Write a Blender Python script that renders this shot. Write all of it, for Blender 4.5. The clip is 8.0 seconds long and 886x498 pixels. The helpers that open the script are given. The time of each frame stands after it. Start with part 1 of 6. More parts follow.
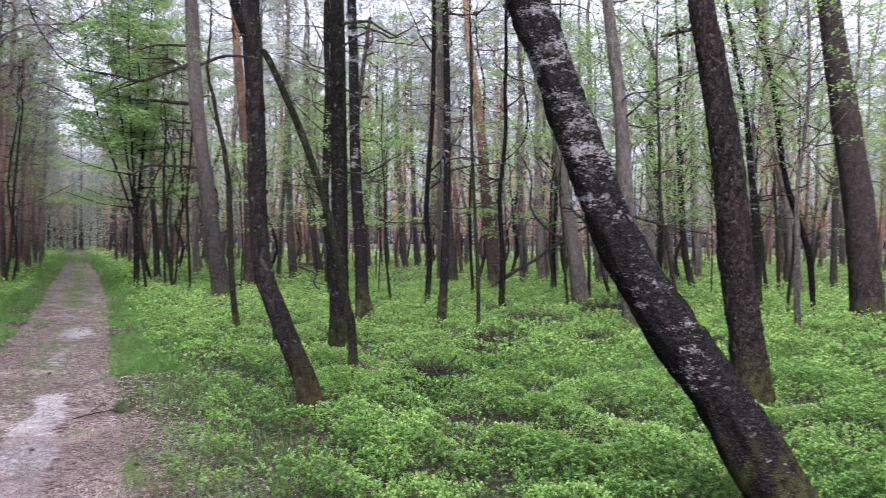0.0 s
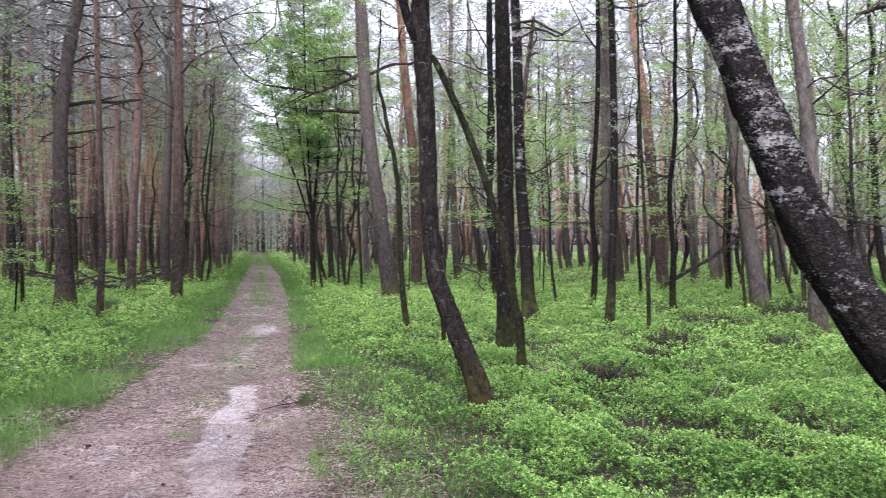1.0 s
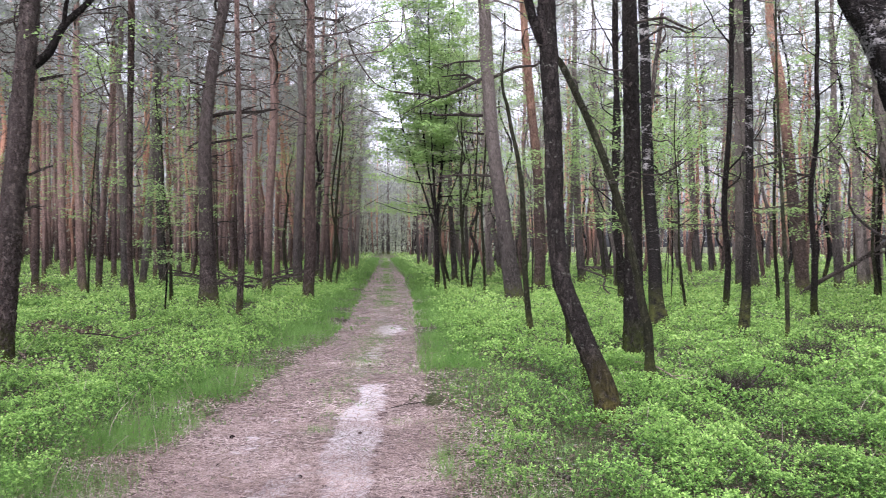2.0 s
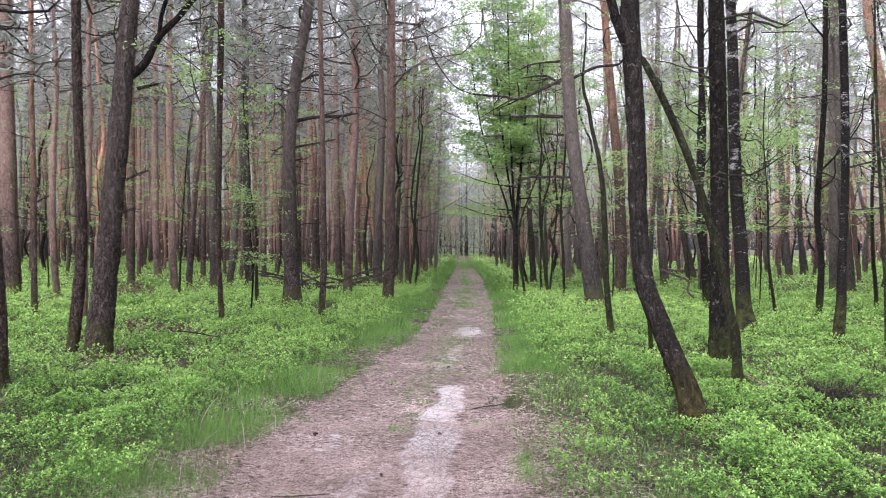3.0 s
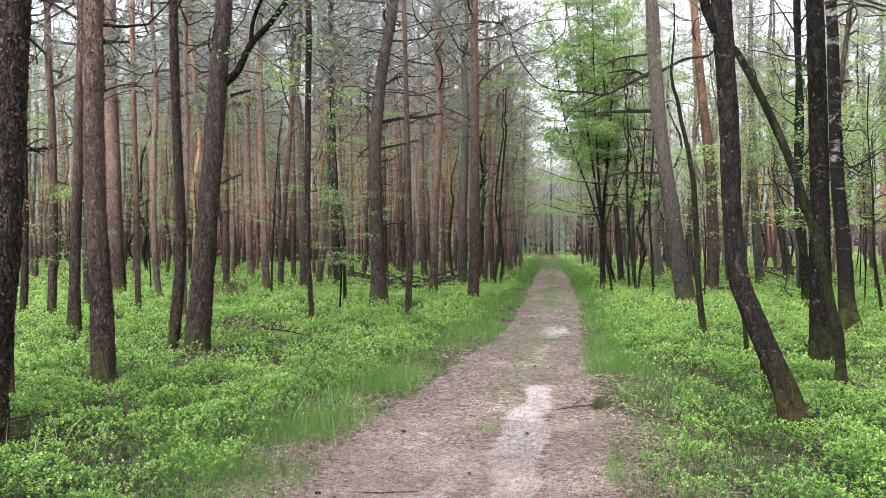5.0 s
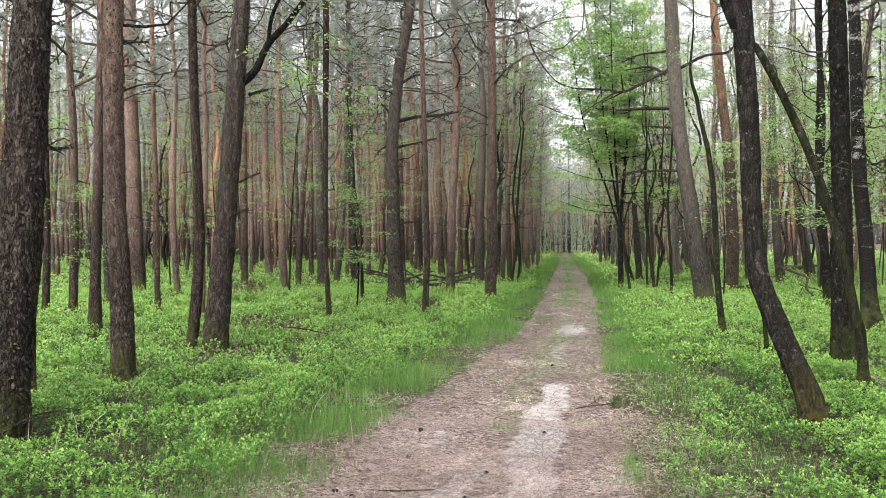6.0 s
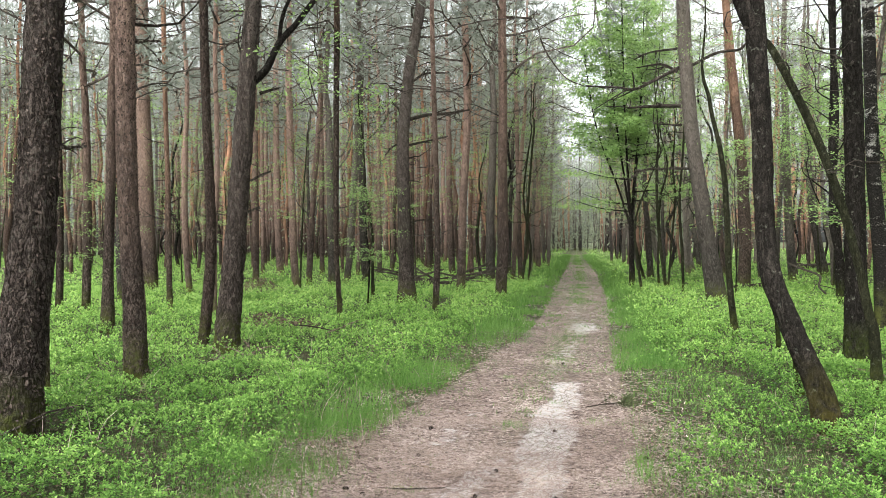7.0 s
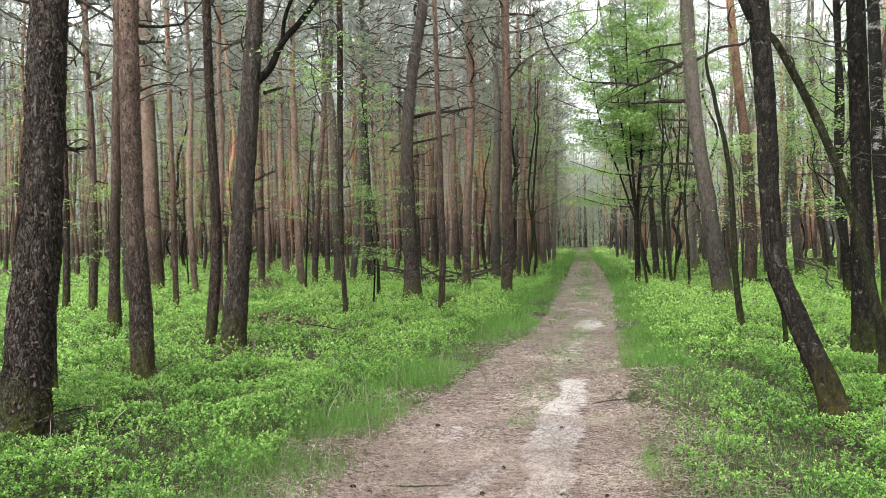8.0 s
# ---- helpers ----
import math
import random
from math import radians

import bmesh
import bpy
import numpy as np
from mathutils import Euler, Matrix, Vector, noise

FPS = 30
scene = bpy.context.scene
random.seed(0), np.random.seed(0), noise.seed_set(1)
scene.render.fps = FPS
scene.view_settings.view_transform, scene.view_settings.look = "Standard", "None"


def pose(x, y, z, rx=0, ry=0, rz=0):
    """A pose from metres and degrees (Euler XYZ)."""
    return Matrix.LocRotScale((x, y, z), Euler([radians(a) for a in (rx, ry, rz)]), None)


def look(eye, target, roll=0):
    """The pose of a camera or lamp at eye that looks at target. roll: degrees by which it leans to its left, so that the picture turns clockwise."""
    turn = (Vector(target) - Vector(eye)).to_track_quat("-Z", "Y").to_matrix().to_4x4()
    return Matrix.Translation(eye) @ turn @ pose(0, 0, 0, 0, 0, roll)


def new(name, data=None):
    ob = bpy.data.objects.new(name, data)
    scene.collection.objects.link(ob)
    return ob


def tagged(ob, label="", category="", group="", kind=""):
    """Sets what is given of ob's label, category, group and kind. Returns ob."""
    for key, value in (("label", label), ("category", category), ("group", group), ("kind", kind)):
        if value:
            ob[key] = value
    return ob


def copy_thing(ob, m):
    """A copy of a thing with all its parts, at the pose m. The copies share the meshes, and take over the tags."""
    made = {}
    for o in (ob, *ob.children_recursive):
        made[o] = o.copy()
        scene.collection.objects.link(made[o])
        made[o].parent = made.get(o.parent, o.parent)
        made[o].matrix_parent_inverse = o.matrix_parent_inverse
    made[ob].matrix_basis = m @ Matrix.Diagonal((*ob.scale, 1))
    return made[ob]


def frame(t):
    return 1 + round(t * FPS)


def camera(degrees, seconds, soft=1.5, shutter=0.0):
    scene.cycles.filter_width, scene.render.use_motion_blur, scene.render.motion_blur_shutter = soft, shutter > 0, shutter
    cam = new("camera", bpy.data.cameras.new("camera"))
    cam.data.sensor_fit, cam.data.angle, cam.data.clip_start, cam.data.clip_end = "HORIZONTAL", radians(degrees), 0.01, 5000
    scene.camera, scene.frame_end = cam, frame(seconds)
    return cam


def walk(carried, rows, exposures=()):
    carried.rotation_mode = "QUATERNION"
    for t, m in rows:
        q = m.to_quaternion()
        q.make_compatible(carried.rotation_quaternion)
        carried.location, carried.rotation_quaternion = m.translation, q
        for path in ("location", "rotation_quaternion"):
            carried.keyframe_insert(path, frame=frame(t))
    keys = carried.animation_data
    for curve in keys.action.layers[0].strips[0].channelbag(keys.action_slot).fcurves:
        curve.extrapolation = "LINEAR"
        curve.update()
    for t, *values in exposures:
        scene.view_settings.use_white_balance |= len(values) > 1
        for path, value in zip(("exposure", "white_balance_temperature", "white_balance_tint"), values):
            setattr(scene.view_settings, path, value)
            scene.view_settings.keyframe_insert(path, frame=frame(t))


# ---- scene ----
cam = camera(60.2, 8.0, soft=0.55, shutter=0.3)
PATH = [
    (0.0, (0.000, 0.000, 1.550), -25.63, -0.41, 0.67),
    (0.5, (-0.026, 0.033, 1.543), -19.26, -0.42, 0.36),
    (1.0, (-0.055, 0.042, 1.542), -13.55, -0.42, 0.14),
    (1.5, (-0.077, 0.029, 1.549), -8.63, -0.38, 0.15),
    (2.0, (-0.094, 0.010, 1.552), -4.43, -0.29, 0.20),
    (3.5, (-0.114, 0.000, 1.554), 3.52, -0.15, 0.27),
    (4.0, (-0.117, 0.005, 1.555), 5.34, -0.20, 0.00),
    (4.5, (-0.120, -0.001, 1.555), 6.74, -0.21, -0.12),
    (6.0, (-0.119, 0.009, 1.554), 9.04, -0.38, -0.15),
    (6.5, (-0.115, 0.008, 1.553), 9.51, -0.40, -0.18),
    (7.0, (-0.116, 0.008, 1.557), 9.84, -0.53, -0.14),
    (7.5, (-0.114, 0.012, 1.553), 10.08, -0.58, -0.44),
    (8.0, (-0.114, 0.012, 1.551), 10.24, -0.66, -0.73),
]


def aim(eye, yaw, pitch):
    """The point one metre ahead for a yaw to the left of +y and a pitch upwards, in degrees."""
    a, b = radians(yaw), radians(pitch)
    return (eye[0] - math.sin(a) * math.cos(b), eye[1] + math.cos(a) * math.cos(b), eye[2] + math.sin(b))


EXPOSURE = 2.08
walk(cam, [(t, look(eye, aim(eye, yaw, pitch), roll)) for t, eye, yaw, pitch, roll in PATH],
     exposures=[(0.0, EXPOSURE - 0.40, 5800, 24), (0.5, EXPOSURE - 0.34, 5800, 24), (1.0, EXPOSURE - 0.18, 5850, 24), (1.5, EXPOSURE - 0.08, 5900, 24),
                (3.0, EXPOSURE - 0.05, 6000, 23), (5.0, EXPOSURE - 0.04, 6300, 14), (6.5, EXPOSURE - 0.03, 6550, 5), (8.0, EXPOSURE - 0.05, 6550, 3)])

# ---- overcast sky and a wide weak sun behind the clouds ----
SUN_UP, SUN_ROUND = radians(52), radians(200)
world = bpy.data.worlds.new("overcast_sky")
scene.world = world
world.use_nodes = True
wn, wl = world.node_tree.nodes, world.node_tree.links
sky = wn.new("ShaderNodeTexSky")
sky.sky_type = "NISHITA"
sky.sun_disc = False
sky.sun_elevation, sky.sun_rotation = SUN_UP, SUN_ROUND
sky.air_density, sky.dust_density, sky.ozone_density = 1.0, 6.0, 1.0
grey = wn.new("ShaderNodeHueSaturation")
grey.inputs["Saturation"].default_value = 0.16
wl.new(sky.outputs["Color"], grey.inputs["Color"])
wl.new(grey.outputs["Color"], wn["Background"].inputs["Color"])
wn["Background"].inputs["Strength"].default_value = 0.15

sun = new("sun", bpy.data.lights.new("sun", "SUN"))
sun.data.energy, sun.data.angle, sun.data.color = 0.9, radians(25), (1.0, 0.97, 0.92)
away = Vector((math.sin(SUN_ROUND) * math.cos(SUN_UP), math.cos(SUN_ROUND) * math.cos(SUN_UP), math.sin(SUN_UP)))
sun.matrix_world = look(away * 60, (0, 0, 0))


# ---- node materials ----
def material(name):
    mat = bpy.data.materials.new(name)
    mat.use_nodes = True
    nt = mat.node_tree
    return mat, nt, nt.nodes["Principled BSDF"]


def node(nt, kind, **values):
    n = nt.nodes.new(kind)
    for key, v in values.items():
        if key in n.inputs:
            n.inputs[key].default_value = v
    return n


def ramp(nt, src, stops):
    r = nt.nodes.new("ShaderNodeValToRGB")
    els = r.color_ramp.elements
    while len(els) < len(stops):
        els.new(0.5)
    for e, (p, c) in zip(els, stops):
        e.position = p
        e.color = (c, c, c, 1) if isinstance(c, (int, float)) else (*c, 1)
    nt.links.new(src, r.inputs["Fac"])
    return r.outputs["Color"]


def blend(nt, fac, a, b):
    m = nt.nodes.new("ShaderNodeMix")
    m.data_type = "RGBA"
    for socket, v in ((m.inputs[0], fac), (m.inputs[6], a), (m.inputs[7], b)):
        if isinstance(v, (int, float)):
            socket.default_value = v
        elif isinstance(v, tuple):
            socket.default_value = (*v, 1)
        else:
            nt.links.new(v, socket)
    return m.outputs[2]


def calc(nt, op, a, b=0.0, clamp=False):
    m = nt.nodes.new("ShaderNodeMath")
    m.operation, m.use_clamp = op, clamp
    for socket, v in zip(m.inputs, (a, b)):
        if isinstance(v, (int, float)):
            socket.default_value = v
        else:
            nt.links.new(v, socket)
    return m.outputs[0]


def coords(nt, scale=(1, 1, 1)):
    tc = nt.nodes.new("ShaderNodeTexCoord")
    mp = nt.nodes.new("ShaderNodeMapping")
    mp.inputs["Scale"].default_value = scale
    nt.links.new(tc.outputs["Object"], mp.inputs["Vector"])
    return mp.outputs["Vector"]


def grain(nt, vec, scale, detail=4.0, rough=0.6, warp=0.0):
    n = node(nt, "ShaderNodeTexNoise", Scale=scale, Detail=detail, Roughness=rough, Distortion=warp)
    nt.links.new(vec, n.inputs["Vector"])
    return n.outputs["Fac"]


def relief(nt, bsdf, height, strength, distance):
    b = node(nt, "ShaderNodeBump", Strength=strength, Distance=distance)
    nt.links.new(height, b.inputs["Height"])
    nt.links.new(b.outputs["Normal"], bsdf.inputs["Normal"])


def height_of(nt):
    tc = nt.nodes.new("ShaderNodeTexCoord")
    sp = nt.nodes.new("ShaderNodeSeparateXYZ")
    nt.links.new(tc.outputs["Object"], sp.inputs[0])
    return sp.outputs["Z"]


def bark(name, dark, mid, light, upper=None, rise=(4.0, 8.0), moss=0.0, plates=34.0, crack=0.7, lichen=0.15, growth=(0.085, 0.10, 0.022)):
    """Fissured bark; upper: the colour of the thin bark high up; moss: how much of it climbs the foot."""
    mat, nt, bsdf = material(name)
    vec = coords(nt, (1, 1, 0.40))
    warp = node(nt, "ShaderNodeTexNoise", Scale=11.0, Detail=3.0)
    nt.links.new(vec, warp.inputs["Vector"])
    mixv = nt.nodes.new("ShaderNodeMix")
    mixv.data_type = "VECTOR"
    mixv.inputs[0].default_value = 0.16
    nt.links.new(vec, mixv.inputs[4])
    nt.links.new(warp.outputs["Color"], mixv.inputs[5])
    vor = node(nt, "ShaderNodeTexVoronoi", Scale=plates)
    vor.feature = "DISTANCE_TO_EDGE"
    nt.links.new(mixv.outputs[1], vor.inputs["Vector"])
    cell = node(nt, "ShaderNodeTexVoronoi", Scale=plates)
    nt.links.new(mixv.outputs[1], cell.inputs["Vector"])
    tone = nt.nodes.new("ShaderNodeSeparateColor")
    nt.links.new(cell.outputs["Color"], tone.inputs["Color"])
    fine = grain(nt, coords(nt, (1, 1, 0.8)), 120.0, 5.0, 0.75)
    fiss = ramp(nt, calc(nt, "ADD", vor.outputs["Distance"], calc(nt, "MULTIPLY", calc(nt, "SUBTRACT", fine, 0.55), 0.28)), [(0.0, 0.0), (0.16, 1.0)])
    broad = grain(nt, coords(nt, (1, 1, 0.4)), 3.0, 3.0)
    mixed = calc(nt, "ADD", calc(nt, "MULTIPLY", fine, 0.62), calc(nt, "ADD", 0.11, calc(nt, "MULTIPLY", tone.outputs["Red"], 0.16)))
    col = ramp(nt, mixed, [(0.34, dark), (0.50, mid), (0.68, light)])
    col = blend(nt, calc(nt, "MULTIPLY", calc(nt, "SUBTRACT", 1.0, fiss), crack), col, tuple(c * 0.3 for c in dark))
    col = blend(nt, calc(nt, "MULTIPLY", ramp(nt, broad, [(0.45, 0.0), (0.75, 1.0)]), 0.35), col, mid)
    info = nt.nodes.new("ShaderNodeObjectInfo")
    z = height_of(nt)
    if upper:
        up = calc(nt, "ADD", z, calc(nt, "MULTIPLY", calc(nt, "SUBTRACT", info.outputs["Random"], 0.5), 4.0))
        up = calc(nt, "ADD", up, calc(nt, "MULTIPLY", calc(nt, "SUBTRACT", broad, 0.5), 5.0))
        mr = node(nt, "ShaderNodeMapRange", **{"From Min": rise[0], "From Max": rise[1]})
        nt.links.new(up, mr.inputs["Value"])
        top = ramp(nt, mixed, [(0.36, tuple(c * 0.35 for c in upper)), (0.52, tuple(c * 0.8 for c in upper)), (0.68, tuple(c * 1.25 for c in upper))])
        col = blend(nt, mr.outputs["Result"], col, top)
    if lichen:
        spots = ramp(nt, grain(nt, coords(nt), 16.0, 5.0, 0.7), [(0.6, 0.0), (0.68, 1.0)])
        col = blend(nt, calc(nt, "MULTIPLY", spots, lichen), col, (0.34, 0.36, 0.30))
    if moss:
        low = node(nt, "ShaderNodeMapRange", **{"From Min": 1.1 * moss, "From Max": 0.05})
        nt.links.new(z, low.inputs["Value"])
        cover = calc(nt, "MULTIPLY", ramp(nt, grain(nt, coords(nt), 12.0, 5.0), [(0.35, 0.0), (0.6, 1.0)]), low.outputs["Result"], True)
        col = blend(nt, cover, col, growth)
    tint = node(nt, "ShaderNodeHueSaturation", Saturation=1.0)
    nt.links.new(calc(nt, "ADD", 0.75, calc(nt, "MULTIPLY", info.outputs["Random"], 0.5)), tint.inputs["Value"])
    nt.links.new(col, tint.inputs["Color"])
    nt.links.new(tint.outputs["Color"], bsdf.inputs["Base Color"])
    bsdf.inputs["Roughness"].default_value = 0.95
    bsdf.inputs["Specular IOR Level"].default_value = 0.04
    relief(nt, bsdf, calc(nt, "ADD", calc(nt, "MULTIPLY", fiss, 0.7), calc(nt, "MULTIPLY", fine, 0.6)), 1.0, 0.03)
    return mat


def birch_bark(name, white, cover, moss=0.0, fade=0.0):
    """White bark with dark cracked patches and thin level lenticels; cover: share of dark bark."""
    mat, nt, bsdf = material(name)
    patch = grain(nt, coords(nt, (1, 1, 0.9)), 4.5, 5.0, 0.62, 0.6)
    level = grain(nt, coords(nt, (0.40, 0.40, 1.5)), 5.0, 4.0, 0.62, 0.8)
    fine = grain(nt, coords(nt, (1, 1, 1.6)), 55.0, 5.0, 0.7)
    both = calc(nt, "ADD", calc(nt, "MULTIPLY", patch, 0.32), calc(nt, "ADD", calc(nt, "MULTIPLY", level, 0.38), calc(nt, "MULTIPLY", fine, 0.30)))
    if fade:
        old = node(nt, "ShaderNodeMapRange", **{"From Min": 0.2, "From Max": 2.4, "To Min": -fade, "To Max": 0.0})
        nt.links.new(height_of(nt), old.inputs["Value"])
        both = calc(nt, "ADD", both, old.outputs["Result"])
    pale = ramp(nt, both, [(cover, 0.0), (cover + 0.035, 1.0)])
    rough_dark = ramp(nt, fine, [(0.40, (0.003, 0.0027, 0.0025)), (0.56, (0.014, 0.012, 0.011)), (0.72, (0.07, 0.062, 0.057))])
    paper = ramp(nt, fine, [(0.25, tuple(c * 0.45 for c in white)), (0.6, white)])
    col = blend(nt, pale, rough_dark, paper)
    lent = ramp(nt, grain(nt, coords(nt, (1.2, 1.2, 9.0)), 9.0, 3.0, 0.5), [(0.62, 0.0), (0.68, 1.0)])
    col = blend(nt, calc(nt, "MULTIPLY", lent, 0.8), col, (0.03, 0.027, 0.025))
    if moss:
        low = node(nt, "ShaderNodeMapRange", **{"From Min": 0.9 * moss, "From Max": 0.0})
        nt.links.new(height_of(nt), low.inputs["Value"])
        spots = calc(nt, "MULTIPLY", ramp(nt, grain(nt, coords(nt), 9.0, 5.0), [(0.42, 0.0), (0.62, 1.0)]), low.outputs["Result"], True)
        col = blend(nt, spots, col, (0.075, 0.085, 0.02))
    nt.links.new(col, bsdf.inputs["Base Color"])
    bsdf.inputs["Roughness"].default_value = 0.75
    bsdf.inputs["Specular IOR Level"].default_value = 0.06
    relief(nt, bsdf, calc(nt, "ADD", calc(nt, "MULTIPLY", fine, 0.7), calc(nt, "MULTIPLY", pale, 0.3)), 0.9, 0.03)
    return mat


def leaf_material(name, stops, through_colour, share=0.35, gloss=0.5, age_light=False):
    """Thin leaves that differ one by one and let some light through."""
    mat, nt, bsdf = material(name)
    geo = nt.nodes.new("ShaderNodeNewGeometry")
    big = grain(nt, coords(nt), 0.9, 4.0, 0.65)
    mixed = calc(nt, "ADD", calc(nt, "MULTIPLY", geo.outputs["Random Per Island"], 0.5), calc(nt, "SUBTRACT", calc(nt, "MULTIPLY", big, 0.9), 0.2))
    # The attribute mixes real leaf age with painted shade and paler distance.
    if age_light:
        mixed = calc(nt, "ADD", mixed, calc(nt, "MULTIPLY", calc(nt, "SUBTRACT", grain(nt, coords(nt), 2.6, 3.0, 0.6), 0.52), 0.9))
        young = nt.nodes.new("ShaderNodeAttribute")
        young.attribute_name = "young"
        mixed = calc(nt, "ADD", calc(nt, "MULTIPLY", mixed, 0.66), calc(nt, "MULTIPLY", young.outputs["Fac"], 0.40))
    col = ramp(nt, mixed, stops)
    nt.links.new(col, bsdf.inputs["Base Color"])
    bsdf.inputs["Roughness"].default_value = gloss
    bsdf.inputs["Specular IOR Level"].default_value = 0.14
    tr = nt.nodes.new("ShaderNodeBsdfTranslucent")
    nt.links.new(blend(nt, 0.6, col, through_colour), tr.inputs["Color"])
    mx = nt.nodes.new("ShaderNodeMixShader")
    mx.inputs[0].default_value = share
    nt.links.new(bsdf.outputs[0], mx.inputs[1])
    nt.links.new(tr.outputs[0], mx.inputs[2])
    nt.links.new(mx.outputs[0], nt.nodes["Material Output"].inputs["Surface"])
    return mat


PINE_BARK = bark("pine_bark", (0.022, 0.017, 0.015), (0.075, 0.056, 0.050), (0.20, 0.158, 0.142), upper=(0.31, 0.212, 0.178), rise=(1.0, 5.5), moss=0.55)
# Paler copy of the red bark for far trunks, distance haze in its colour.
FAR_RED = bark("hazed_orange_pine_bark", (0.033, 0.022, 0.018), (0.105, 0.071, 0.058), (0.22, 0.155, 0.13), upper=(0.44, 0.24, 0.162), rise=(1.5, 6.5), moss=0.0)
RED_BARK = bark("red_pine_bark", (0.022, 0.016, 0.014), (0.075, 0.055, 0.047), (0.18, 0.14, 0.12), upper=(0.38, 0.225, 0.16), rise=(3.5, 8.0), moss=0.55)
DIM_BARK = bark("dark_pine_bark", (0.014, 0.0105, 0.0095), (0.040, 0.031, 0.028), (0.105, 0.085, 0.078), upper=(0.070, 0.056, 0.051), rise=(2.0, 7.0), moss=0.55)
BIG_BARK = bark("old_pine_bark", (0.018, 0.0145, 0.013), (0.068, 0.054, 0.049), (0.195, 0.16, 0.148), upper=(0.17, 0.14, 0.128), rise=(1.0, 5.5), moss=0.55)
GREY_BARK = bark("grey_bark", (0.018, 0.016, 0.0145), (0.062, 0.054, 0.049), (0.155, 0.14, 0.126), upper=(0.185, 0.158, 0.14), rise=(0.8, 5.0), moss=0.5, plates=40.0, crack=0.5)
DARK_BARK = bark("dark_bark", (0.005, 0.0045, 0.0042), (0.017, 0.0145, 0.013), (0.050, 0.043, 0.039), moss=0.55, plates=46.0, crack=0.35, lichen=0.3, growth=(0.055, 0.075, 0.014))
LEAN_BARK = bark("curved_trunk_bark", (0.008, 0.007, 0.0065), (0.026, 0.022, 0.020), (0.075, 0.064, 0.057), moss=0.6, plates=46.0, crack=0.4, lichen=0.3, growth=(0.070, 0.060, 0.017))
GREEN_BARK = bark("algae_green_bark", (0.010, 0.011, 0.007), (0.028, 0.028, 0.017), (0.07, 0.07, 0.042), moss=0.4, plates=40.0, crack=0.3, lichen=0.2)
BIRCH_LEAN = birch_bark("weathered_birch_bark", (0.245, 0.236, 0.23), 0.515, moss=0.7, fade=0.06)
BIRCH_BARK = birch_bark("birch_bark", (0.31, 0.30, 0.285), 0.545, moss=1.0, fade=0.05)
BIRCH_FLAKE = leaf_material("birch_flakes", [(0.1, (0.02, 0.017, 0.016)), (0.5, (0.07, 0.063, 0.058)), (0.9, (0.30, 0.28, 0.265))], (0.2, 0.19, 0.17), 0.1)
BRACKEN = leaf_material("brown_bracken", [(0.1, (0.03, 0.021, 0.016)), (0.5, (0.095, 0.066, 0.050)), (0.9, (0.22, 0.165, 0.13))], (0.18, 0.12, 0.08), 0.1)
BARK_FLAKE = leaf_material("bark_flakes", [(0.1, (0.016, 0.0115, 0.010)), (0.5, (0.048, 0.036, 0.031)), (0.9, (0.10, 0.077, 0.068))], (0.1, 0.08, 0.07), 0.03, 0.9)
TWIG_BARK = bark("grey_twig_bark", (0.05, 0.041, 0.036), (0.13, 0.105, 0.092), (0.25, 0.21, 0.185), lichen=0.05)
DEAD_WOOD = bark("dead_wood", (0.026, 0.021, 0.018), (0.08, 0.066, 0.057), (0.20, 0.17, 0.15), lichen=0.1)

# Paler than SPRIG: sky light and haze on far crowns put into the colour.
NEEDLES = leaf_material("pine_needles", [(0.2, (0.115, 0.128, 0.108)), (0.5, (0.185, 0.20, 0.175)), (0.8, (0.27, 0.285, 0.255))], (0.31, 0.325, 0.28), 0.5)
FRESH = leaf_material("fresh_leaves", [(0.2, (0.10, 0.18, 0.055)), (0.5, (0.17, 0.28, 0.095)), (0.8, (0.28, 0.40, 0.165))], (0.41, 0.57, 0.20), 0.5)
PALE = leaf_material("young_birch_leaves", [(0.2, (0.14, 0.165, 0.11)), (0.5, (0.21, 0.24, 0.17)), (0.8, (0.30, 0.325, 0.25))], (0.41, 0.455, 0.31), 0.5)
BILBERRY = leaf_material("bilberry_leaves", [(0.17, (0.012, 0.034, 0.010)), (0.37, (0.055, 0.124, 0.024)), (0.60, (0.142, 0.265, 0.057)), (0.88, (0.29, 0.43, 0.125))], (0.23, 0.41, 0.075), 0.30, age_light=True)
GRASS = leaf_material("grass_blades", [(0.2, (0.042, 0.105, 0.022)), (0.5, (0.088, 0.185, 0.042)), (0.8, (0.17, 0.28, 0.085))], (0.19, 0.31, 0.07), 0.35)
STRAW = leaf_material("dry_needles", [(0.1, (0.040, 0.027, 0.023)), (0.38, (0.13, 0.092, 0.082)), (0.64, (0.30, 0.235, 0.215)), (0.9, (0.58, 0.50, 0.475))], (0.3, 0.2, 0.1), 0.05)


# ---- small tools for meshes ----
def hashed(ix, iy, iz, seed):
    h = (ix * 374761393 + iy * 668265263 + iz * 2147483647 + seed * 1274126177) & 0xFFFFFFFF
    h = ((h ^ (h >> 13)) * 1274126177) & 0xFFFFFFFF
    return ((h ^ (h >> 16)) & 0xFFFF) / 65535.0


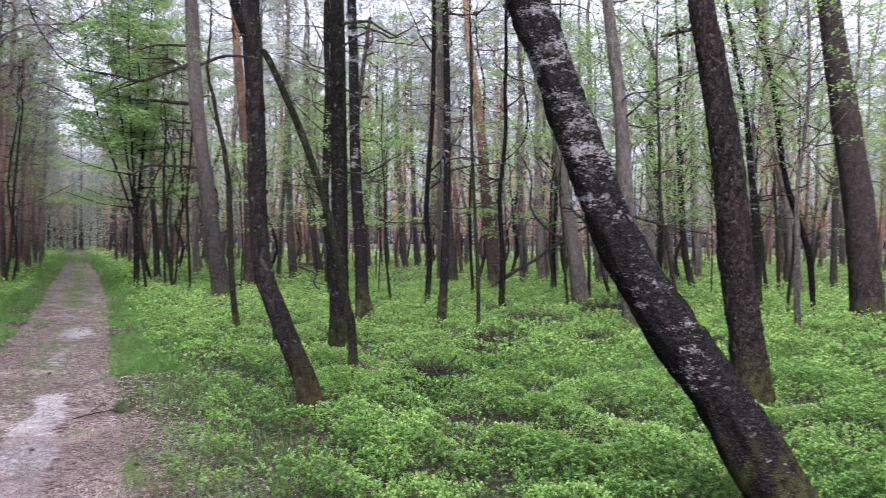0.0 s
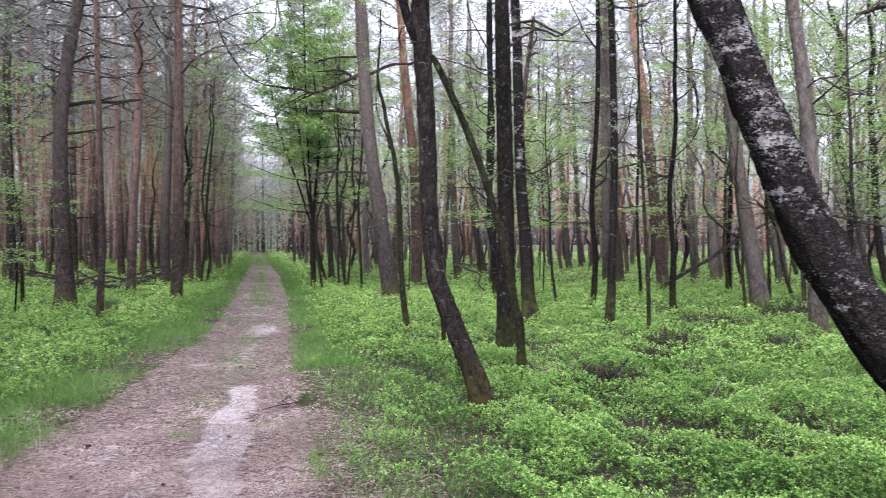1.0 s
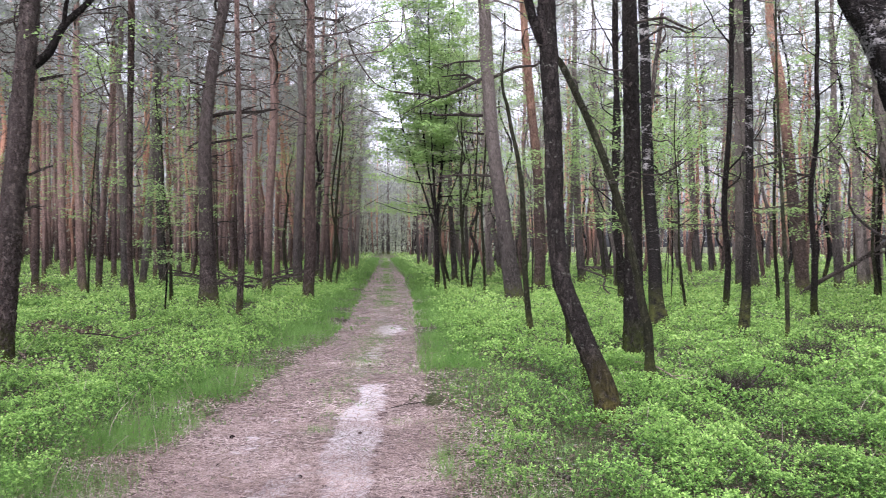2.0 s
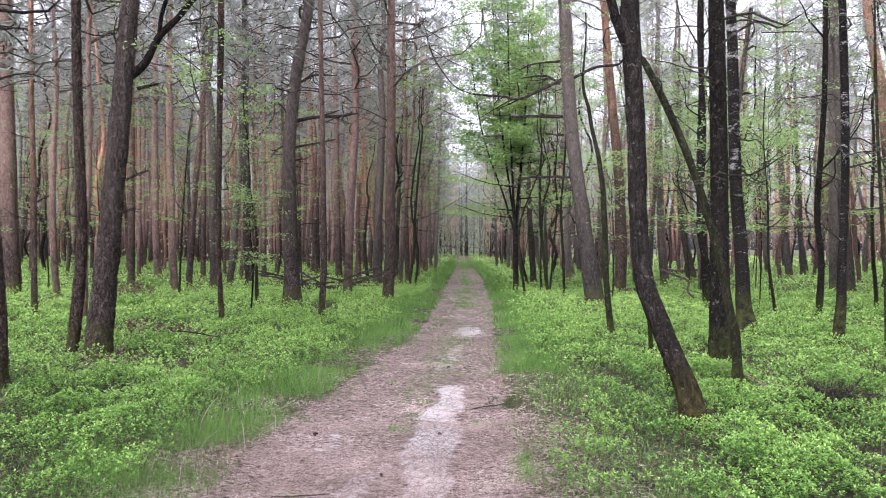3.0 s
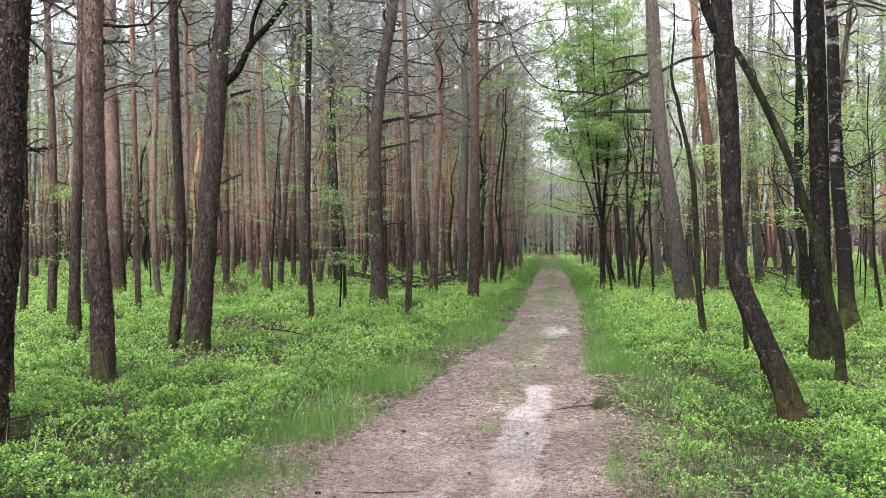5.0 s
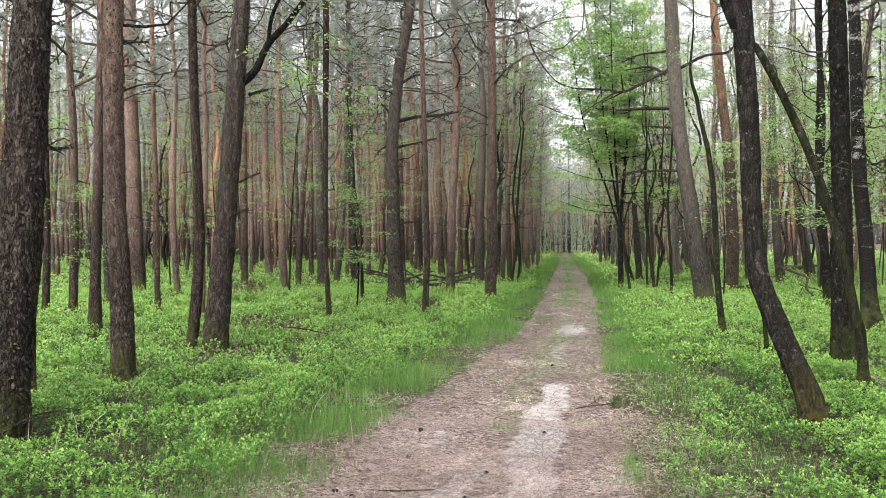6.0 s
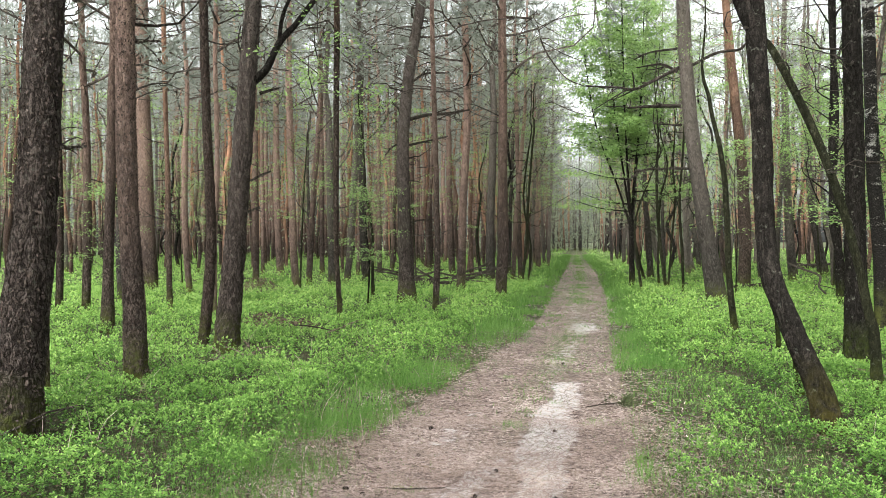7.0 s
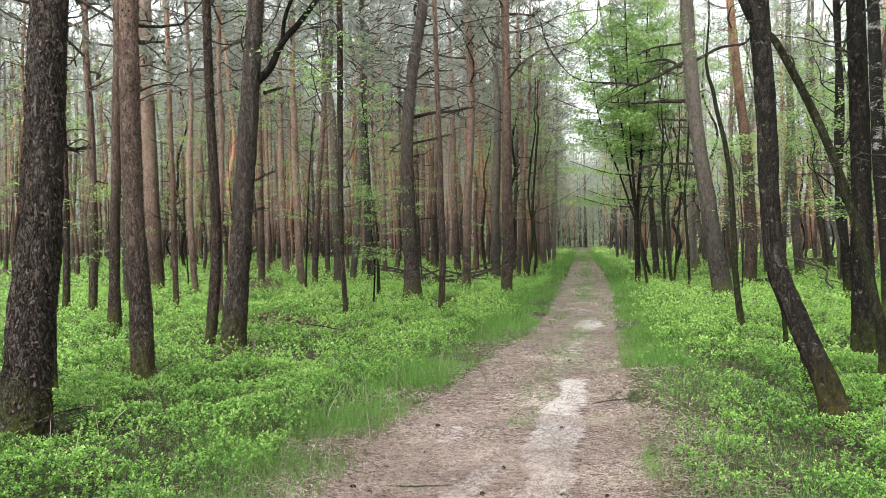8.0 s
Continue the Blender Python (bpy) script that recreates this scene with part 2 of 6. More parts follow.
def wave(p, seed=0):
    """Smooth noise from 0 to 1 at the points p, an array (n, 3)."""
    i = np.floor(p).astype(np.int64)
    f = p - i
    f = f * f * (3 - 2 * f)
    out = 0.0
    for dx in (0, 1):
        for dy in (0, 1):
            for dz in (0, 1):
                w = (f[:, 0] if dx else 1 - f[:, 0]) * (f[:, 1] if dy else 1 - f[:, 1]) * (f[:, 2] if dz else 1 - f[:, 2])
                out = out + w * hashed(i[:, 0] + dx, i[:, 1] + dy, i[:, 2] + dz, seed)
    return out


def wave2(x, y, scale, seed=0, octaves=2):
    x, y = np.atleast_1d(np.asarray(x, float)), np.atleast_1d(np.asarray(y, float))
    total, amp, norm = 0.0, 1.0, 0.0
    for k in range(octaves):
        s = scale / 2 ** k
        total = total + amp * wave(np.stack([x / s, y / s, np.full_like(x, 0.37 + k)], 1), seed + k)
        norm, amp = norm + amp, amp * 0.5
    return total / norm


def ground_height(x, y):
    x, y = np.atleast_1d(np.asarray(x, float)), np.atleast_1d(np.asarray(y, float))
    h = 0.10 * (wave2(x, y, 9.0, 5) - 0.5) * np.clip((np.abs(x - trail_middle(y)) - 1.2) / 3.0, 0, 1)
    h = h + 0.012 * np.clip(-x - 12, 0, 60)
    off = np.abs(x - trail_middle(y))
    return h - 0.05 * np.clip(1.25 - off, 0, 0.5) / 0.5


def mesh_of(name, verts, faces, mats, index=None, smooth=True):
    """A mesh from an array of corners and an array of triangles or quads (or a list of such arrays)."""
    me = bpy.data.meshes.new(name)
    groups = faces if isinstance(faces, list) else [faces]
    verts = np.asarray(verts, np.float32)
    me.vertices.add(len(verts))
    me.vertices.foreach_set("co", verts.ravel())
    loops = np.concatenate([g.ravel() for g in groups]).astype(np.int32)
    sizes = np.concatenate([np.full(len(g), g.shape[1]) for g in groups])
    starts = np.concatenate([[0], np.cumsum(sizes)[:-1]]).astype(np.int32)
    me.loops.add(len(loops))
    me.loops.foreach_set("vertex_index", loops)
    me.polygons.add(len(sizes))
    me.polygons.foreach_set("loop_start", starts)
    for m in mats:
        me.materials.append(m)
    if index is not None:
        me.polygons.foreach_set("material_index", np.asarray(index, np.int32))
    me.polygons.foreach_set("use_smooth", np.full(len(sizes), smooth))
    me.update(calc_edges=True)
    return me


def part(name, me, parent, label="", m=None):
    ob = new(name, me)
    ob.parent = parent
    if m is not None:
        ob.matrix_basis = m
    if label:
        tagged(ob, label)
    return ob


def smooth_line(points, n):
    """n points evenly along a Catmull-Rom curve through the given ones; each row x, y, z, radius."""
    p = np.asarray(points, float)
    p = np.vstack([2 * p[0] - p[1], p, 2 * p[-1] - p[-2]])
    segs = len(p) - 3
    u = np.linspace(0, segs, n)
    k = np.minimum(u.astype(int), segs - 1)
    t = (u - k)[:, None]
    a, b, c, d = p[k], p[k + 1], p[k + 2], p[k + 3]
    return 0.5 * (2 * b + (c - a) * t + (2 * a - 5 * b + 4 * c - d) * t ** 2 + (3 * b - a - 3 * c + d) * t ** 3)


def tube(points, sides, rings, rough=0.0, freq=6.0, flare=0.0, seed=0, ref=(1, 0, 0)):
    """A tapered limb: corners and quads. flare widens the foot into root lobes."""
    q = smooth_line(points, rings)
    c, r = q[:, :3], np.maximum(q[:, 3], 0.002)
    tan = np.gradient(c, axis=0)
    tan /= np.linalg.norm(tan, axis=1, keepdims=True) + 1e-9
    e = np.asarray(ref, float) - tan * (tan @ np.asarray(ref, float))[:, None]
    e /= np.linalg.norm(e, axis=1, keepdims=True) + 1e-9
    f = np.cross(tan, e)
    ang = np.linspace(0, 2 * np.pi, sides, endpoint=False)
    ca, sa = np.cos(ang), np.sin(ang)
    rr = np.repeat(r[:, None], sides, 1)
    zz = np.repeat(c[:, 2:3], sides, 1)
    if flare:
        lobes = 0.6 + 0.4 * np.sin(ang * 4 + seed) + 0.25 * np.sin(ang * 7 + 2 * seed)
        rr = rr * (1 + flare * np.exp(-np.maximum(zz - zz.min(), 0) / 0.16) * lobes[None])
    if rough:
        k = freq * 0.5
        pts = np.stack([np.repeat(ca[None], rings, 0) * r[0] * freq * 2.2, np.repeat(sa[None], rings, 0) * r[0] * freq * 2.2, zz * k], -1).reshape(-1, 3)
        n1 = wave(pts + seed * 3.1, seed).reshape(rings, sides)
        n2 = wave(pts * 3.3 + seed, seed + 7).reshape(rings, sides)
        rr = rr * (1 + rough * (1.3 * (n1 - 0.5) + 0.9 * (n2 - 0.5)))
    v = c[:, None] + rr[..., None] * (ca[None, :, None] * e[:, None] + sa[None, :, None] * f[:, None])
    i = np.arange(rings - 1)[:, None] * sides
    j = np.arange(sides)[None]
    a, b = i + j, i + (j + 1) % sides
    quads = np.stack([a, b, b + sides, a + sides], -1).reshape(-1, 4)
    return v.reshape(-1, 3), quads


def joined(pieces):
    """Several (corners, faces) as one."""
    vs, fs, at = [], [], 0
    for v, f in pieces:
        vs.append(v)
        fs.append(f + at)
        at += len(v)
    return np.vstack(vs), np.vstack(fs)


def leaves(rng, pos, size, wide=0.55, up=0.5, fold=0.25):
    """A small folded rhombic leaf at each place: corners and two triangles each. up: how level they lie."""
    n = len(pos)
    nor = rng.normal(size=(n, 3)) * (1 - up) + np.array([0, 0, up * 1.6])
    nor /= np.linalg.norm(nor, axis=1, keepdims=True) + 1e-9
    d = rng.normal(size=(n, 3))
    d -= nor * (d * nor).sum(1, keepdims=True)
    d /= np.linalg.norm(d, axis=1, keepdims=True) + 1e-9
    s = np.cross(nor, d)
    L = (size * rng.uniform(0.7, 1.3, n))[:, None]
    a, b = pos - d * L * 0.5, pos + d * L * 0.5
    m = pos + nor * L * fold * 0.4
    c1, c2 = m + s * L * wide * 0.5, m - s * L * wide * 0.5
    v = np.stack([a, c1, b, c2], 1).reshape(-1, 3)
    k = np.arange(n)[:, None] * 4
    return v, np.concatenate([k + [[0, 1, 2]], k + [[0, 2, 3]]], 1).reshape(-1, 3)


def sprays(rng, pos, way, size, count, thin=0.035):
    """Tufts of thin needles round each place, leaning along way."""
    n = len(pos)
    p = np.repeat(pos, count, 0)
    d = np.repeat(way, count, 0) * 0.7 + rng.normal(size=(n * count, 3)) * 0.75
    d /= np.linalg.norm(d, axis=1, keepdims=True) + 1e-9
    s = np.cross(d, rng.normal(size=(n * count, 3)))
    s /= np.linalg.norm(s, axis=1, keepdims=True) + 1e-9
    L = (np.repeat(size, count) * rng.uniform(0.6, 1.2, n * count))[:, None]
    v = np.stack([p - s * L * thin, p + s * L * thin, p + d * L], 1).reshape(-1, 3)
    return v, np.arange(n * count * 3).reshape(-1, 3)


def shoots(rng, pos, size, count, open_up=0.22):
    """Leafy shoots: count broad leaves in an open rosette round the tip of each."""
    n = len(pos)
    turn = rng.uniform(0, 6.28, n)[:, None] + np.arange(count)[None] * 2.4 + rng.normal(size=(n, count)) * 0.3
    rank = np.repeat(np.arange(count)[None], n, 0) / max(count - 1, 1)
    lift = open_up + 0.6 * (1 - rank) + rng.normal(size=(n, count)) * 0.30
    L = np.repeat(np.broadcast_to(size, (n,))[:, None], count, 1) * rng.uniform(0.75, 1.25, (n, count)) * (0.75 + 0.35 * rank)
    ca, sa, cl, sl = np.cos(turn), np.sin(turn), np.cos(lift), np.sin(lift)
    d = np.stack([ca * cl, sa * cl, sl], -1).reshape(-1, 3)
    s = np.stack([-sa, ca, rng.normal(size=(n, count)) * 0.35], -1).reshape(-1, 3)
    nor = np.cross(d, s)
    L = L.reshape(-1, 1)
    root = np.repeat(pos, count, 0) - np.array([0, 0, 1.0]) * (rank.reshape(-1, 1) * L * 0.9)
    a, b, m = root, root + d * L, root + d * L * 0.5 - nor * L * 0.10
    v = np.stack([a, m + s * L * 0.34, b, m - s * L * 0.34], 1).reshape(-1, 3)
    k = np.arange(n * count)[:, None] * 4
    f = np.concatenate([k + [[0, 1, 2]], k + [[0, 2, 3]]], 1).reshape(-1, 3)
    return v, f, np.repeat((1 - rank).reshape(-1), 4)


# ---- the ground: one sheet with the sandy trail ----
TRAIL_Y = (-10, 5, 7, 9.5, 12, 14, 18, 25, 40, 63, 110, 300)
TRAIL_X = (-0.95, -0.70, -0.66, -0.50, -0.34, -0.22, -0.09, 0.02, 0.10, 0.06, -0.05, -0.05)
TRAIL_W = (1.25, 1.10, 1.13, 0.95, 0.83, 0.76, 0.80, 0.86, 0.88, 0.76, 0.62, 0.5)


def trail_middle(y):
    return np.interp(np.asarray(y, float), TRAIL_Y, TRAIL_X)


def trail_half(y):
    return np.interp(np.asarray(y, float), TRAIL_Y, TRAIL_W)


def lines(inner, step, outer, growth):
    out, at = [], step
    pos = list(np.arange(0, inner + step / 2, step))
    while pos[-1] < outer:
        at *= growth
        pos.append(pos[-1] + at)
    return np.array(pos)


def ground_sheet():
    xr = lines(2.4, 0.06, 900.0, 1.10)
    xs = np.concatenate([-xr[:0:-1], xr]) - 0.3
    ya, yb = lines(15.6, 0.08, 900.0, 1.07), lines(3.0, 0.3, 900.0, 1.25)
    ys = np.concatenate([-yb[:0:-1], ya])
    X, Y = np.meshgrid(xs, ys)
    x, y = X.ravel(), Y.ravel()
    near = np.clip(1 - np.hypot(x, y) / 40, 0, 1)
    z = ground_height(x, y) + near * (0.05 * (wave2(x, y, 0.7, 11) - 0.5) + 0.02 * (wave2(x, y, 0.2, 12) - 0.5))
    n, m = len(xs), len(ys)
    i = (np.arange(m - 1)[:, None] * n + np.arange(n - 1)[None]).ravel()
    me = mesh_of("ground", np.stack([x, y, z], 1), np.stack([i, i + 1, i + n + 1, i + n], 1), [GROUND])
    off = np.abs(x - trail_middle(y)) / trail_half(y) + 0.34 * (wave2(x, y, 1.5, 21, 3) - 0.5) + 0.22 * (wave2(x, y, 0.45, 22, 2) - 0.5)
    bare = np.clip((1.10 - off) / 0.25, 0, 1) * (1 - 0.62 * np.clip((y - 16) / 45, 0, 1))
    track = x - (-0.36 + 0.10 * np.sin(y * 0.55) + 0.28 * np.clip((y - 8) / 8, 0, 1))
    pale = 0.55 * np.exp(-(track / (0.12 + 0.12 * wave2(x, y, 1.0, 23))) ** 2) * np.clip(3.2 * wave2(np.full_like(x, 3.0), y, 2.6, 25) - 1.2, 0, 1) * np.clip(1.4 - y / 22, 0.25, 1)
    # white sand: one patch further on, a ribbon worn along the nearer trail, and its two forks
    spine = np.interp(y, (4.0, 5.0, 5.5, 6.0, 7.1, 8.2, 8.8), (-0.40, -0.33, -0.38, -0.33, -0.31, -0.20, -0.22)) + 0.03 * np.sin(y * 5)
    broad = np.interp(y, (3.8, 5.0, 5.5, 6.0, 7.1, 8.2, 8.8, 9.1), (0.20, 0.13, 0.16, 0.22, 0.20, 0.13, 0.20, 0.02))
    pale = pale + 1.05 * np.exp(-((x - spine) / broad) ** 4) * np.clip((9.0 - y) / 0.4, 0, 1) * np.clip((y - 3.5) / 0.6, 0, 1)
    pale = pale + np.exp(-(((x - 0.07) / 0.27) ** 2 + ((y - 14.55) / 0.65) ** 2))
    pale = pale + 0.85 * np.exp(-(((x + 0.74 + 0.3 * (5.2 - y)) / 0.13) ** 2 + ((y - 5.0) / 0.6) ** 2))
    pale = pale + 0.30 * np.exp(-(((x + 1.15) / 0.22) ** 2 + ((y - 6.2) / 1.3) ** 2))
    mid = np.exp(-((x - trail_middle(y) - 0.05) / 0.2) ** 2) * np.clip((y - 5) / 6, 0, 1) * np.clip(2.6 * wave2(x, y, 1.7, 27) - 0.7 + np.clip((y - 14) / 30, 0, 0.6), 0, 1)
    for key, values in (("bare", bare), ("pale", np.clip(pale, 0, 1)), ("tuft", mid)):
        me.attributes.new(key, "FLOAT", "POINT").data.foreach_set("value", values.astype(np.float32))
    ground = tagged(new("ground", me), "forest floor of leaf litter with a sandy needle-strewn trail", "ground", kind="structure")
    return ground


def ground_material():
    mat, nt, bsdf = material("forest_floor")

    def field(key):
        a = nt.nodes.new("ShaderNodeAttribute")
        a.attribute_name = key
        return a.outputs["Fac"]

    vec = coords(nt)
    fine = grain(nt, vec, 70.0, 6.0, 0.75)
    mid = grain(nt, vec, 9.0, 5.0, 0.65)
    strands = grain(nt, coords(nt, (1, 6.0, 1)), 30.0, 4.0, 0.75, 1.2)
    across = grain(nt, coords(nt, (6.0, 1, 1)), 22.0, 4.0, 0.7, 1.2)
    clump = grain(nt, coords(nt, (1, 1.7, 1)), 24.0, 4.0, 0.72, 0.8)
    litter = blend(nt, 0.55, blend(nt, 0.5, strands, across), clump)
    floor = ramp(nt, fine, [(0.35, (0.014, 0.011, 0.008)), (0.52, (0.05, 0.038, 0.026)), (0.72, (0.15, 0.112, 0.08))])
    green = blend(nt, ramp(nt, mid, [(0.38, 0.0), (0.62, 0.8)]), floor, (0.040, 0.075, 0.020))
    # Darkest stops double as tiny shadows between the litter, put into the colour.
    needles = ramp(nt, litter, [(0.435, (0.012, 0.008, 0.008)), (0.480, (0.080, 0.053, 0.048)), (0.525, (0.205, 0.157, 0.142)), (0.575, (0.50, 0.43, 0.40))])
    needles = blend(nt, ramp(nt, mid, [(0.45, 0.0), (0.75, 0.35)]), needles, (0.17, 0.14, 0.125))
    sand = ramp(nt, fine, [(0.3, (0.36, 0.345, 0.355)), (0.7, (0.66, 0.645, 0.665))])
    edge = ramp(nt, calc(nt, "ADD", field("bare"), calc(nt, "MULTIPLY", calc(nt, "SUBTRACT", mid, 0.5), 0.7)), [(0.35, 0.0), (0.62, 1.0)])
    col = blend(nt, edge, green, needles)
    damp = ramp(nt, grain(nt, vec, 2.3, 4.0, 0.6), [(0.46, 0.0), (0.66, 0.75)])
    col = blend(nt, calc(nt, "MULTIPLY", damp, edge), col, blend(nt, litter, (0.055, 0.038, 0.031), (0.20, 0.15, 0.125)))
    rag = calc(nt, "ADD", calc(nt, "SUBTRACT", mid, 0.5), calc(nt, "SUBTRACT", litter, 0.5))
    some = ramp(nt, calc(nt, "ADD", field("pale"), calc(nt, "MULTIPLY", rag, 2.4)), [(0.32, 0.0), (0.76, 0.94)])
    col = blend(nt, some, col, sand)
    tuft = calc(nt, "MULTIPLY", field("tuft"), ramp(nt, fine, [(0.4, 0.0), (0.6, 1.0)]))
    col = blend(nt, calc(nt, "MULTIPLY", tuft, 0.75), col, (0.10, 0.15, 0.04))
    nt.links.new(col, bsdf.inputs["Base Color"])
    bsdf.inputs["Roughness"].default_value = 0.95
    bsdf.inputs["Specular IOR Level"].default_value = 0.15
    relief(nt, bsdf, calc(nt, "ADD", litter, fine), 0.9, 0.04)
    return mat


GROUND = ground_material()
ground_sheet()


# ---- crowns, built once and shared ----
def pine_crown(seed, tall=6.5, wide=2.5, limbs=28, size=0.31, count=6, thin=0.052, twigs=10):
    """A loose Scots pine crown from its lowest live limb up: corners, faces, material index."""
    rng = np.random.default_rng(seed)
    wood, at, way = [], [], []
    for k in range(limbs):
        z = tall * (k / limbs) ** 0.9
        a = k * 2.4 + rng.uniform(-0.5, 0.5)
        ln = (wide * (1 - 0.75 * z / tall) + 0.3) * rng.uniform(0.55, 1.15)
        d = np.array([math.cos(a), math.sin(a), rng.uniform(0.05, 0.55)])
        bend = np.array([0, 0, rng.uniform(-0.25, 0.35)]) * ln
        foot = np.array([0, 0, z])
        p = [foot + d * ln * u + bend * u * u + rng.normal(size=3) * 0.11 * ln * min(u * 2, 0.8) for u in (0.0, 0.3, 0.55, 0.8, 1.0)]
        wood.append(tube([(*q, 0.032 - 0.026 * u) for q, u in zip(p, (0.0, 0.3, 0.55, 0.8, 1.0))], 3, 8, ref=(0, 0, 1)))
        for j in range(twigs):
            u = rng.uniform(0.30, 1.0)
            k2 = min(int(u * 4), 3)
            b = p[k2] + (p[k2 + 1] - p[k2]) * (u * 4 - k2)
            side = d * rng.uniform(0.2, 1.0) + rng.normal(size=3) * np.array([0.8, 0.8, 0.35])
            side /= np.linalg.norm(side)
            e = b + side * rng.uniform(0.25, 0.75)
            if j < 1:
                wood.append(tube([(*b, 0.009), (*((b + e) / 2 + rng.normal(size=3) * 0.03), 0.007), (*e, 0.004)], 3, 3, ref=(0.3, 0.2, 1)))
            for s in (0.65, 1.0):
                at.append(b + (e - b) * s + rng.normal(size=3) * 0.05)
                way.append(side)
    v1, f1 = joined(wood)
    v2, f2 = sprays(rng, np.array(at), np.array(way), np.full(len(at), size), count, thin)
    verts = np.vstack([v1, v2])
    return mesh_of("pine_crown", verts, [f1, f2 + len(v1)], [TWIG_BARK, NEEDLES], np.concatenate([np.zeros(len(f1)), np.ones(len(f2))]), False)


def leafy_crown(seed, tall=6.0, wide=1.7, limbs=22, each=70, leaf=0.075, mat=None, droop=0.0, up=0.45, first=0.0):
    """An airy broadleaved crown round a stem: corners, faces, material index."""
    rng = np.random.default_rng(seed)
    wood, at = [], []
    for k in range(limbs):
        z = first + (tall - first) * (k + rng.uniform(0, 1)) / limbs
        a = k * 2.4 + rng.uniform(-0.6, 0.6)
        shape = math.sin(math.pi * (0.18 + 0.78 * (k + 0.5) / limbs)) ** 0.7
        ln = wide * shape * rng.uniform(0.6, 1.15)
        d = np.array([math.cos(a), math.sin(a), rng.uniform(0.25, 1.1)])
        p0 = np.array([0, 0, z])
        p1 = p0 + d * ln * 0.5 + rng.normal(size=3) * ln * 0.09
        p2 = p0 + d * ln - np.array([0, 0, droop * ln])
        wood.append(tube([(*p0, 0.011), (*p1, 0.007), (*p2, 0.003)], 3, 5, ref=(0.1, 0.1, 1)))
        # flat sprays of leaves along the outer half of the limb
        count = max(each // 22, 3)
        u = rng.uniform(0.35, 1.05, count)[:, None]
        spots = np.where(u < 0.5, p0 + (p1 - p0) * u * 2, p1 + (p2 - p1) * (u - 0.5) * 2) + rng.normal(size=(count, 3)) * np.array([0.22, 0.22, 0.08]) * (0.5 + ln * 0.35)
        at.append(spots[rng.integers(count, size=each)] + rng.normal(size=(each, 3)) * np.array([0.15, 0.15, 0.03]) * (0.7 + 0.3 * ln))
    v1, f1 = joined(wood)
    at = np.vstack(at)
    v2, f2 = leaves(rng, at, leaf, 0.6, up)
    verts = np.vstack([v1, v2])
    return mesh_of("leafy_crown", verts, [f1, f2 + len(v1)], [TWIG_BARK, mat or FRESH], np.concatenate([np.zeros(len(f1)), np.ones(len(f2))]), False)


PINE_CROWNS = [pine_crown(s, 6.0 + 0.5 * s, 2.5 + 0.15 * s, 30, 0.26, 7, 0.046, 11) for s in range(6)]
BIRCH_CROWNS = [leafy_crown(20 + s, 7.0, 2.9, 22, 130, 0.072, PALE, 0.30, 0.4) for s in range(5)]
PINE_LIGHT = [pine_crown(s, 6.0 + 0.5 * s, 2.5 + 0.15 * s, 24, 0.42, 5, 0.05, 8) for s in range(6)]
BIRCH_LIGHT = [leafy_crown(20 + s, 7.0, 2.7, 18, 54, 0.115, PALE, 0.30, 0.4) for s in range(5)]
YOUNG_CROWNS = [leafy_crown(40 + s, 4.5, 2.1, 16, 130, 0.060, FRESH, 0.05, 0.55) for s in range(5)]


# ---- trees ----
def stretched(spine, height):
    """The given foot of a trunk continued up to its full height, straightening as it goes."""
    p = [tuple(q) for q in spine]
    a, b = np.array(p[-2]), np.array(p[-1])
    slope = (b[:2] - a[:2]) / max(b[2] - a[2], 0.2)
    slope = np.clip(slope, -0.35, 0.35)
    top, r = b.copy(), b[3]
    steps = 4
    rise = max(height - b[2], 0.5) / steps
    for k in range(steps):
        slope = slope * 0.6
        top = top + np.array([slope[0] * rise, slope[1] * rise, rise, 0])
        p.append((top[0], top[1], top[2], max(r * (1 - 0.82 * (k + 1) / steps), 0.012)))
    f, s = np.array(p[0]), np.array(p[1])
    d = (s - f) / max(s[2] - f[2], 0.05)
    p.insert(0, (f[0] - d[0] * 0.3, f[1] - d[1] * 0.3, f[2] - 0.3, f[3] * 1.06))
    return p


def bark_flakes(points, mat, seed, per_metre=620):
    """Loose scales of bark standing off a near trunk."""
    rng = np.random.default_rng(seed)
    p = np.asarray(points)
    tall = p[-1, 2]
    n = int(per_metre * tall * (0.4 + 3.6 * p[1, 3]))
    z = rng.uniform(0.05, tall, n)
    c = np.stack([np.interp(z, p[:, 2], p[:, k]) for k in range(4)], 1)
    a = rng.uniform(0, 6.28, n)
    tilt = rng.normal(size=n) * 0.35
    out = np.stack([np.cos(a), np.sin(a), np.zeros(n)], 1)
    side = np.stack([-np.sin(a) * np.cos(tilt), np.cos(a) * np.cos(tilt), np.sin(tilt)], 1)
    up = np.cross(out, side)
    w, h = rng.uniform(0.004, 0.011, n)[:, None], rng.uniform(0.008, 0.030, n)[:, None] * rng.choice([-1, 1], n, p=[0.6, 0.4])[:, None]
    lift = np.abs(rng.normal(size=n))[:, None] * 0.008 + 0.003
    b = c[:, :3] + out * c[:, 3:] * 0.985
    v = np.stack([b - side * w, b + side * w, b + side * w * rng.uniform(0.4, 1.0, (n, 1)) + up * h + out * lift * 1.3, b - side * w * rng.uniform(0.4, 1.0, (n, 1)) + up * h + out * lift], 1)
    return mesh_of("loose_bark", v.reshape(-1, 3), np.arange(n * 4).reshape(-1, 4), [mat], smooth=False)


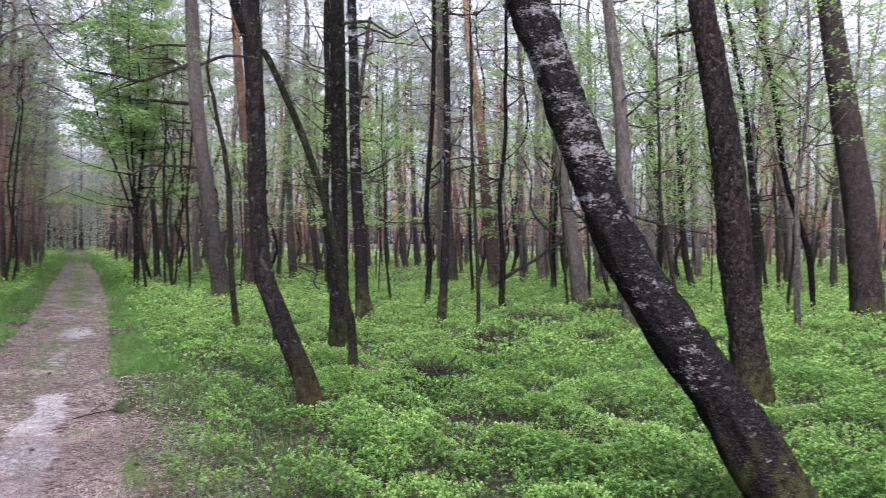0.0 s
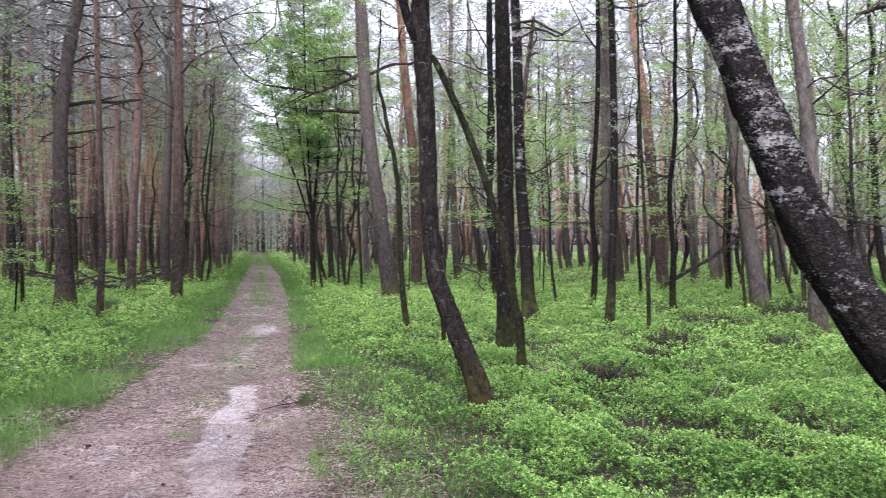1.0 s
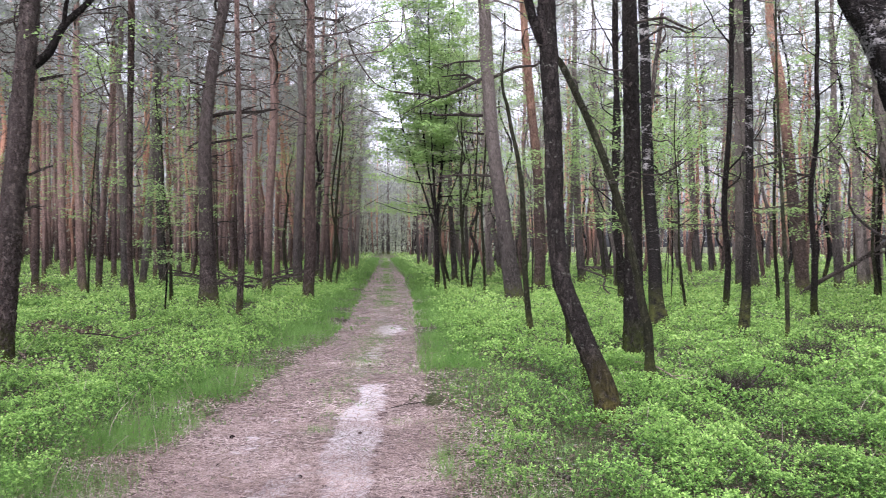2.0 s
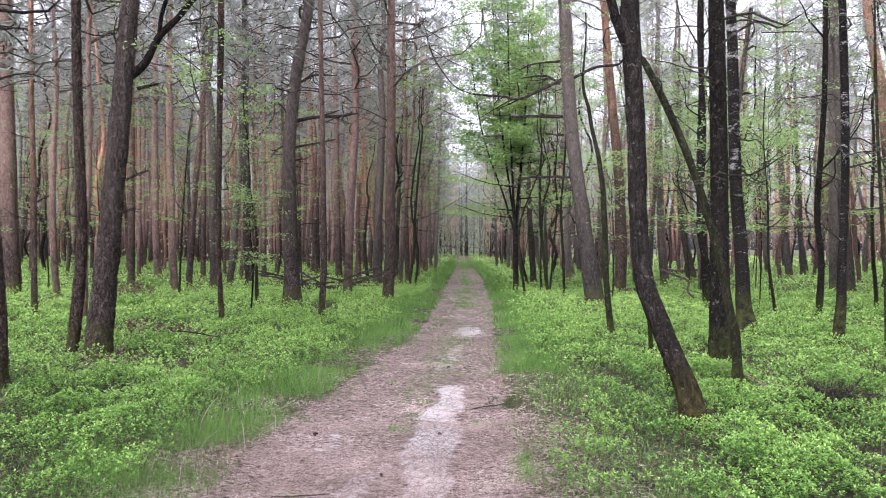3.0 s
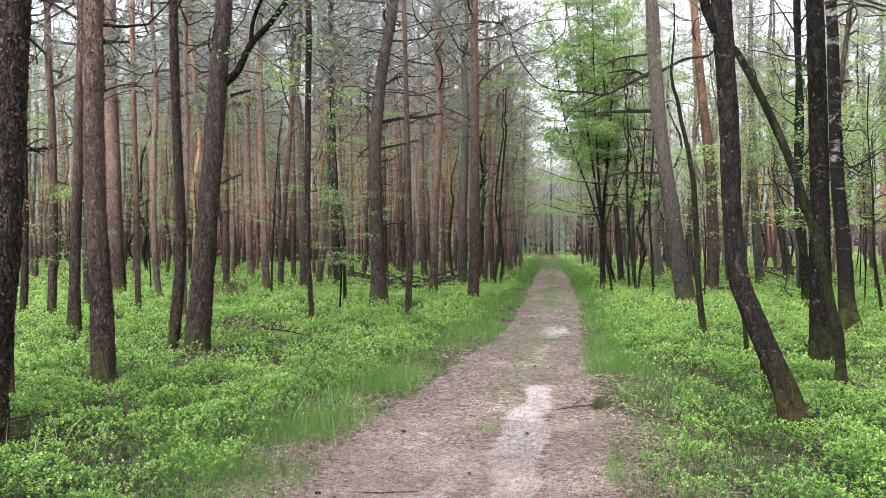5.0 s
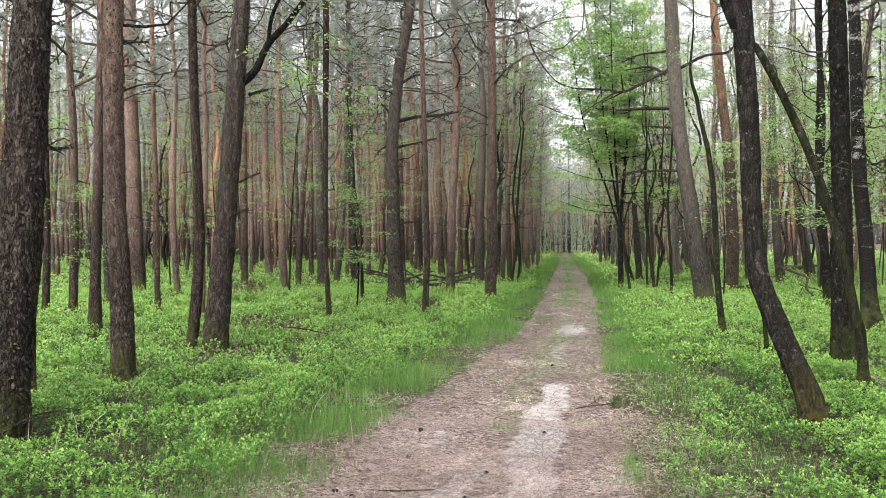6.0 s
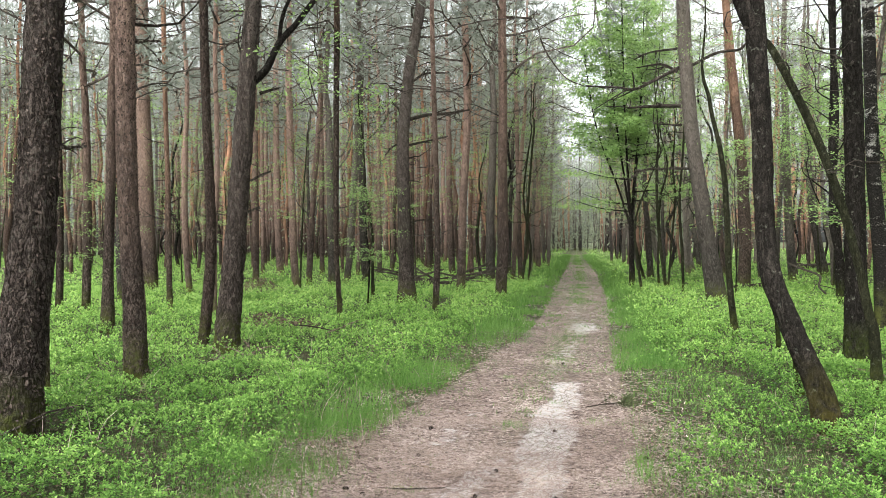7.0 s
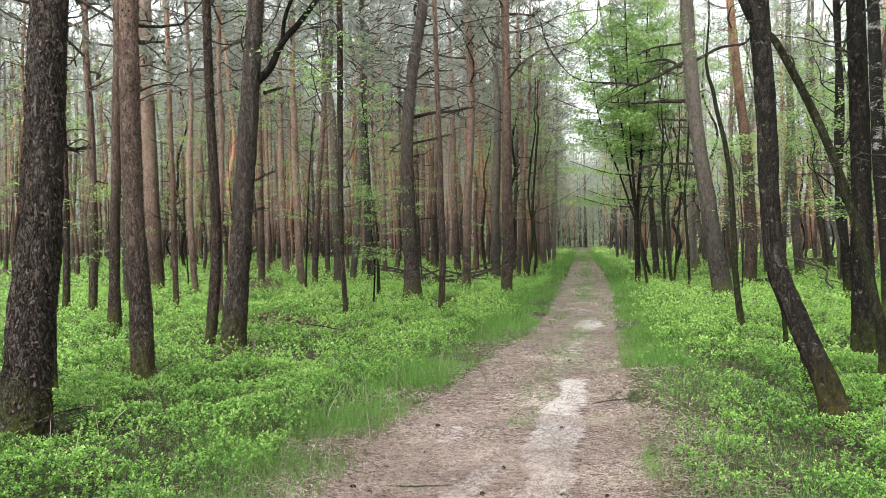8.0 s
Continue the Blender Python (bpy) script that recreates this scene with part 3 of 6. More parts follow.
def crown_set(crowns, far):
    """Coarser crowns for trees far off, and for near ones whose crowns rise out of sight."""
    if 16 < far < 52:
        return crowns
    return PINE_LIGHT if crowns is PINE_CROWNS else BIRCH_LIGHT if crowns is BIRCH_CROWNS else crowns


def along(points, z):
    p = np.asarray(points)
    return np.array([np.interp(z, p[:, 2], p[:, k]) for k in range(4)])


def snag(rng, points, z, a, ln, r=0.012, drop=0.0, forks=2, sides=4):
    """A dead, crooked, forked side branch from the trunk at height z."""
    c = along(points, z)
    d = np.array([math.cos(a), math.sin(a), rng.uniform(-0.2, 0.35) - drop])
    p0 = c[:3] + d * c[3] * 0.6
    p1 = p0 + d * ln * 0.4 + rng.normal(size=3) * ln * 0.07
    p2 = p0 + d * ln * 0.75 + rng.normal(size=3) * ln * 0.12
    p3 = p2 + (d + rng.normal(size=3) * 0.5) * ln * 0.3
    bits = [tube([(*p0, r * 1.4), (*p1, r), (*p2, r * 0.7), (*p3, r * 0.3)], sides, 7 if sides > 3 else 4, ref=(0.1, 0.2, 1))]
    for k in range(forks):
        u = rng.uniform(0.3, 0.9)
        b = p0 + (p2 - p0) * u
        e = b + (d * 0.6 + rng.normal(size=3) * (0.7, 0.7, 0.4)) * ln * rng.uniform(0.2, 0.5)
        h = (b + e) / 2 + rng.normal(size=3) * ln * 0.04
        bits.append(tube([(*b, r * 0.6), (*h, r * 0.45), (*e, r * 0.2)], 3, 3, ref=(0.1, 0.2, 1)))
    return joined(bits)


def rising_limb(rng, points, z, a, ln, r):
    """A crooked limb that leaves the trunk at height z and climbs."""
    c = along(points, z)
    d = np.array([math.cos(a), math.sin(a), 0.0])
    p, rows = c[:3] + d * c[3] * 0.3, []
    step = ln / 4
    for k in range(5):
        rows.append((*p, max(r * (1 - 0.19 * k), 0.006)))
        p = p + (d * (0.62 - 0.12 * k) + np.array([0, 0, 0.55 + 0.12 * k]) + rng.normal(size=3) * 0.24) * step
    return tube(rows, 5, 14, 0.15, 8.0)


def grow(name, label, category, x, y, spine, mat, height, crowns=(), crown_from=0.5, crown_size=1.0, snags=0, snag_len=0.8, seed=0, group="", rough=0.10, low=2.0, limbs=0):
    """One tree: an Empty at its foot with trunk, dead branches and crown."""
    rng = np.random.default_rng(seed + int(abs(x) * 100) + int(abs(y) * 1000))
    far = math.hypot(x, y)
    tree = tagged(new(name), label, category, group)
    tree.location = (x, y, float(ground_height(x, y)[0]))
    pts = stretched(spine, height)
    if far >= 13:
        # small bends along the stem, larger above the measured part
        q = smooth_line(pts, 22)
        bend = 0.075 if mat in (DARK_BARK, GREEN_BARK) else 0.05 if mat in (GREY_BARK, BIRCH_BARK) else 0.03
        for k in range(2):
            n = wave(np.stack([q[:, 2] * 0.75, np.full(22, 7.3 * k + x), np.full(22, y)], 1), 3) - 0.5
            q[:, k] += n * bend * np.where(q[:, 2] > spine[-1][2] + 0.3, 6.0, 2.0) * np.clip(q[:, 2] - 0.3, 0, 1)
        pts = [tuple(r) for r in q]
    if far < 13:
        # fine rings where the trunk is seen, coarse ones above
        split = [q for q in pts if q[2] <= spine[-1][2] + 0.01]
        upper = [split[-1]] + [q for q in pts if q[2] > spine[-1][2] + 0.01]
        tall = split[-1][2] - split[0][2]
        k = int(rng.integers(99))
        v, f = joined([tube(split, 44, int(tall / 0.045), rough * 1.25, 13.0, 0.35, seed=k), tube(upper, 20, 30, rough, 13.0, seed=k)])
    else:
        sides, rings = (12, int(height / 0.3)) if far < 32 else (8, int(height / 0.9))
        v, f = tube(pts, sides, rings, rough * 0.8, 6.0, 0.30, seed=int(rng.integers(99)))
    boughs = [rising_limb(rng, pts, rng.uniform(1.6, height * 0.55), rng.uniform(0, 6.28), rng.uniform(1.5, 3.6), 0.45 * spine[-1][3] * rng.uniform(0.6, 1.1)) for k in range(limbs if far > 16 else 0)]
    if far < 22:
        for v2, f2 in boughs:
            part("limb", mesh_of("limb", v2, f2, [mat]), tree)
        part("trunk", mesh_of("trunk", v, f, [mat]), tree)
        if far < 13 and spine[0][3] > 0.07 and mat in (DIM_BARK, BIG_BARK, PINE_BARK, RED_BARK, GREY_BARK, DARK_BARK):
            flat = mat in (GREY_BARK, DARK_BARK)
            part("loose_bark", bark_flakes(split, mat if flat else BARK_FLAKE, k, 260 if flat or mat is DIM_BARK else 620), tree, "lifted scales of loose bark")
        for k in range(snags):
            z = rng.uniform(low, min(height * 0.6, 8.0))
            ln = snag_len * rng.uniform(0.25, 1.3)
            part("branch", mesh_of("branch", *snag(rng, pts, z, rng.uniform(0, 6.28), ln, 0.006 + 0.008 * ln), [DEAD_WOOD]), tree, "thin dead branch")
    else:
        more = [snag(rng, pts, rng.uniform(low, height * 0.65), rng.uniform(0, 6.28), snag_len * rng.uniform(0.4, 1.6), 0.009, 0.0, 3, 3) for k in range(snags + 5)]
        v, f = joined([(v, f)] + more + boughs)
        part("trunk", mesh_of("trunk", v, f, [mat]), tree)
    if crowns:
        crowns = crown_set(crowns, far)
        c = along(pts, height * crown_from)
        k = int(rng.integers(len(crowns)))
        m = Matrix.Translation(c[:3]) @ pose(0, 0, 0, rng.uniform(-5, 5), rng.uniform(-5, 5), rng.uniform(0, 360)) @ Matrix.Scale(crown_size * rng.uniform(0.9, 1.15), 4)
        part("crown", crowns[k], tree, m=m)
    return tree, pts


def pine_tree(x, y, spine):
    low = 0.43 if -6.5 < x < -1.5 and 18 < y < 40 else 0.34 if x < -7 and 11 < y < 19 else 0.41 if x < -7 and 19 < y < 28 else 0.54
    return grow("pine_tree", "slender Scots pine with flaky brown bark and dead twigs", "pine tree", x, y, spine, PINE_BARK, 14.5, PINE_CROWNS, low, 1.0, 7, 0.8, 1, "pines of the wood")


def trailside_pine_tree(x, y, spine):
    tree, pts = grow("pine_tree", "bushy pine leaning its needled boughs over the trail", "pine tree", x, y, spine, PINE_BARK, 14.0, PINE_CROWNS, 0.42, 1.1, 8, 1.0, 21, "pines of the wood")
    return tree, pts


def big_pine_tree(x, y, spine):
    return grow("pine_tree", "thick Scots pine trunk with scaly brown bark, mossy foot", "pine tree", x, y, spine, BIG_BARK, 18, PINE_CROWNS, 0.6, 1.2, 3, 0.5, 2, "pines of the wood", 0.13)


def rpine_tree(x, y, spine):
    return grow("pine_tree", "stout leaning pine with dark grey-brown scaly bark", "pine tree", x, y, spine, DIM_BARK, 18, PINE_CROWNS, 0.6, 1.2, 4, 0.6, 3, "pines of the wood", 0.12)


def crook_pine_tree(x, y, spine):
    return grow("pine_tree", "crooked pine with rough grey bark and many dead branches", "pine tree", x, y, spine, BIG_BARK, 14, PINE_CROWNS, 0.45, 1.1, 26, 1.1, 4, "pines of the wood", 0.13, 1.5)


def grey_pine_tree(x, y, spine):
    return grow("pine_tree", "tall pine with grey bark leaning over the trail verge", "pine tree", x, y, spine, GREY_BARK, 15, PINE_CROWNS, 0.52, 1.2, 6, 0.9, 5, "pines of the wood")


def red_tree(x, y, spine):
    return grow("pine_tree", "pine with reddish-orange upper bark and bare lower trunk", "pine tree", x, y, spine, RED_BARK, 14.5, PINE_CROWNS, 0.55, 1.0, 6, 0.7, 6, "pines of the wood")


def grey_tree(x, y, spine):
    kinds = BIRCH_CROWNS if x > 1 else PINE_CROWNS
    return grow("forest_tree", "straight forest tree with plain grey bark", "tree", x, y, spine, GREY_BARK, 14.5, kinds, 0.54, 1.0, 10, 1.1, 7, "trees of the wood", limbs=2)


def dark_tree(x, y, spine):
    return grow("forest_tree", "dark-barked tree with a mossy green foot", "tree", x, y, spine, DARK_BARK, 12.5, BIRCH_CROWNS, 0.56, 0.9, 11, 1.2, 8, "trees of the wood", limbs=4)


def oak_tree(x, y, spine):
    tree, pts = grow("oak_tree", "dark oak trunk leaning slightly, forked high up", "oak tree", x, y, spine, BIG_BARK, 13, YOUNG_CROWNS, 0.45, 1.3, 9, 0.35, 9, "", 0.13)
    c = along(pts, 3.75)
    limb = [(c[0], c[1], c[2], 0.066), (c[0] + 0.24, c[1] + 0.08, 3.98, 0.055), (c[0] + 0.42, c[1] + 0.16, 4.38, 0.047), (c[0] + 0.66, c[1] + 0.22, 4.66, 0.042), (c[0] + 0.95, c[1] + 0.34, 5.12, 0.036), (c[0] + 1.38, c[1] + 0.5, 5.9, 0.028), (c[0] + 1.6, c[1] + 0.6, 7.2, 0.016)]
    arm = part("limb", mesh_of("limb", *tube(limb, 12, 50, 0.2, 10.0), [DARK_BARK]), tree, "forked dark limb")
    fork = [(*limb[2][:3], 0.034), (c[0] + 0.50, c[1] + 0.1, 4.75, 0.028), (c[0] + 0.72, c[1] + 0.05, 5.25, 0.022), (c[0] + 0.80, c[1], 6.2, 0.012)]
    part("side_limb", mesh_of("side_limb", *tube(fork, 8, 26, 0.2, 10.0), [DARK_BARK]), arm)
    part("foliage", YOUNG_CROWNS[1], arm, "fresh green leaves", Matrix.Translation((c[0] + 0.8, c[1] + 0.7, 2.9)) @ Matrix.Scale(0.9, 4))
    return tree, pts


def lean_tree(x, y, spine):
    tree, pts = grow("alder_tree", "dark curved trunk leaning out of a mossy rust-stained foot", "tree", x, y, spine, LEAN_BARK, 10, BIRCH_CROWNS, 0.5, 0.9, 6, 0.3, 10, "", 0.14, 1.2)
    c = along(pts, 3.25)
    limb = [(c[0], c[1], c[2], 0.05), (c[0] - 0.12, c[1], 3.5, 0.045), (c[0] - 0.22, c[1], 3.85, 0.04), (c[0] - 0.6, c[1] + 0.1, 5.5, 0.02)]
    part("limb", mesh_of("limb", *tube(limb, 12, 30, 0.12, 8.0), [DARK_BARK]), tree, "thin upright fork")


def birch_tree(x, y, spine):
    return grow("birch_tree", "birch with black and white banded bark, dark foot", "birch tree", x, y, spine, BIRCH_BARK, 13, BIRCH_CROWNS, 0.45, 1.0, 9, 1.0, 11, "birches of the wood", limbs=2)


def birch_lean_tree(x, y, spine):
    tree, pts = grow("birch_tree", "leaning birch, dark cracked bark with peeling white patches", "birch tree", x, y, spine, BIRCH_LEAN, 9.5, BIRCH_CROWNS, 0.6, 0.9, 2, 0.4, 12, "", 0.16)
    rng = np.random.default_rng(9)
    bits = []
    for k in range(1500):
        c = along(pts, rng.uniform(0.15, 3.4))
        a = rng.uniform(0, 6.28)
        o = np.array([math.cos(a), math.sin(a), 0.25])
        o /= np.linalg.norm(o)
        s = np.array([-math.sin(a), math.cos(a), rng.normal() * 0.3])
        u = np.cross(o, s)
        w, h = rng.uniform(0.004, 0.020), rng.uniform(0.004, 0.016)
        p = c[:3] + o * c[3] * 0.99
        bits.append((np.array([p - s * w, p + s * w, p + s * w * 0.8 + u * h + o * h * 0.9, p - s * w * 0.7 + u * h + o * h * rng.uniform(0.4, 1.2)]), np.array([[0, 1, 2, 3]])))
    part("peeling_bark", mesh_of("peeling_bark", *joined(bits), [BIRCH_FLAKE], smooth=False), tree, "small curled flakes of pale bark")
    return tree, pts


def sapling_tree(x, y, spine):
    return grow("sapling", "thin young tree with fresh green leaves", "sapling", x, y, spine, GREEN_BARK, 5.5, YOUNG_CROWNS, 0.22, 0.75, 3, 0.5, 13, "saplings")


def oakling_tree(x, y, spine):
    h = 7.5 if spine[-1][2] > 2.5 else 5.0
    return grow("sapling", "spindly crooked young oak with dark stem", "sapling", x, y, [(a, b, c, r * 0.85) for a, b, c, r in spine], GREEN_BARK, h, YOUNG_CROWNS, 0.66, 0.7, 5, 0.6, 14, "saplings", limbs=3)


def dark_sapling_tree(x, y, spine):
    return grow("sapling", "thin arching dark sapling stem", "sapling", x, y, spine, GREEN_BARK, spine[-1][2] + 1.8, YOUNG_CROWNS, 0.75, 0.6, 4, 0.4, 15, "saplings")


def stub_tree(x, y, spine):
    tree = tagged(new("dead_stub"), "short rotten dark stub of a broken sapling", "tree stub")
    tree.location = (x, y, float(ground_height(x, y)[0]))
    pts = [(spine[0][0], spine[0][1], -0.15, spine[0][3])] + list(spine)
    part("trunk", mesh_of("trunk", *tube(pts, 12, 24, 0.3, 12.0, 0.3), [DARK_BARK]), tree)


def side_branch(grown, points, label="bare crooked side branch"):
    """A long side branch of a tree with a few forked twigs."""
    rng = np.random.default_rng(int(abs(points[0][2]) * 1000))
    bough = part("branch", mesh_of("branch", *tube(points, 7, 8 * len(points), 0.18, 14.0, ref=(0.1, 0.2, 1)), [DEAD_WOOD]), grown[0], label)
    q = np.asarray(points)
    size = np.linalg.norm(q[-1, :3] - q[0, :3])
    for k in range(7):
        u = rng.uniform(0.25, 1.0) * (len(q) - 1)
        i = min(int(u), len(q) - 2)
        b = q[i] + (q[i + 1] - q[i]) * (u - i)
        way = (q[-1, :3] - q[0, :3]) / size * 0.5 + rng.normal(size=3) * (0.7, 0.7, 0.6)
        e = b[:3] + way * size * rng.uniform(0.12, 0.36)
        h = (b[:3] + e) / 2 + rng.normal(size=3) * 0.04 * size
        part("twig", mesh_of("twig", *tube([(*b[:3], b[3] * 0.6), (*h, b[3] * 0.45), (*e, 0.003)], 4, 7, ref=(0.1, 0.2, 1)), [DEAD_WOOD]), bough)


def young_oak_tree(x, y, spine):
    """The bright young oak by the trail: a short trunk, several steep stems, layered leaves."""
    tree = tagged(new("young_oak"), "young oak with fresh bright green layered leaves", "oak tree")
    tree.location = (x, y, float(ground_height(x, y)[0]))
    rng = np.random.default_rng(77)
    pts = [(0, 0, -0.2, 0.13)] + [(q[0], q[1], q[2], q[3] * 0.82) for q in spine]
    part("trunk", mesh_of("trunk", *tube(pts, 14, 24, 0.12, 7.0, 0.35), [DARK_BARK]), tree)
    fork = np.array(spine[-1][:3])
    for a, out, tall in ((0.2, 0.55, 7.4), (1.7, 0.5, 8.6), (2.9, 1.0, 7.4), (3.5, 0.55, 9.0), (4.6, 0.6, 8.4), (5.6, 0.7, 7.2)):
        side = np.array([math.cos(a) - 0.35, math.sin(a), 0]) * out
        start = fork - np.array([0, 0, rng.uniform(0.0, 0.5)])
        p1, p2, p3 = start + side * 0.3 + (0, 0, 1.3), start + side * 0.9 + (0, 0, tall * 0.5), start + side * 1.3 + (0, 0, tall)
        stem = part("stem", mesh_of("stem", *tube([(*start, 0.042), (*p1, 0.034), (*p2, 0.024), (*p3, 0.008)], 8, 30, 0.12, 8.0), [DARK_BARK]), tree)
        at, twigs = [], []
        for k in range(60):
            u = rng.uniform(0.12, 1.04) ** 0.85
            b = p1 + (p2 - p1) * u * 2 if u < 0.5 else p2 + (p3 - p2) * (u - 0.5) * 2
            d = np.array([rng.normal() - 0.12, rng.normal(), rng.uniform(-0.05, 0.45)])
            d /= np.linalg.norm(d)
            ln = rng.uniform(0.5, 1.5) * (1.25 - 0.55 * u)
            n = int(78 * ln + 20)
            twigs.append(tube([(*b, 0.010), (*(b + d * ln * 0.5 + rng.normal(size=3) * 0.05), 0.007), (*(b + d * ln), 0.003)], 3, 4, ref=(0.1, 0.2, 1)))
            at.append(b + d * ln * rng.uniform(0.3, 1.05, n)[:, None] + rng.normal(size=(n, 3)) * (0.15, 0.15, 0.06))
        tagged(part("twig", mesh_of("twig", *joined(twigs), [DARK_BARK]), stem), kind="stuff")
        v, f = leaves(rng, np.vstack(at), 0.085, 0.62, 0.42)
        part("foliage", mesh_of("foliage", v, f, [FRESH], smooth=False), stem, "bright green layered leaves")
    for a, z, ln in ((3.2, 2.55, 2.1), (2.7, 2.8, 1.8), (5.9, 2.9, 1.8), (0.2, 3.2, 2.0), (3.5, 3.6, 2.3), (2.8, 4.6, 2.4), (5.9, 4.4, 2.1)):
        b = np.array([0, 0, z])
        d = np.array([math.cos(a), math.sin(a), 0.10])
        limb = part("limb", mesh_of("limb", *tube([(*b, 0.028), (*(b + d * ln * 0.5 + (0, 0, 0.02)), 0.016), (*(b + d * ln + (0, 0, 0.25)), 0.006)], 6, 12, 0.1, 8.0, ref=(0, 0, 1)), [DARK_BARK]), tree)
        n = 420
        v, f = leaves(rng, b + d * ln * rng.uniform(0.3, 1.1, n)[:, None] + rng.normal(size=(n, 3)) * (0.32, 0.32, 0.05), 0.085, 0.62, 0.6)
        part("foliage", mesh_of("foliage", v, f, [FRESH], smooth=False), limb, "bright green layered leaves")


def leafy_tree(x, y, spine):
    tall = 13.0 if abs(x) < 6 and y > 33 else 8.5
    tree, pts = grow("broadleaf_tree", "leafy young broadleaved tree with bright green foliage", "tree", x, y, spine, GREY_BARK, tall, BIRCH_CROWNS if tall > 9 else YOUNG_CROWNS, 0.38, 1.25, 5, 0.7, 16, "broadleaved trees", limbs=4)
    c = along(pts, 2.6)
    part("crown", YOUNG_CROWNS[2], tree, m=Matrix.Translation(c[:3]) @ pose(0, 0, 0, 0, 0, 120) @ Matrix.Scale(1.1, 4))
    return tree, pts


BUSHY = [leafy_crown(60 + s, 2.1, 1.05, 13, 150, 0.050, FRESH, 0.1, 0.6) for s in range(4)]


def bushy_sapling_tree(x, y, tall, seed):
    tree = tagged(new("sapling"), "small bushy sapling bright with fresh green leaves", "sapling", "saplings")
    tree.location = (x, y, float(ground_height(x, y)[0]))
    part("stem", mesh_of("stem", *tube([(0, 0, -0.15, 0.022), (0.05, 0.03, tall * 0.4, 0.017), (-0.03, 0.04, tall * 0.75, 0.011), (0.02, 0, tall, 0.004)], 6, 14, 0.1), [DARK_BARK]), tree)
    s = tall / 3.0
    part("crown", BUSHY[seed % 4], tree, m=Matrix.Translation((0, 0, tall * 0.32)) @ pose(0, 0, 0, 0, 0, 70 * seed) @ Matrix.Scale(s, 4))


for k, (ux, uy, tall) in enumerate(((-4.4, 15.4, 2.6), (-10.1, 14.9, 2.6), (-13.0, 27.0, 4.2),
                                   (5.6, 17.0, 4.2), (7.8, 20.5, 4.6), (4.2, 22.0, 4.0), (10.5, 18.0, 4.4), (12.5, 15.0, 4.0), (9.4, 25.0, 5.0), (14.0, 21.0, 4.8), (17.0, 17.0, 4.6), (6.2, 28.0, 5.0))):
    bushy_sapling_tree(ux, uy, tall, k)


for k, (ux, uy, r) in enumerate(((3.6, 33.8, 0.09), (5.0, 29.6, 0.08), (7.9, 25.8, 0.08), (12.5, 15.6, 0.06), (11.7, 9.6, 0.06), (10.9, 11.8, 0.05), (14.5, 13.0, 0.06), (9.9, 30.4, 0.09), (-3.6, 41.0, 0.10))):
    b = math.sin(2.1 * k) * 0.3
    leafy_tree(ux, uy, [(0, 0, 0, r), (0.2 * b, 0.1, 1.2, r * 0.9), (b, 0.25, 2.4, r * 0.75), (b * 1.3, 0.2, 3.6, r * 0.6)])


# ---- trees that stand out: place of the foot, then (side, ahead, up, radius) up the trunk ----
grown = big_pine_tree(-4.38, 5.24, [(0.00, 0.00, 0.12, 0.201), (0.03, 0.03, 0.65, 0.175), (0.11, 0.09, 1.70, 0.150), (0.15, 0.12, 2.59, 0.141), (0.18, 0.15, 3.47, 0.135)])
side_branch(grown, [(0.20, 0.17, 2.31, 0.016), (0.30, 0.24, 2.31, 0.013), (0.40, 0.33, 2.33, 0.011)])
pine_tree(-5.09, 6.50, [(0.00, -0.00, 0.12, 0.048), (0.01, 0.01, 1.20, 0.038), (0.02, 0.02, 2.81, 0.032)])
grown = pine_tree(-4.92, 7.76, [(0.00, 0.00, 0.12, 0.132), (-0.01, -0.01, 0.88, 0.116), (-0.05, -0.03, 1.75, 0.106), (-0.07, -0.05, 3.00, 0.106), (-0.07, -0.04, 4.24, 0.100)])
side_branch(grown, [(0.01, 0.01, 3.75, 0.016), (0.13, 0.08, 3.78, 0.013), (0.24, 0.15, 3.79, 0.009)])
pine_tree(-8.03, 11.93, [(0.00, 0.00, 0.12, 0.122), (0.02, 0.01, 1.09, 0.088), (0.06, 0.04, 2.84, 0.078), (0.10, 0.07, 5.75, 0.073)])
grey_tree(-11.70, 18.08, [(0.00, 0.00, 0.12, 0.117), (-0.01, -0.01, 2.03, 0.103), (0.01, 0.01, 4.96, 0.088)])
pine_tree(-13.87, 22.96, [(0.00, 0.00, 0.12, 0.315), (-0.03, -0.02, 2.12, 0.259), (-0.10, -0.06, 5.81, 0.221), (-0.15, -0.09, 9.47, 0.193)])
pine_tree(-11.28, 15.07, [(0.00, 0.00, 0.12, 0.081), (0.03, 0.02, 1.48, 0.075), (0.00, 0.00, 3.83, 0.062), (-0.02, -0.01, 6.92, 0.056)])
pine_tree(-10.65, 15.10, [(0.00, 0.00, 0.12, 0.093), (0.03, 0.02, 1.72, 0.087), (0.02, 0.01, 4.43, 0.074), (-0.04, -0.03, 6.88, 0.062)])
red_tree(-9.01, 15.71, [(0.00, -0.00, 0.12, 0.069), (-0.02, -0.01, 1.70, 0.057), (-0.06, -0.04, 4.46, 0.050), (-0.09, -0.05, 6.95, 0.050)])
grown = oak_tree(-4.95, 10.06, [(0.00, 0.00, 0.12, 0.167), (0.08, 0.04, 1.15, 0.151), (0.13, 0.06, 1.79, 0.136), (0.23, 0.11, 3.23, 0.128), (0.35, 0.17, 4.98, 0.108)])
side_branch(grown, [(0.30, 0.15, 2.41, 0.020), (0.43, 0.21, 2.49, 0.016), (0.56, 0.27, 2.55, 0.012)])
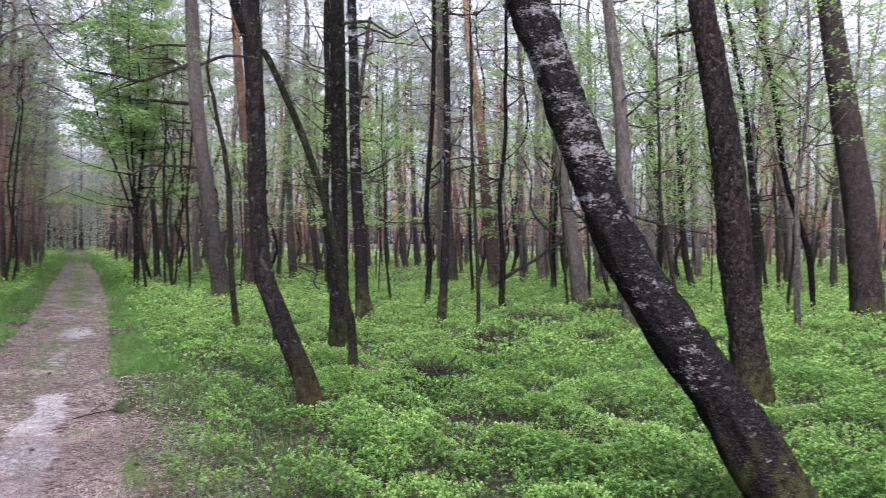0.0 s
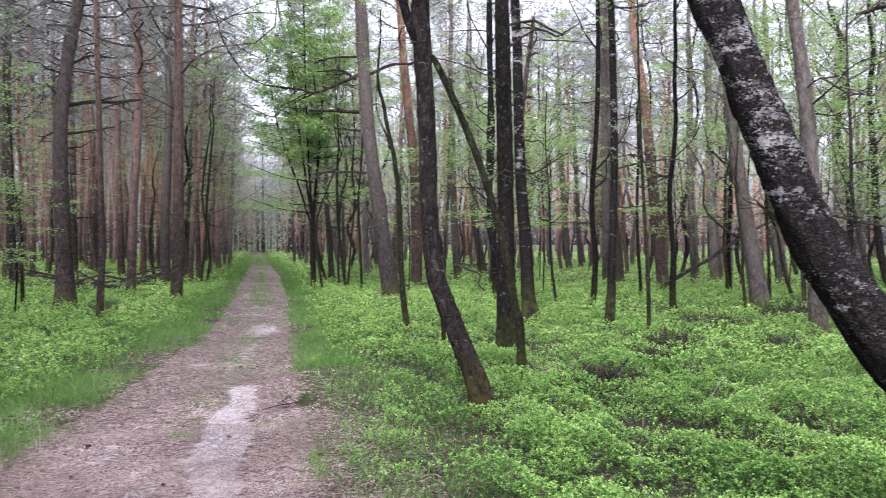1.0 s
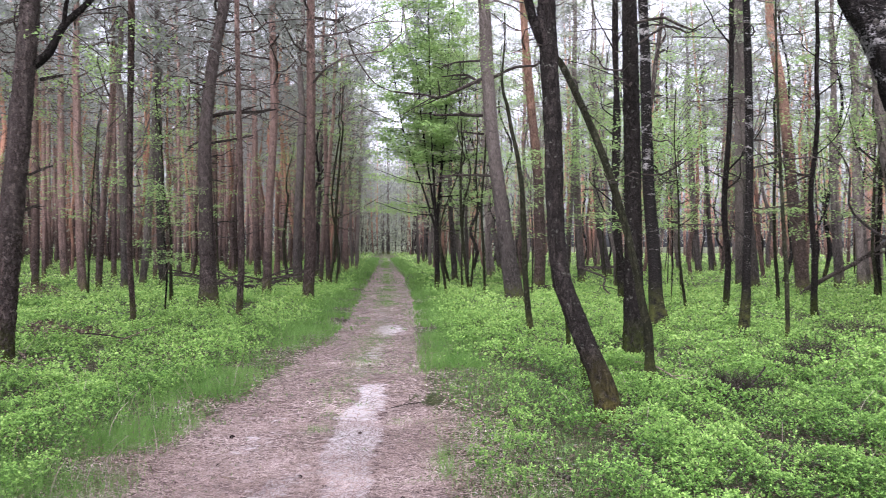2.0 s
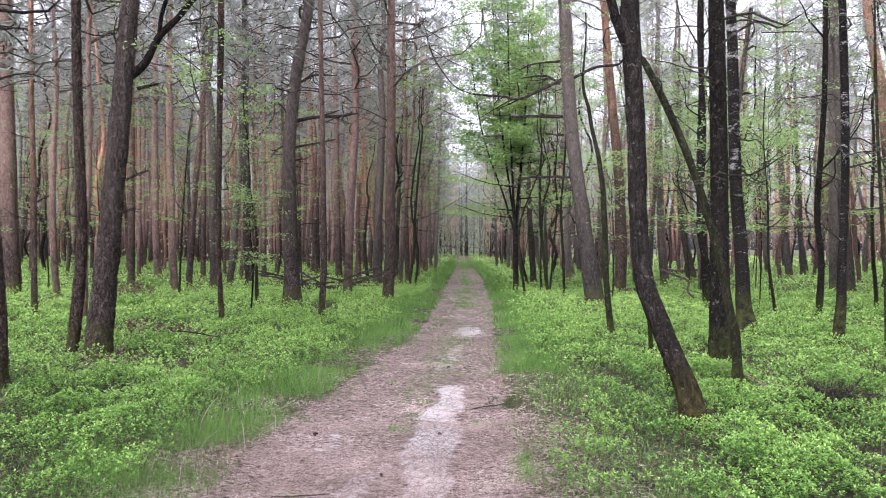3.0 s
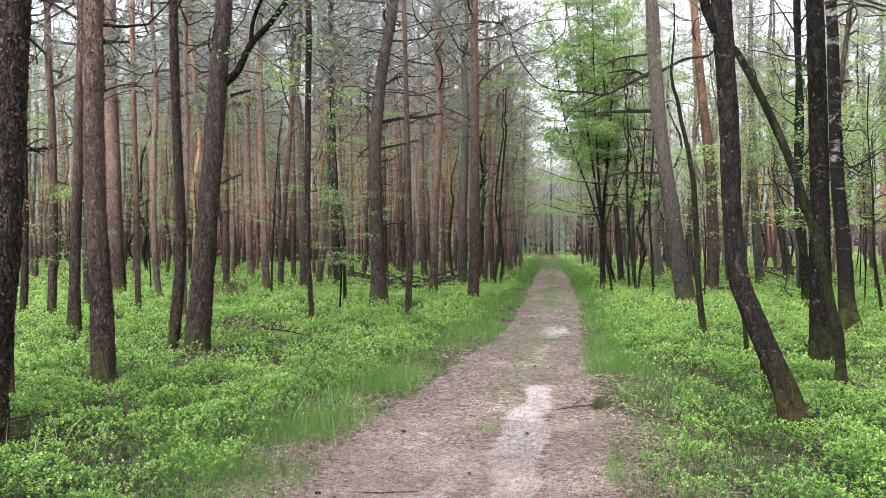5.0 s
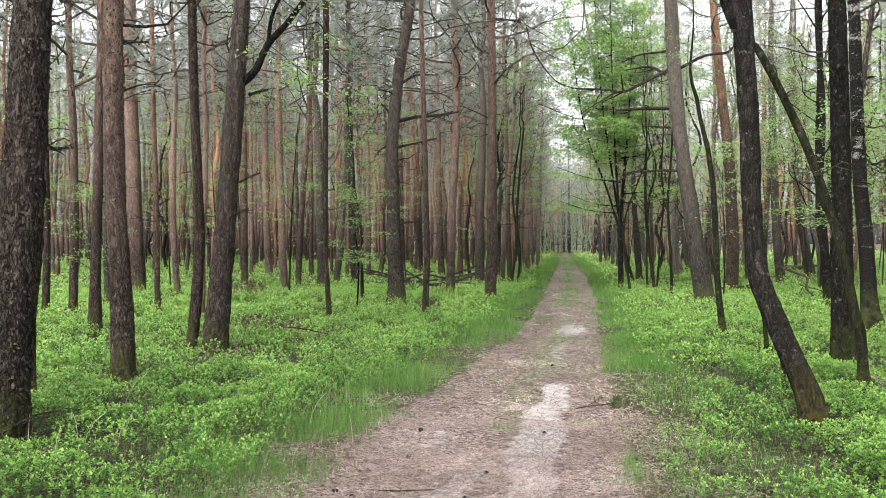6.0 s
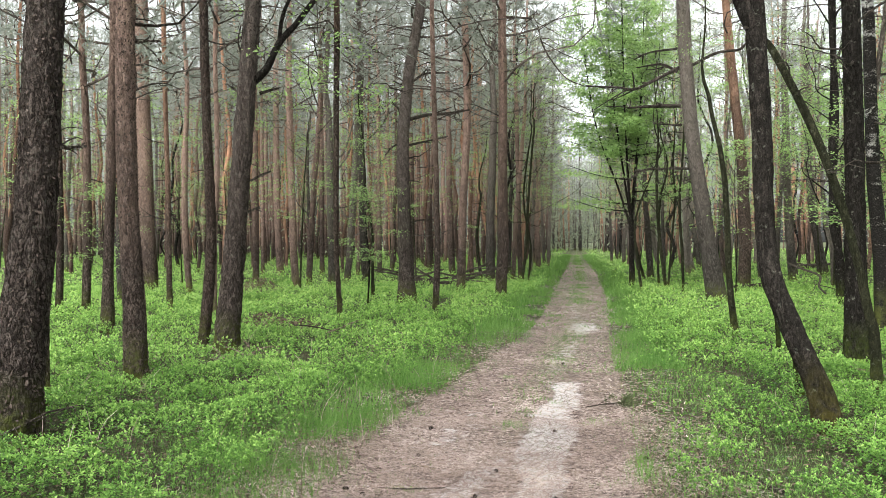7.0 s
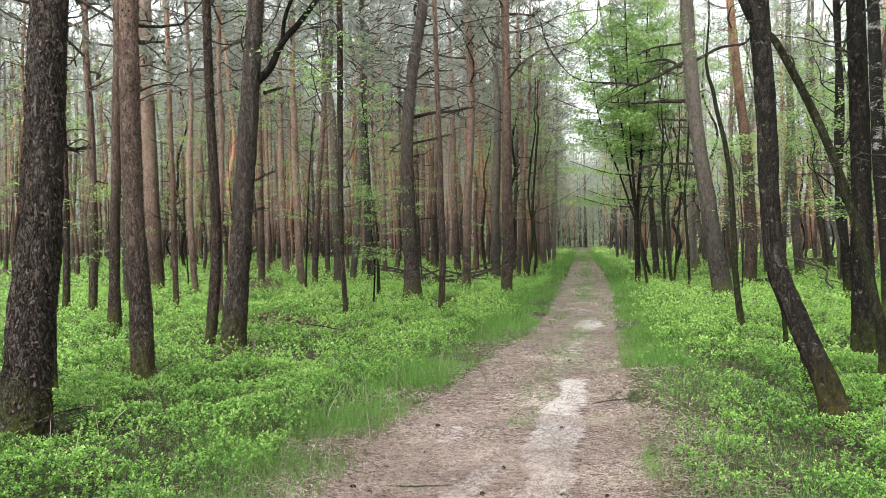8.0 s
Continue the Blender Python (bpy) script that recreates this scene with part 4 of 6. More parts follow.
side_branch(grown, [(0.23, 0.11, 1.95, 0.024), (0.33, 0.16, 2.00, 0.020), (0.41, 0.20, 2.04, 0.016)])
side_branch(grown, [(0.24, 0.12, 4.10, 0.020), (0.16, 0.08, 4.34, 0.012), (0.19, 0.09, 4.58, 0.008)])
side_branch(grown, [(0.42, 0.20, 3.65, 0.024), (0.55, 0.26, 3.70, 0.020), (0.66, 0.32, 3.74, 0.016)])
side_branch(grown, [(0.18, 0.09, 3.62, 0.016), (0.10, 0.05, 3.70, 0.012), (0.02, 0.01, 3.76, 0.008)])
red_tree(-5.37, 10.20, [(0.00, 0.00, 0.12, 0.081), (0.07, 0.04, 0.99, 0.077), (0.10, 0.05, 1.80, 0.069), (0.05, 0.02, 3.42, 0.061), (0.02, 0.01, 5.03, 0.057)])
pine_tree(-7.08, 13.92, [(0.00, 0.00, 0.12, 0.066), (0.05, 0.03, 1.89, 0.050), (0.05, 0.03, 4.64, 0.044), (0.09, 0.05, 6.29, 0.044)])
pine_tree(-11.83, 21.86, [(0.00, -0.00, 0.12, 0.096), (-0.11, -0.06, 1.74, 0.096), (-0.10, -0.05, 4.70, 0.078)])
pine_tree(-11.92, 27.01, [(0.00, 0.00, 0.12, 0.127), (0.01, 0.00, 2.18, 0.117), (-0.01, -0.00, 6.41, 0.106)])
pine_tree(-29.52, 53.07, [(-0.00, 0.00, 0.12, 0.191), (0.01, 0.01, 3.52, 0.170), (-0.02, -0.01, 11.14, 0.148)])
pine_tree(-13.76, 34.06, [(0.00, 0.00, 0.12, 0.186), (-0.13, -0.05, 2.83, 0.159), (-0.17, -0.07, 8.92, 0.132)])
pine_tree(-20.10, 47.66, [(0.00, -0.00, 0.12, 0.149), (-0.09, -0.04, 3.29, 0.130), (-0.07, -0.03, 9.98, 0.130)])
pine_tree(-14.60, 33.93, [(0.00, 0.00, 0.12, 0.093), (0.01, 0.01, 2.83, 0.093), (-0.02, -0.01, 7.60, 0.080)])
pine_tree(-27.91, 33.09, [(-0.00, 0.00, 0.12, 0.097), (0.04, 0.03, 2.89, 0.083), (0.06, 0.05, 7.87, 0.069)])
pine_tree(-9.24, 24.10, [(0.00, 0.00, 0.12, 0.131), (-0.08, -0.03, 2.09, 0.122), (-0.16, -0.06, 5.82, 0.112)])
pine_tree(-9.79, 26.89, [(0.00, -0.00, 0.12, 0.115), (0.09, 0.03, 2.14, 0.115), (0.32, 0.12, 5.26, 0.094)])
pine_tree(-12.25, 35.57, [(0.00, 0.00, 0.12, 0.124), (0.01, 0.00, 2.59, 0.124), (-0.02, -0.01, 7.80, 0.110)])
grey_tree(-8.31, 25.03, [(0.00, -0.00, 0.12, 0.125), (-0.01, -0.00, 2.09, 0.125), (-0.05, -0.02, 5.93, 0.106)])
red_tree(-4.69, 14.49, [(0.00, 0.00, 0.12, 0.056), (-0.05, -0.01, 1.30, 0.050), (-0.06, -0.02, 2.97, 0.056), (-0.03, -0.01, 6.29, 0.061)])
grey_tree(-8.56, 27.59, [(0.00, 0.00, 0.12, 0.127), (0.17, 0.05, 2.13, 0.138), (0.41, 0.12, 6.36, 0.116)])
pine_tree(-9.85, 33.50, [(-0.00, 0.00, 0.12, 0.090), (0.08, 0.02, 2.50, 0.077), (0.17, 0.05, 7.37, 0.077)])
grey_tree(-7.80, 27.55, [(0.00, 0.00, 0.12, 0.158), (-0.11, -0.03, 2.12, 0.137), (-0.18, -0.05, 6.32, 0.115)])
sapling_tree(-5.42, 19.71, [(0.00, 0.00, 0.12, 0.053), (-0.03, -0.01, 1.05, 0.038), (-0.06, -0.02, 1.96, 0.030), (-0.19, -0.05, 2.86, 0.023)])
pine_tree(-9.28, 35.26, [(-0.00, 0.00, 0.12, 0.121), (-0.02, -0.01, 2.27, 0.094), (-0.06, -0.01, 7.63, 0.094)])
grown = crook_pine_tree(-4.24, 18.55, [(0.00, 0.00, 0.12, 0.253), (-0.02, -0.00, 0.94, 0.189), (-0.07, -0.02, 1.92, 0.168), (-0.10, -0.02, 3.88, 0.154), (0.04, 0.01, 5.70, 0.140), (0.38, 0.08, 7.51, 0.126)])
side_branch(grown, [(0.04, 0.01, 4.56, 0.049), (0.50, 0.11, 4.67, 0.042), (1.00, 0.22, 4.71, 0.035), (1.53, 0.34, 4.81, 0.021)])
side_branch(grown, [(-0.06, -0.01, 4.63, 0.042), (-0.20, -0.04, 4.83, 0.028), (-0.36, -0.08, 5.00, 0.014)])
side_branch(grown, [(-0.02, -0.00, 3.91, 0.035), (0.65, 0.15, 4.06, 0.021), (1.00, 0.22, 4.15, 0.014)])
side_branch(grown, [(-0.07, -0.02, 4.02, 0.035), (-0.38, -0.08, 3.85, 0.021), (-0.51, -0.11, 3.67, 0.014)])
side_branch(grown, [(0.03, 0.01, 5.42, 0.035), (0.47, 0.10, 5.69, 0.028), (1.02, 0.23, 5.72, 0.014)])
pine_tree(-9.35, 43.01, [(0.00, 0.00, 0.12, 0.195), (-0.03, -0.01, 2.40, 0.162), (-0.07, -0.01, 7.26, 0.146)])
pine_tree(-2.86, 14.92, [(0.00, -0.00, 0.12, 0.067), (0.03, 0.00, 1.28, 0.062), (0.02, 0.00, 2.96, 0.050), (-0.03, -0.01, 6.30, 0.045)])
grown = trailside_pine_tree(-3.60, 23.32, [(0.00, -0.00, 0.12, 0.148), (0.04, 0.01, 1.98, 0.122), (0.20, 0.03, 5.46, 0.113), (0.13, 0.02, 8.23, 0.104)])
side_branch(grown, [(0.10, 0.02, 5.63, 0.035), (-0.38, -0.06, 5.47, 0.026), (-0.90, -0.13, 5.22, 0.017)])
pine_tree(-5.72, 34.80, [(0.00, 0.00, 0.12, 0.156), (-0.08, -0.01, 2.21, 0.143), (-0.17, -0.03, 7.41, 0.117)])
grey_tree(-3.16, 27.64, [(-0.00, 0.00, 0.12, 0.185), (0.00, 0.00, 2.05, 0.154), (0.06, 0.01, 5.12, 0.133)])
grown = trailside_pine_tree(-2.15, 21.01, [(-0.00, 0.00, 0.12, 0.156), (0.05, 0.00, 1.61, 0.155), (0.06, 0.01, 4.25, 0.124), (0.05, 0.00, 8.12, 0.108)])
side_branch(grown, [(-0.05, -0.00, 7.74, 0.039), (0.65, 0.06, 7.68, 0.031), (0.96, 0.09, 7.60, 0.023), (1.20, 0.12, 6.83, 0.023), (1.75, 0.17, 6.05, 0.016), (2.29, 0.22, 5.78, 0.016)])
sapling_tree(-3.70, 29.35, [(-0.00, 0.00, 0.12, 0.065), (-0.18, -0.02, 1.65, 0.055), (-0.01, -0.00, 3.17, 0.044)])
oakling_tree(-2.06, 28.36, [(0.00, 0.00, 0.12, 0.063), (0.14, 0.01, 1.41, 0.063), (0.27, 0.02, 3.50, 0.052), (0.50, 0.03, 5.78, 0.042)])
oakling_tree(-1.83, 28.35, [(0.00, 0.00, 0.12, 0.052), (0.08, 0.00, 1.41, 0.042), (-0.17, -0.01, 3.29, 0.042), (0.16, 0.01, 5.57, 0.031)])
pine_tree(-2.47, 29.25, [(-0.00, 0.00, 0.12, 0.086), (0.09, 0.01, 2.06, 0.086), (0.31, 0.02, 4.64, 0.075)])
pine_tree(-2.85, 52.98, [(0.00, 0.00, 0.12, 0.156), (0.10, 0.01, 2.45, 0.156), (0.28, 0.01, 8.27, 0.136)])
grey_tree(-1.74, 46.45, [(0.00, -0.00, 0.12, 0.102), (0.10, 0.00, 3.01, 0.102), (0.24, 0.01, 7.08, 0.085)])
oakling_tree(2.54, 31.09, [(0.00, 0.00, 0.12, 0.067), (-0.25, 0.02, 1.12, 0.056), (-0.52, 0.04, 2.47, 0.045)])
young_oak_tree(1.74, 26.22, [(0.00, 0.00, 0.12, 0.122), (-0.01, 0.00, 1.19, 0.113), (-0.03, 0.00, 2.32, 0.113)])
oakling_tree(1.84, 23.71, [(0.00, 0.00, 0.12, 0.051), (-0.12, 0.01, 1.06, 0.043), (-0.16, 0.01, 2.25, 0.034), (0.26, -0.02, 3.59, 0.025)])
grey_tree(2.89, 32.06, [(0.00, 0.00, 0.12, 0.138), (-0.07, 0.01, 1.57, 0.115), (-0.23, 0.02, 3.63, 0.092), (-0.20, 0.02, 6.61, 0.080)])
oakling_tree(2.71, 25.17, [(0.00, 0.00, 0.12, 0.063), (-0.14, 0.02, 1.38, 0.063), (-0.27, 0.03, 2.82, 0.054), (-0.20, 0.02, 4.79, 0.036)])
oakling_tree(2.61, 26.17, [(0.00, 0.00, 0.12, 0.047), (-0.04, 0.00, 1.19, 0.037), (0.08, -0.01, 3.24, 0.037)])
oakling_tree(2.78, 25.17, [(0.00, 0.00, 0.12, 0.045), (0.11, -0.01, 1.37, 0.036), (0.23, -0.03, 3.16, 0.036)])
oakling_tree(3.05, 23.67, [(0.00, 0.00, 0.12, 0.050), (-0.04, 0.00, 1.38, 0.050), (-0.10, 0.01, 3.06, 0.042), (0.04, -0.01, 5.23, 0.034)])
grey_tree(4.71, 34.64, [(0.00, 0.00, 0.12, 0.123), (-0.10, 0.01, 2.04, 0.098), (-0.25, 0.04, 5.73, 0.086)])
grown = grey_pine_tree(3.49, 20.74, [(-0.00, -0.00, 0.12, 0.263), (-0.19, 0.03, 1.25, 0.227), (-0.40, 0.07, 2.87, 0.198), (-0.67, 0.12, 5.09, 0.177), (-0.87, 0.15, 7.76, 0.170)])
side_branch(grown, [(-0.90, 0.16, 6.12, 0.054), (-1.51, 0.26, 5.84, 0.046), (-2.04, 0.35, 5.62, 0.039), (-2.50, 0.43, 5.70, 0.031), (-3.33, 0.58, 5.80, 0.024)])
side_branch(grown, [(-0.96, 0.17, 6.00, 0.046), (-1.36, 0.24, 6.23, 0.031), (-2.01, 0.35, 6.19, 0.015)])
side_branch(grown, [(-0.87, 0.15, 5.10, 0.054), (-1.49, 0.26, 5.13, 0.046), (-2.22, 0.39, 5.13, 0.023)])
side_branch(grown, [(-0.67, 0.12, 6.11, 0.046), (-0.01, 0.00, 6.41, 0.038), (0.54, -0.09, 6.46, 0.030), (0.72, -0.13, 6.64, 0.023)])
side_branch(grown, [(-0.96, 0.17, 6.61, 0.038), (-1.65, 0.29, 6.57, 0.023), (-2.07, 0.36, 6.41, 0.015)])
side_branch(grown, [(-0.84, 0.15, 4.59, 0.031), (-1.57, 0.27, 4.67, 0.015)])
side_branch(grown, [(-0.46, 0.08, 3.44, 0.037), (-1.36, 0.24, 3.47, 0.030), (-1.88, 0.33, 3.43, 0.030), (-2.19, 0.38, 3.20, 0.015)])
red_tree(5.04, 25.06, [(-0.00, -0.00, 0.12, 0.193), (0.03, -0.01, 1.52, 0.193), (-0.01, 0.00, 3.63, 0.167), (-0.31, 0.06, 6.28, 0.141), (-0.50, 0.10, 8.93, 0.123)])
dark_sapling_tree(2.43, 13.04, [(0.00, 0.00, 0.12, 0.060), (-0.08, 0.02, 0.90, 0.050), (-0.12, 0.02, 1.72, 0.050), (-0.22, 0.04, 2.83, 0.041), (-0.34, 0.07, 3.76, 0.032)])
grey_tree(8.20, 31.47, [(0.00, 0.00, 0.12, 0.185), (-0.13, 0.03, 1.50, 0.164), (-0.24, 0.06, 4.12, 0.131), (-0.30, 0.08, 7.39, 0.120)])
grey_tree(10.46, 35.66, [(-0.00, -0.00, 0.12, 0.184), (-0.18, 0.05, 1.47, 0.148), (-0.43, 0.13, 3.20, 0.136), (-0.55, 0.16, 6.91, 0.111)])
dark_tree(6.31, 20.12, [(0.00, 0.00, 0.12, 0.083), (-0.04, 0.01, 1.09, 0.090), (-0.20, 0.06, 2.06, 0.076), (-0.12, 0.04, 4.26, 0.076), (-0.24, 0.08, 7.31, 0.062)])
grey_tree(6.32, 28.52, [(-0.00, -0.00, 0.12, 0.080), (-0.08, 0.02, 1.91, 0.080), (-0.13, 0.03, 4.90, 0.070)])
lean_tree(1.89, 6.61, [(0.00, 0.00, 0.12, 0.109), (-0.06, 0.02, 0.35, 0.095), (-0.23, 0.07, 0.77, 0.089), (-0.40, 0.12, 1.25, 0.082), (-0.45, 0.14, 1.73, 0.078), (-0.48, 0.15, 2.58, 0.078), (-0.54, 0.16, 3.68, 0.080)])
stub_tree(2.11, 8.21, [(0.00, 0.00, 0.12, 0.047), (-0.04, 0.01, 0.47, 0.038), (-0.08, 0.02, 0.82, 0.027)])
stub_tree(2.57, 10.86, [(0.00, 0.00, 0.12, 0.035), (-0.02, 0.01, 0.39, 0.027), (-0.05, 0.01, 0.59, 0.016)])
dark_tree(3.20, 9.88, [(0.00, 0.00, 0.12, 0.141), (-0.00, 0.00, 0.68, 0.127), (-0.01, 0.00, 1.81, 0.109), (-0.03, 0.01, 3.04, 0.106), (-0.07, 0.02, 4.63, 0.095)])
grown = birch_tree(4.77, 13.14, [(0.00, 0.00, 0.12, 0.196), (-0.07, 0.03, 0.58, 0.131), (-0.14, 0.05, 1.71, 0.113), (-0.23, 0.08, 3.54, 0.099), (-0.33, 0.12, 5.67, 0.085)])
side_branch(grown, [(-0.24, 0.09, 3.70, 0.066), (-0.17, 0.06, 4.05, 0.052), (-0.12, 0.04, 4.52, 0.042), (0.01, -0.00, 5.62, 0.033)])
dark_sapling_tree(2.74, 7.95, [(0.00, 0.00, 0.12, 0.057), (-0.02, 0.01, 0.63, 0.048), (-0.07, 0.02, 0.85, 0.045), (-0.16, 0.06, 1.36, 0.040), (-0.33, 0.12, 2.05, 0.040), (-0.57, 0.20, 2.76, 0.038), (-0.88, 0.32, 3.49, 0.036), (-0.97, 0.35, 3.59, 0.027)])
dark_tree(6.35, 20.35, [(0.00, 0.00, 0.12, 0.094), (-0.07, 0.02, 1.65, 0.095), (-0.16, 0.05, 3.54, 0.087), (-0.15, 0.05, 6.16, 0.073), (-0.19, 0.06, 7.91, 0.066)])
oakling_tree(6.58, 16.44, [(0.00, 0.00, 0.12, 0.045), (-0.08, 0.03, 0.69, 0.032), (-0.15, 0.06, 1.33, 0.026)])
dark_tree(8.02, 17.60, [(0.00, 0.00, 0.12, 0.082), (0.04, -0.02, 1.32, 0.069), (-0.03, 0.01, 2.28, 0.069), (0.03, -0.01, 4.06, 0.062), (0.07, -0.03, 7.48, 0.055)])
birch_tree(5.85, 12.25, [(0.00, 0.00, 0.12, 0.096), (0.05, -0.03, 0.91, 0.072), (0.08, -0.04, 1.87, 0.062), (0.04, -0.02, 3.78, 0.062), (-0.01, 0.01, 5.70, 0.057)])
grey_tree(12.94, 26.04, [(0.00, 0.00, 0.12, 0.205), (-0.13, 0.07, 2.23, 0.154), (-0.32, 0.16, 5.31, 0.133), (-0.51, 0.26, 10.45, 0.113)])
grey_tree(13.03, 27.26, [(0.00, 0.00, 0.12, 0.192), (-0.05, 0.02, 2.26, 0.171), (-0.08, 0.04, 5.46, 0.150), (-0.21, 0.10, 10.80, 0.128)])
oakling_tree(9.91, 18.72, [(0.00, 0.00, 0.12, 0.059), (-0.03, 0.02, 1.30, 0.052), (-0.10, 0.05, 3.08, 0.044), (-0.14, 0.08, 5.00, 0.037)])
oakling_tree(6.03, 11.18, [(-0.00, -0.00, 0.12, 0.040), (-0.01, 0.01, 0.96, 0.040), (-0.06, 0.03, 1.84, 0.035), (-0.12, 0.07, 3.17, 0.027)])
red_tree(12.98, 22.91, [(-0.00, -0.00, 0.12, 0.218), (-0.15, 0.09, 1.61, 0.191), (-0.31, 0.18, 3.44, 0.173), (-0.51, 0.29, 5.82, 0.156), (-0.86, 0.49, 8.42, 0.138)])
dark_tree(8.79, 15.16, [(0.00, 0.00, 0.12, 0.078), (-0.04, 0.02, 0.99, 0.060), (-0.06, 0.03, 1.95, 0.054), (-0.02, 0.01, 3.76, 0.048), (0.04, -0.03, 5.55, 0.042)])
grey_tree(17.09, 27.74, [(0.00, 0.00, 0.12, 0.144), (-0.10, 0.06, 2.29, 0.122), (-0.24, 0.15, 6.74, 0.100)])
grey_tree(18.26, 28.09, [(0.00, 0.00, 0.12, 0.169), (-0.13, 0.08, 2.31, 0.136), (-0.22, 0.14, 6.83, 0.113)])
oakling_tree(13.48, 20.10, [(0.00, 0.00, 0.12, 0.057), (-0.03, 0.02, 1.29, 0.049), (-0.09, 0.06, 3.72, 0.041)])
grey_tree(11.00, 15.17, [(0.00, 0.00, 0.12, 0.228), (-0.12, 0.09, 1.10, 0.191), (-0.28, 0.21, 2.22, 0.161), (-0.49, 0.36, 4.22, 0.137), (-0.70, 0.51, 7.00, 0.119)])
oakling_tree(10.21, 14.59, [(-0.00, -0.00, 0.12, 0.041), (-0.06, 0.04, 0.77, 0.035), (-0.10, 0.07, 1.59, 0.030)])
oakling_tree(11.40, 15.41, [(0.00, 0.00, 0.12, 0.063), (-0.01, 0.01, 0.97, 0.044), (-0.05, 0.04, 1.97, 0.038)])
grey_tree(18.87, 24.67, [(0.00, 0.00, 0.12, 0.241), (-0.16, 0.12, 1.63, 0.182), (-0.31, 0.24, 3.65, 0.152)])
oakling_tree(13.55, 17.32, [(0.00, 0.00, 0.12, 0.064), (-0.22, 0.17, 0.89, 0.050), (-0.32, 0.25, 1.75, 0.043)])
grey_tree(16.47, 39.04, [(0.00, 0.00, 0.12, 0.152), (-0.28, 0.12, 2.55, 0.137), (-0.52, 0.22, 7.11, 0.122)])
grey_tree(8.49, 32.66, [(0.00, 0.00, 0.12, 0.174), (-0.13, 0.03, 2.35, 0.161), (-0.26, 0.07, 6.07, 0.136), (-0.34, 0.09, 9.79, 0.112)])
grey_tree(11.02, 37.07, [(-0.00, -0.00, 0.12, 0.184), (-0.30, 0.09, 1.90, 0.156), (-0.55, 0.17, 4.45, 0.128), (-0.84, 0.25, 9.56, 0.113)])
birch_tree(18.02, 49.74, [(0.00, -0.00, 0.12, 0.134), (-0.01, 0.00, 2.80, 0.134), (-0.24, 0.09, 8.56, 0.115)])
grown = birch_lean_tree(3.45, 2.75, [(-0.03, 0.04, 0.12, 0.165), (-0.08, 0.10, 0.23, 0.160), (-0.275, 0.345, 0.74, 0.147), (-0.41, 0.51, 1.03, 0.138), (-0.54, 0.675, 1.34, 0.130), (-0.65, 0.815, 1.66, 0.127), (-0.735, 0.92, 2.00, 0.122), (-0.815, 1.02, 2.33, 0.118), (-0.90, 1.12, 2.68, 0.118), (-0.99, 1.24, 3.04, 0.122)])
side_branch(grown, [(-0.70, 0.88, 1.58, 0.010), (-0.75, 0.95, 1.70, 0.008), (-0.81, 1.02, 1.78, 0.007)])
grown = rpine_tree(5.90, 5.34, [(-0.00, -0.00, 0.12, 0.180), (-0.04, 0.05, 0.66, 0.164), (-0.11, 0.12, 1.32, 0.156), (-0.17, 0.18, 2.31, 0.149), (-0.29, 0.32, 3.42, 0.133), (-0.36, 0.40, 3.99, 0.117)])
side_branch(grown, [(-0.40, 0.44, 3.71, 0.022), (-0.50, 0.55, 3.69, 0.020), (-0.61, 0.67, 3.66, 0.014)])
rpine_tree(14.50, 10.22, [(0.00, 0.00, 0.12, 0.332), (-0.05, 0.08, 1.09, 0.310), (-0.11, 0.16, 2.24, 0.299), (-0.28, 0.40, 4.33, 0.267), (-0.48, 0.68, 6.70, 0.217)])
grey_tree(8.74, 10.61, [(0.00, 0.00, 0.12, 0.158), (-0.04, 0.03, 1.70, 0.138), (-0.09, 0.08, 2.88, 0.133), (-0.21, 0.18, 4.37, 0.114), (-0.36, 0.30, 5.87, 0.099)])
grey_tree(20.95, 17.31, [(0.00, 0.00, 0.12, 0.219), (-0.07, 0.08, 1.71, 0.183), (-0.20, 0.24, 3.17, 0.174), (-0.43, 0.52, 5.02, 0.166)])
oakling_tree(22.50, 19.85, [(-0.00, 0.00, 0.12, 0.082), (-0.10, 0.11, 1.51, 0.072), (-0.23, 0.26, 3.56, 0.062)])
oakling_tree(23.33, 20.01, [(0.00, 0.00, 0.12, 0.083), (-0.05, 0.06, 1.72, 0.073), (-0.11, 0.13, 4.43, 0.063)])
dark_tree(15.44, 12.26, [(0.00, 0.00, 0.12, 0.052), (-0.05, 0.07, 1.01, 0.079), (-0.16, 0.20, 1.80, 0.073), (-0.44, 0.55, 3.39, 0.067), (-0.61, 0.77, 5.41, 0.060), (-0.82, 1.03, 7.46, 0.054)])
oakling_tree(14.56, 12.24, [(0.00, 0.00, 0.12, 0.051), (0.02, -0.03, 0.89, 0.045), (0.05, -0.05, 1.79, 0.038)])
birch_tree(14.55, 13.03, [(0.00, 0.00, 0.12, 0.093), (-0.05, 0.06, 1.39, 0.087), (-0.13, 0.15, 2.99, 0.080), (-0.22, 0.24, 4.74, 0.067), (-0.48, 0.53, 6.65, 0.054)])
dark_tree(20.50, 21.46, [(0.00, 0.00, 0.12, 0.146), (-0.19, 0.18, 1.47, 0.126), (-0.30, 0.29, 3.36, 0.115), (-0.41, 0.39, 6.50, 0.094)])
grey_tree(25.61, 26.43, [(0.00, 0.00, 0.12, 0.155), (-0.08, 0.07, 2.49, 0.142), (-0.25, 0.24, 7.66, 0.116)])
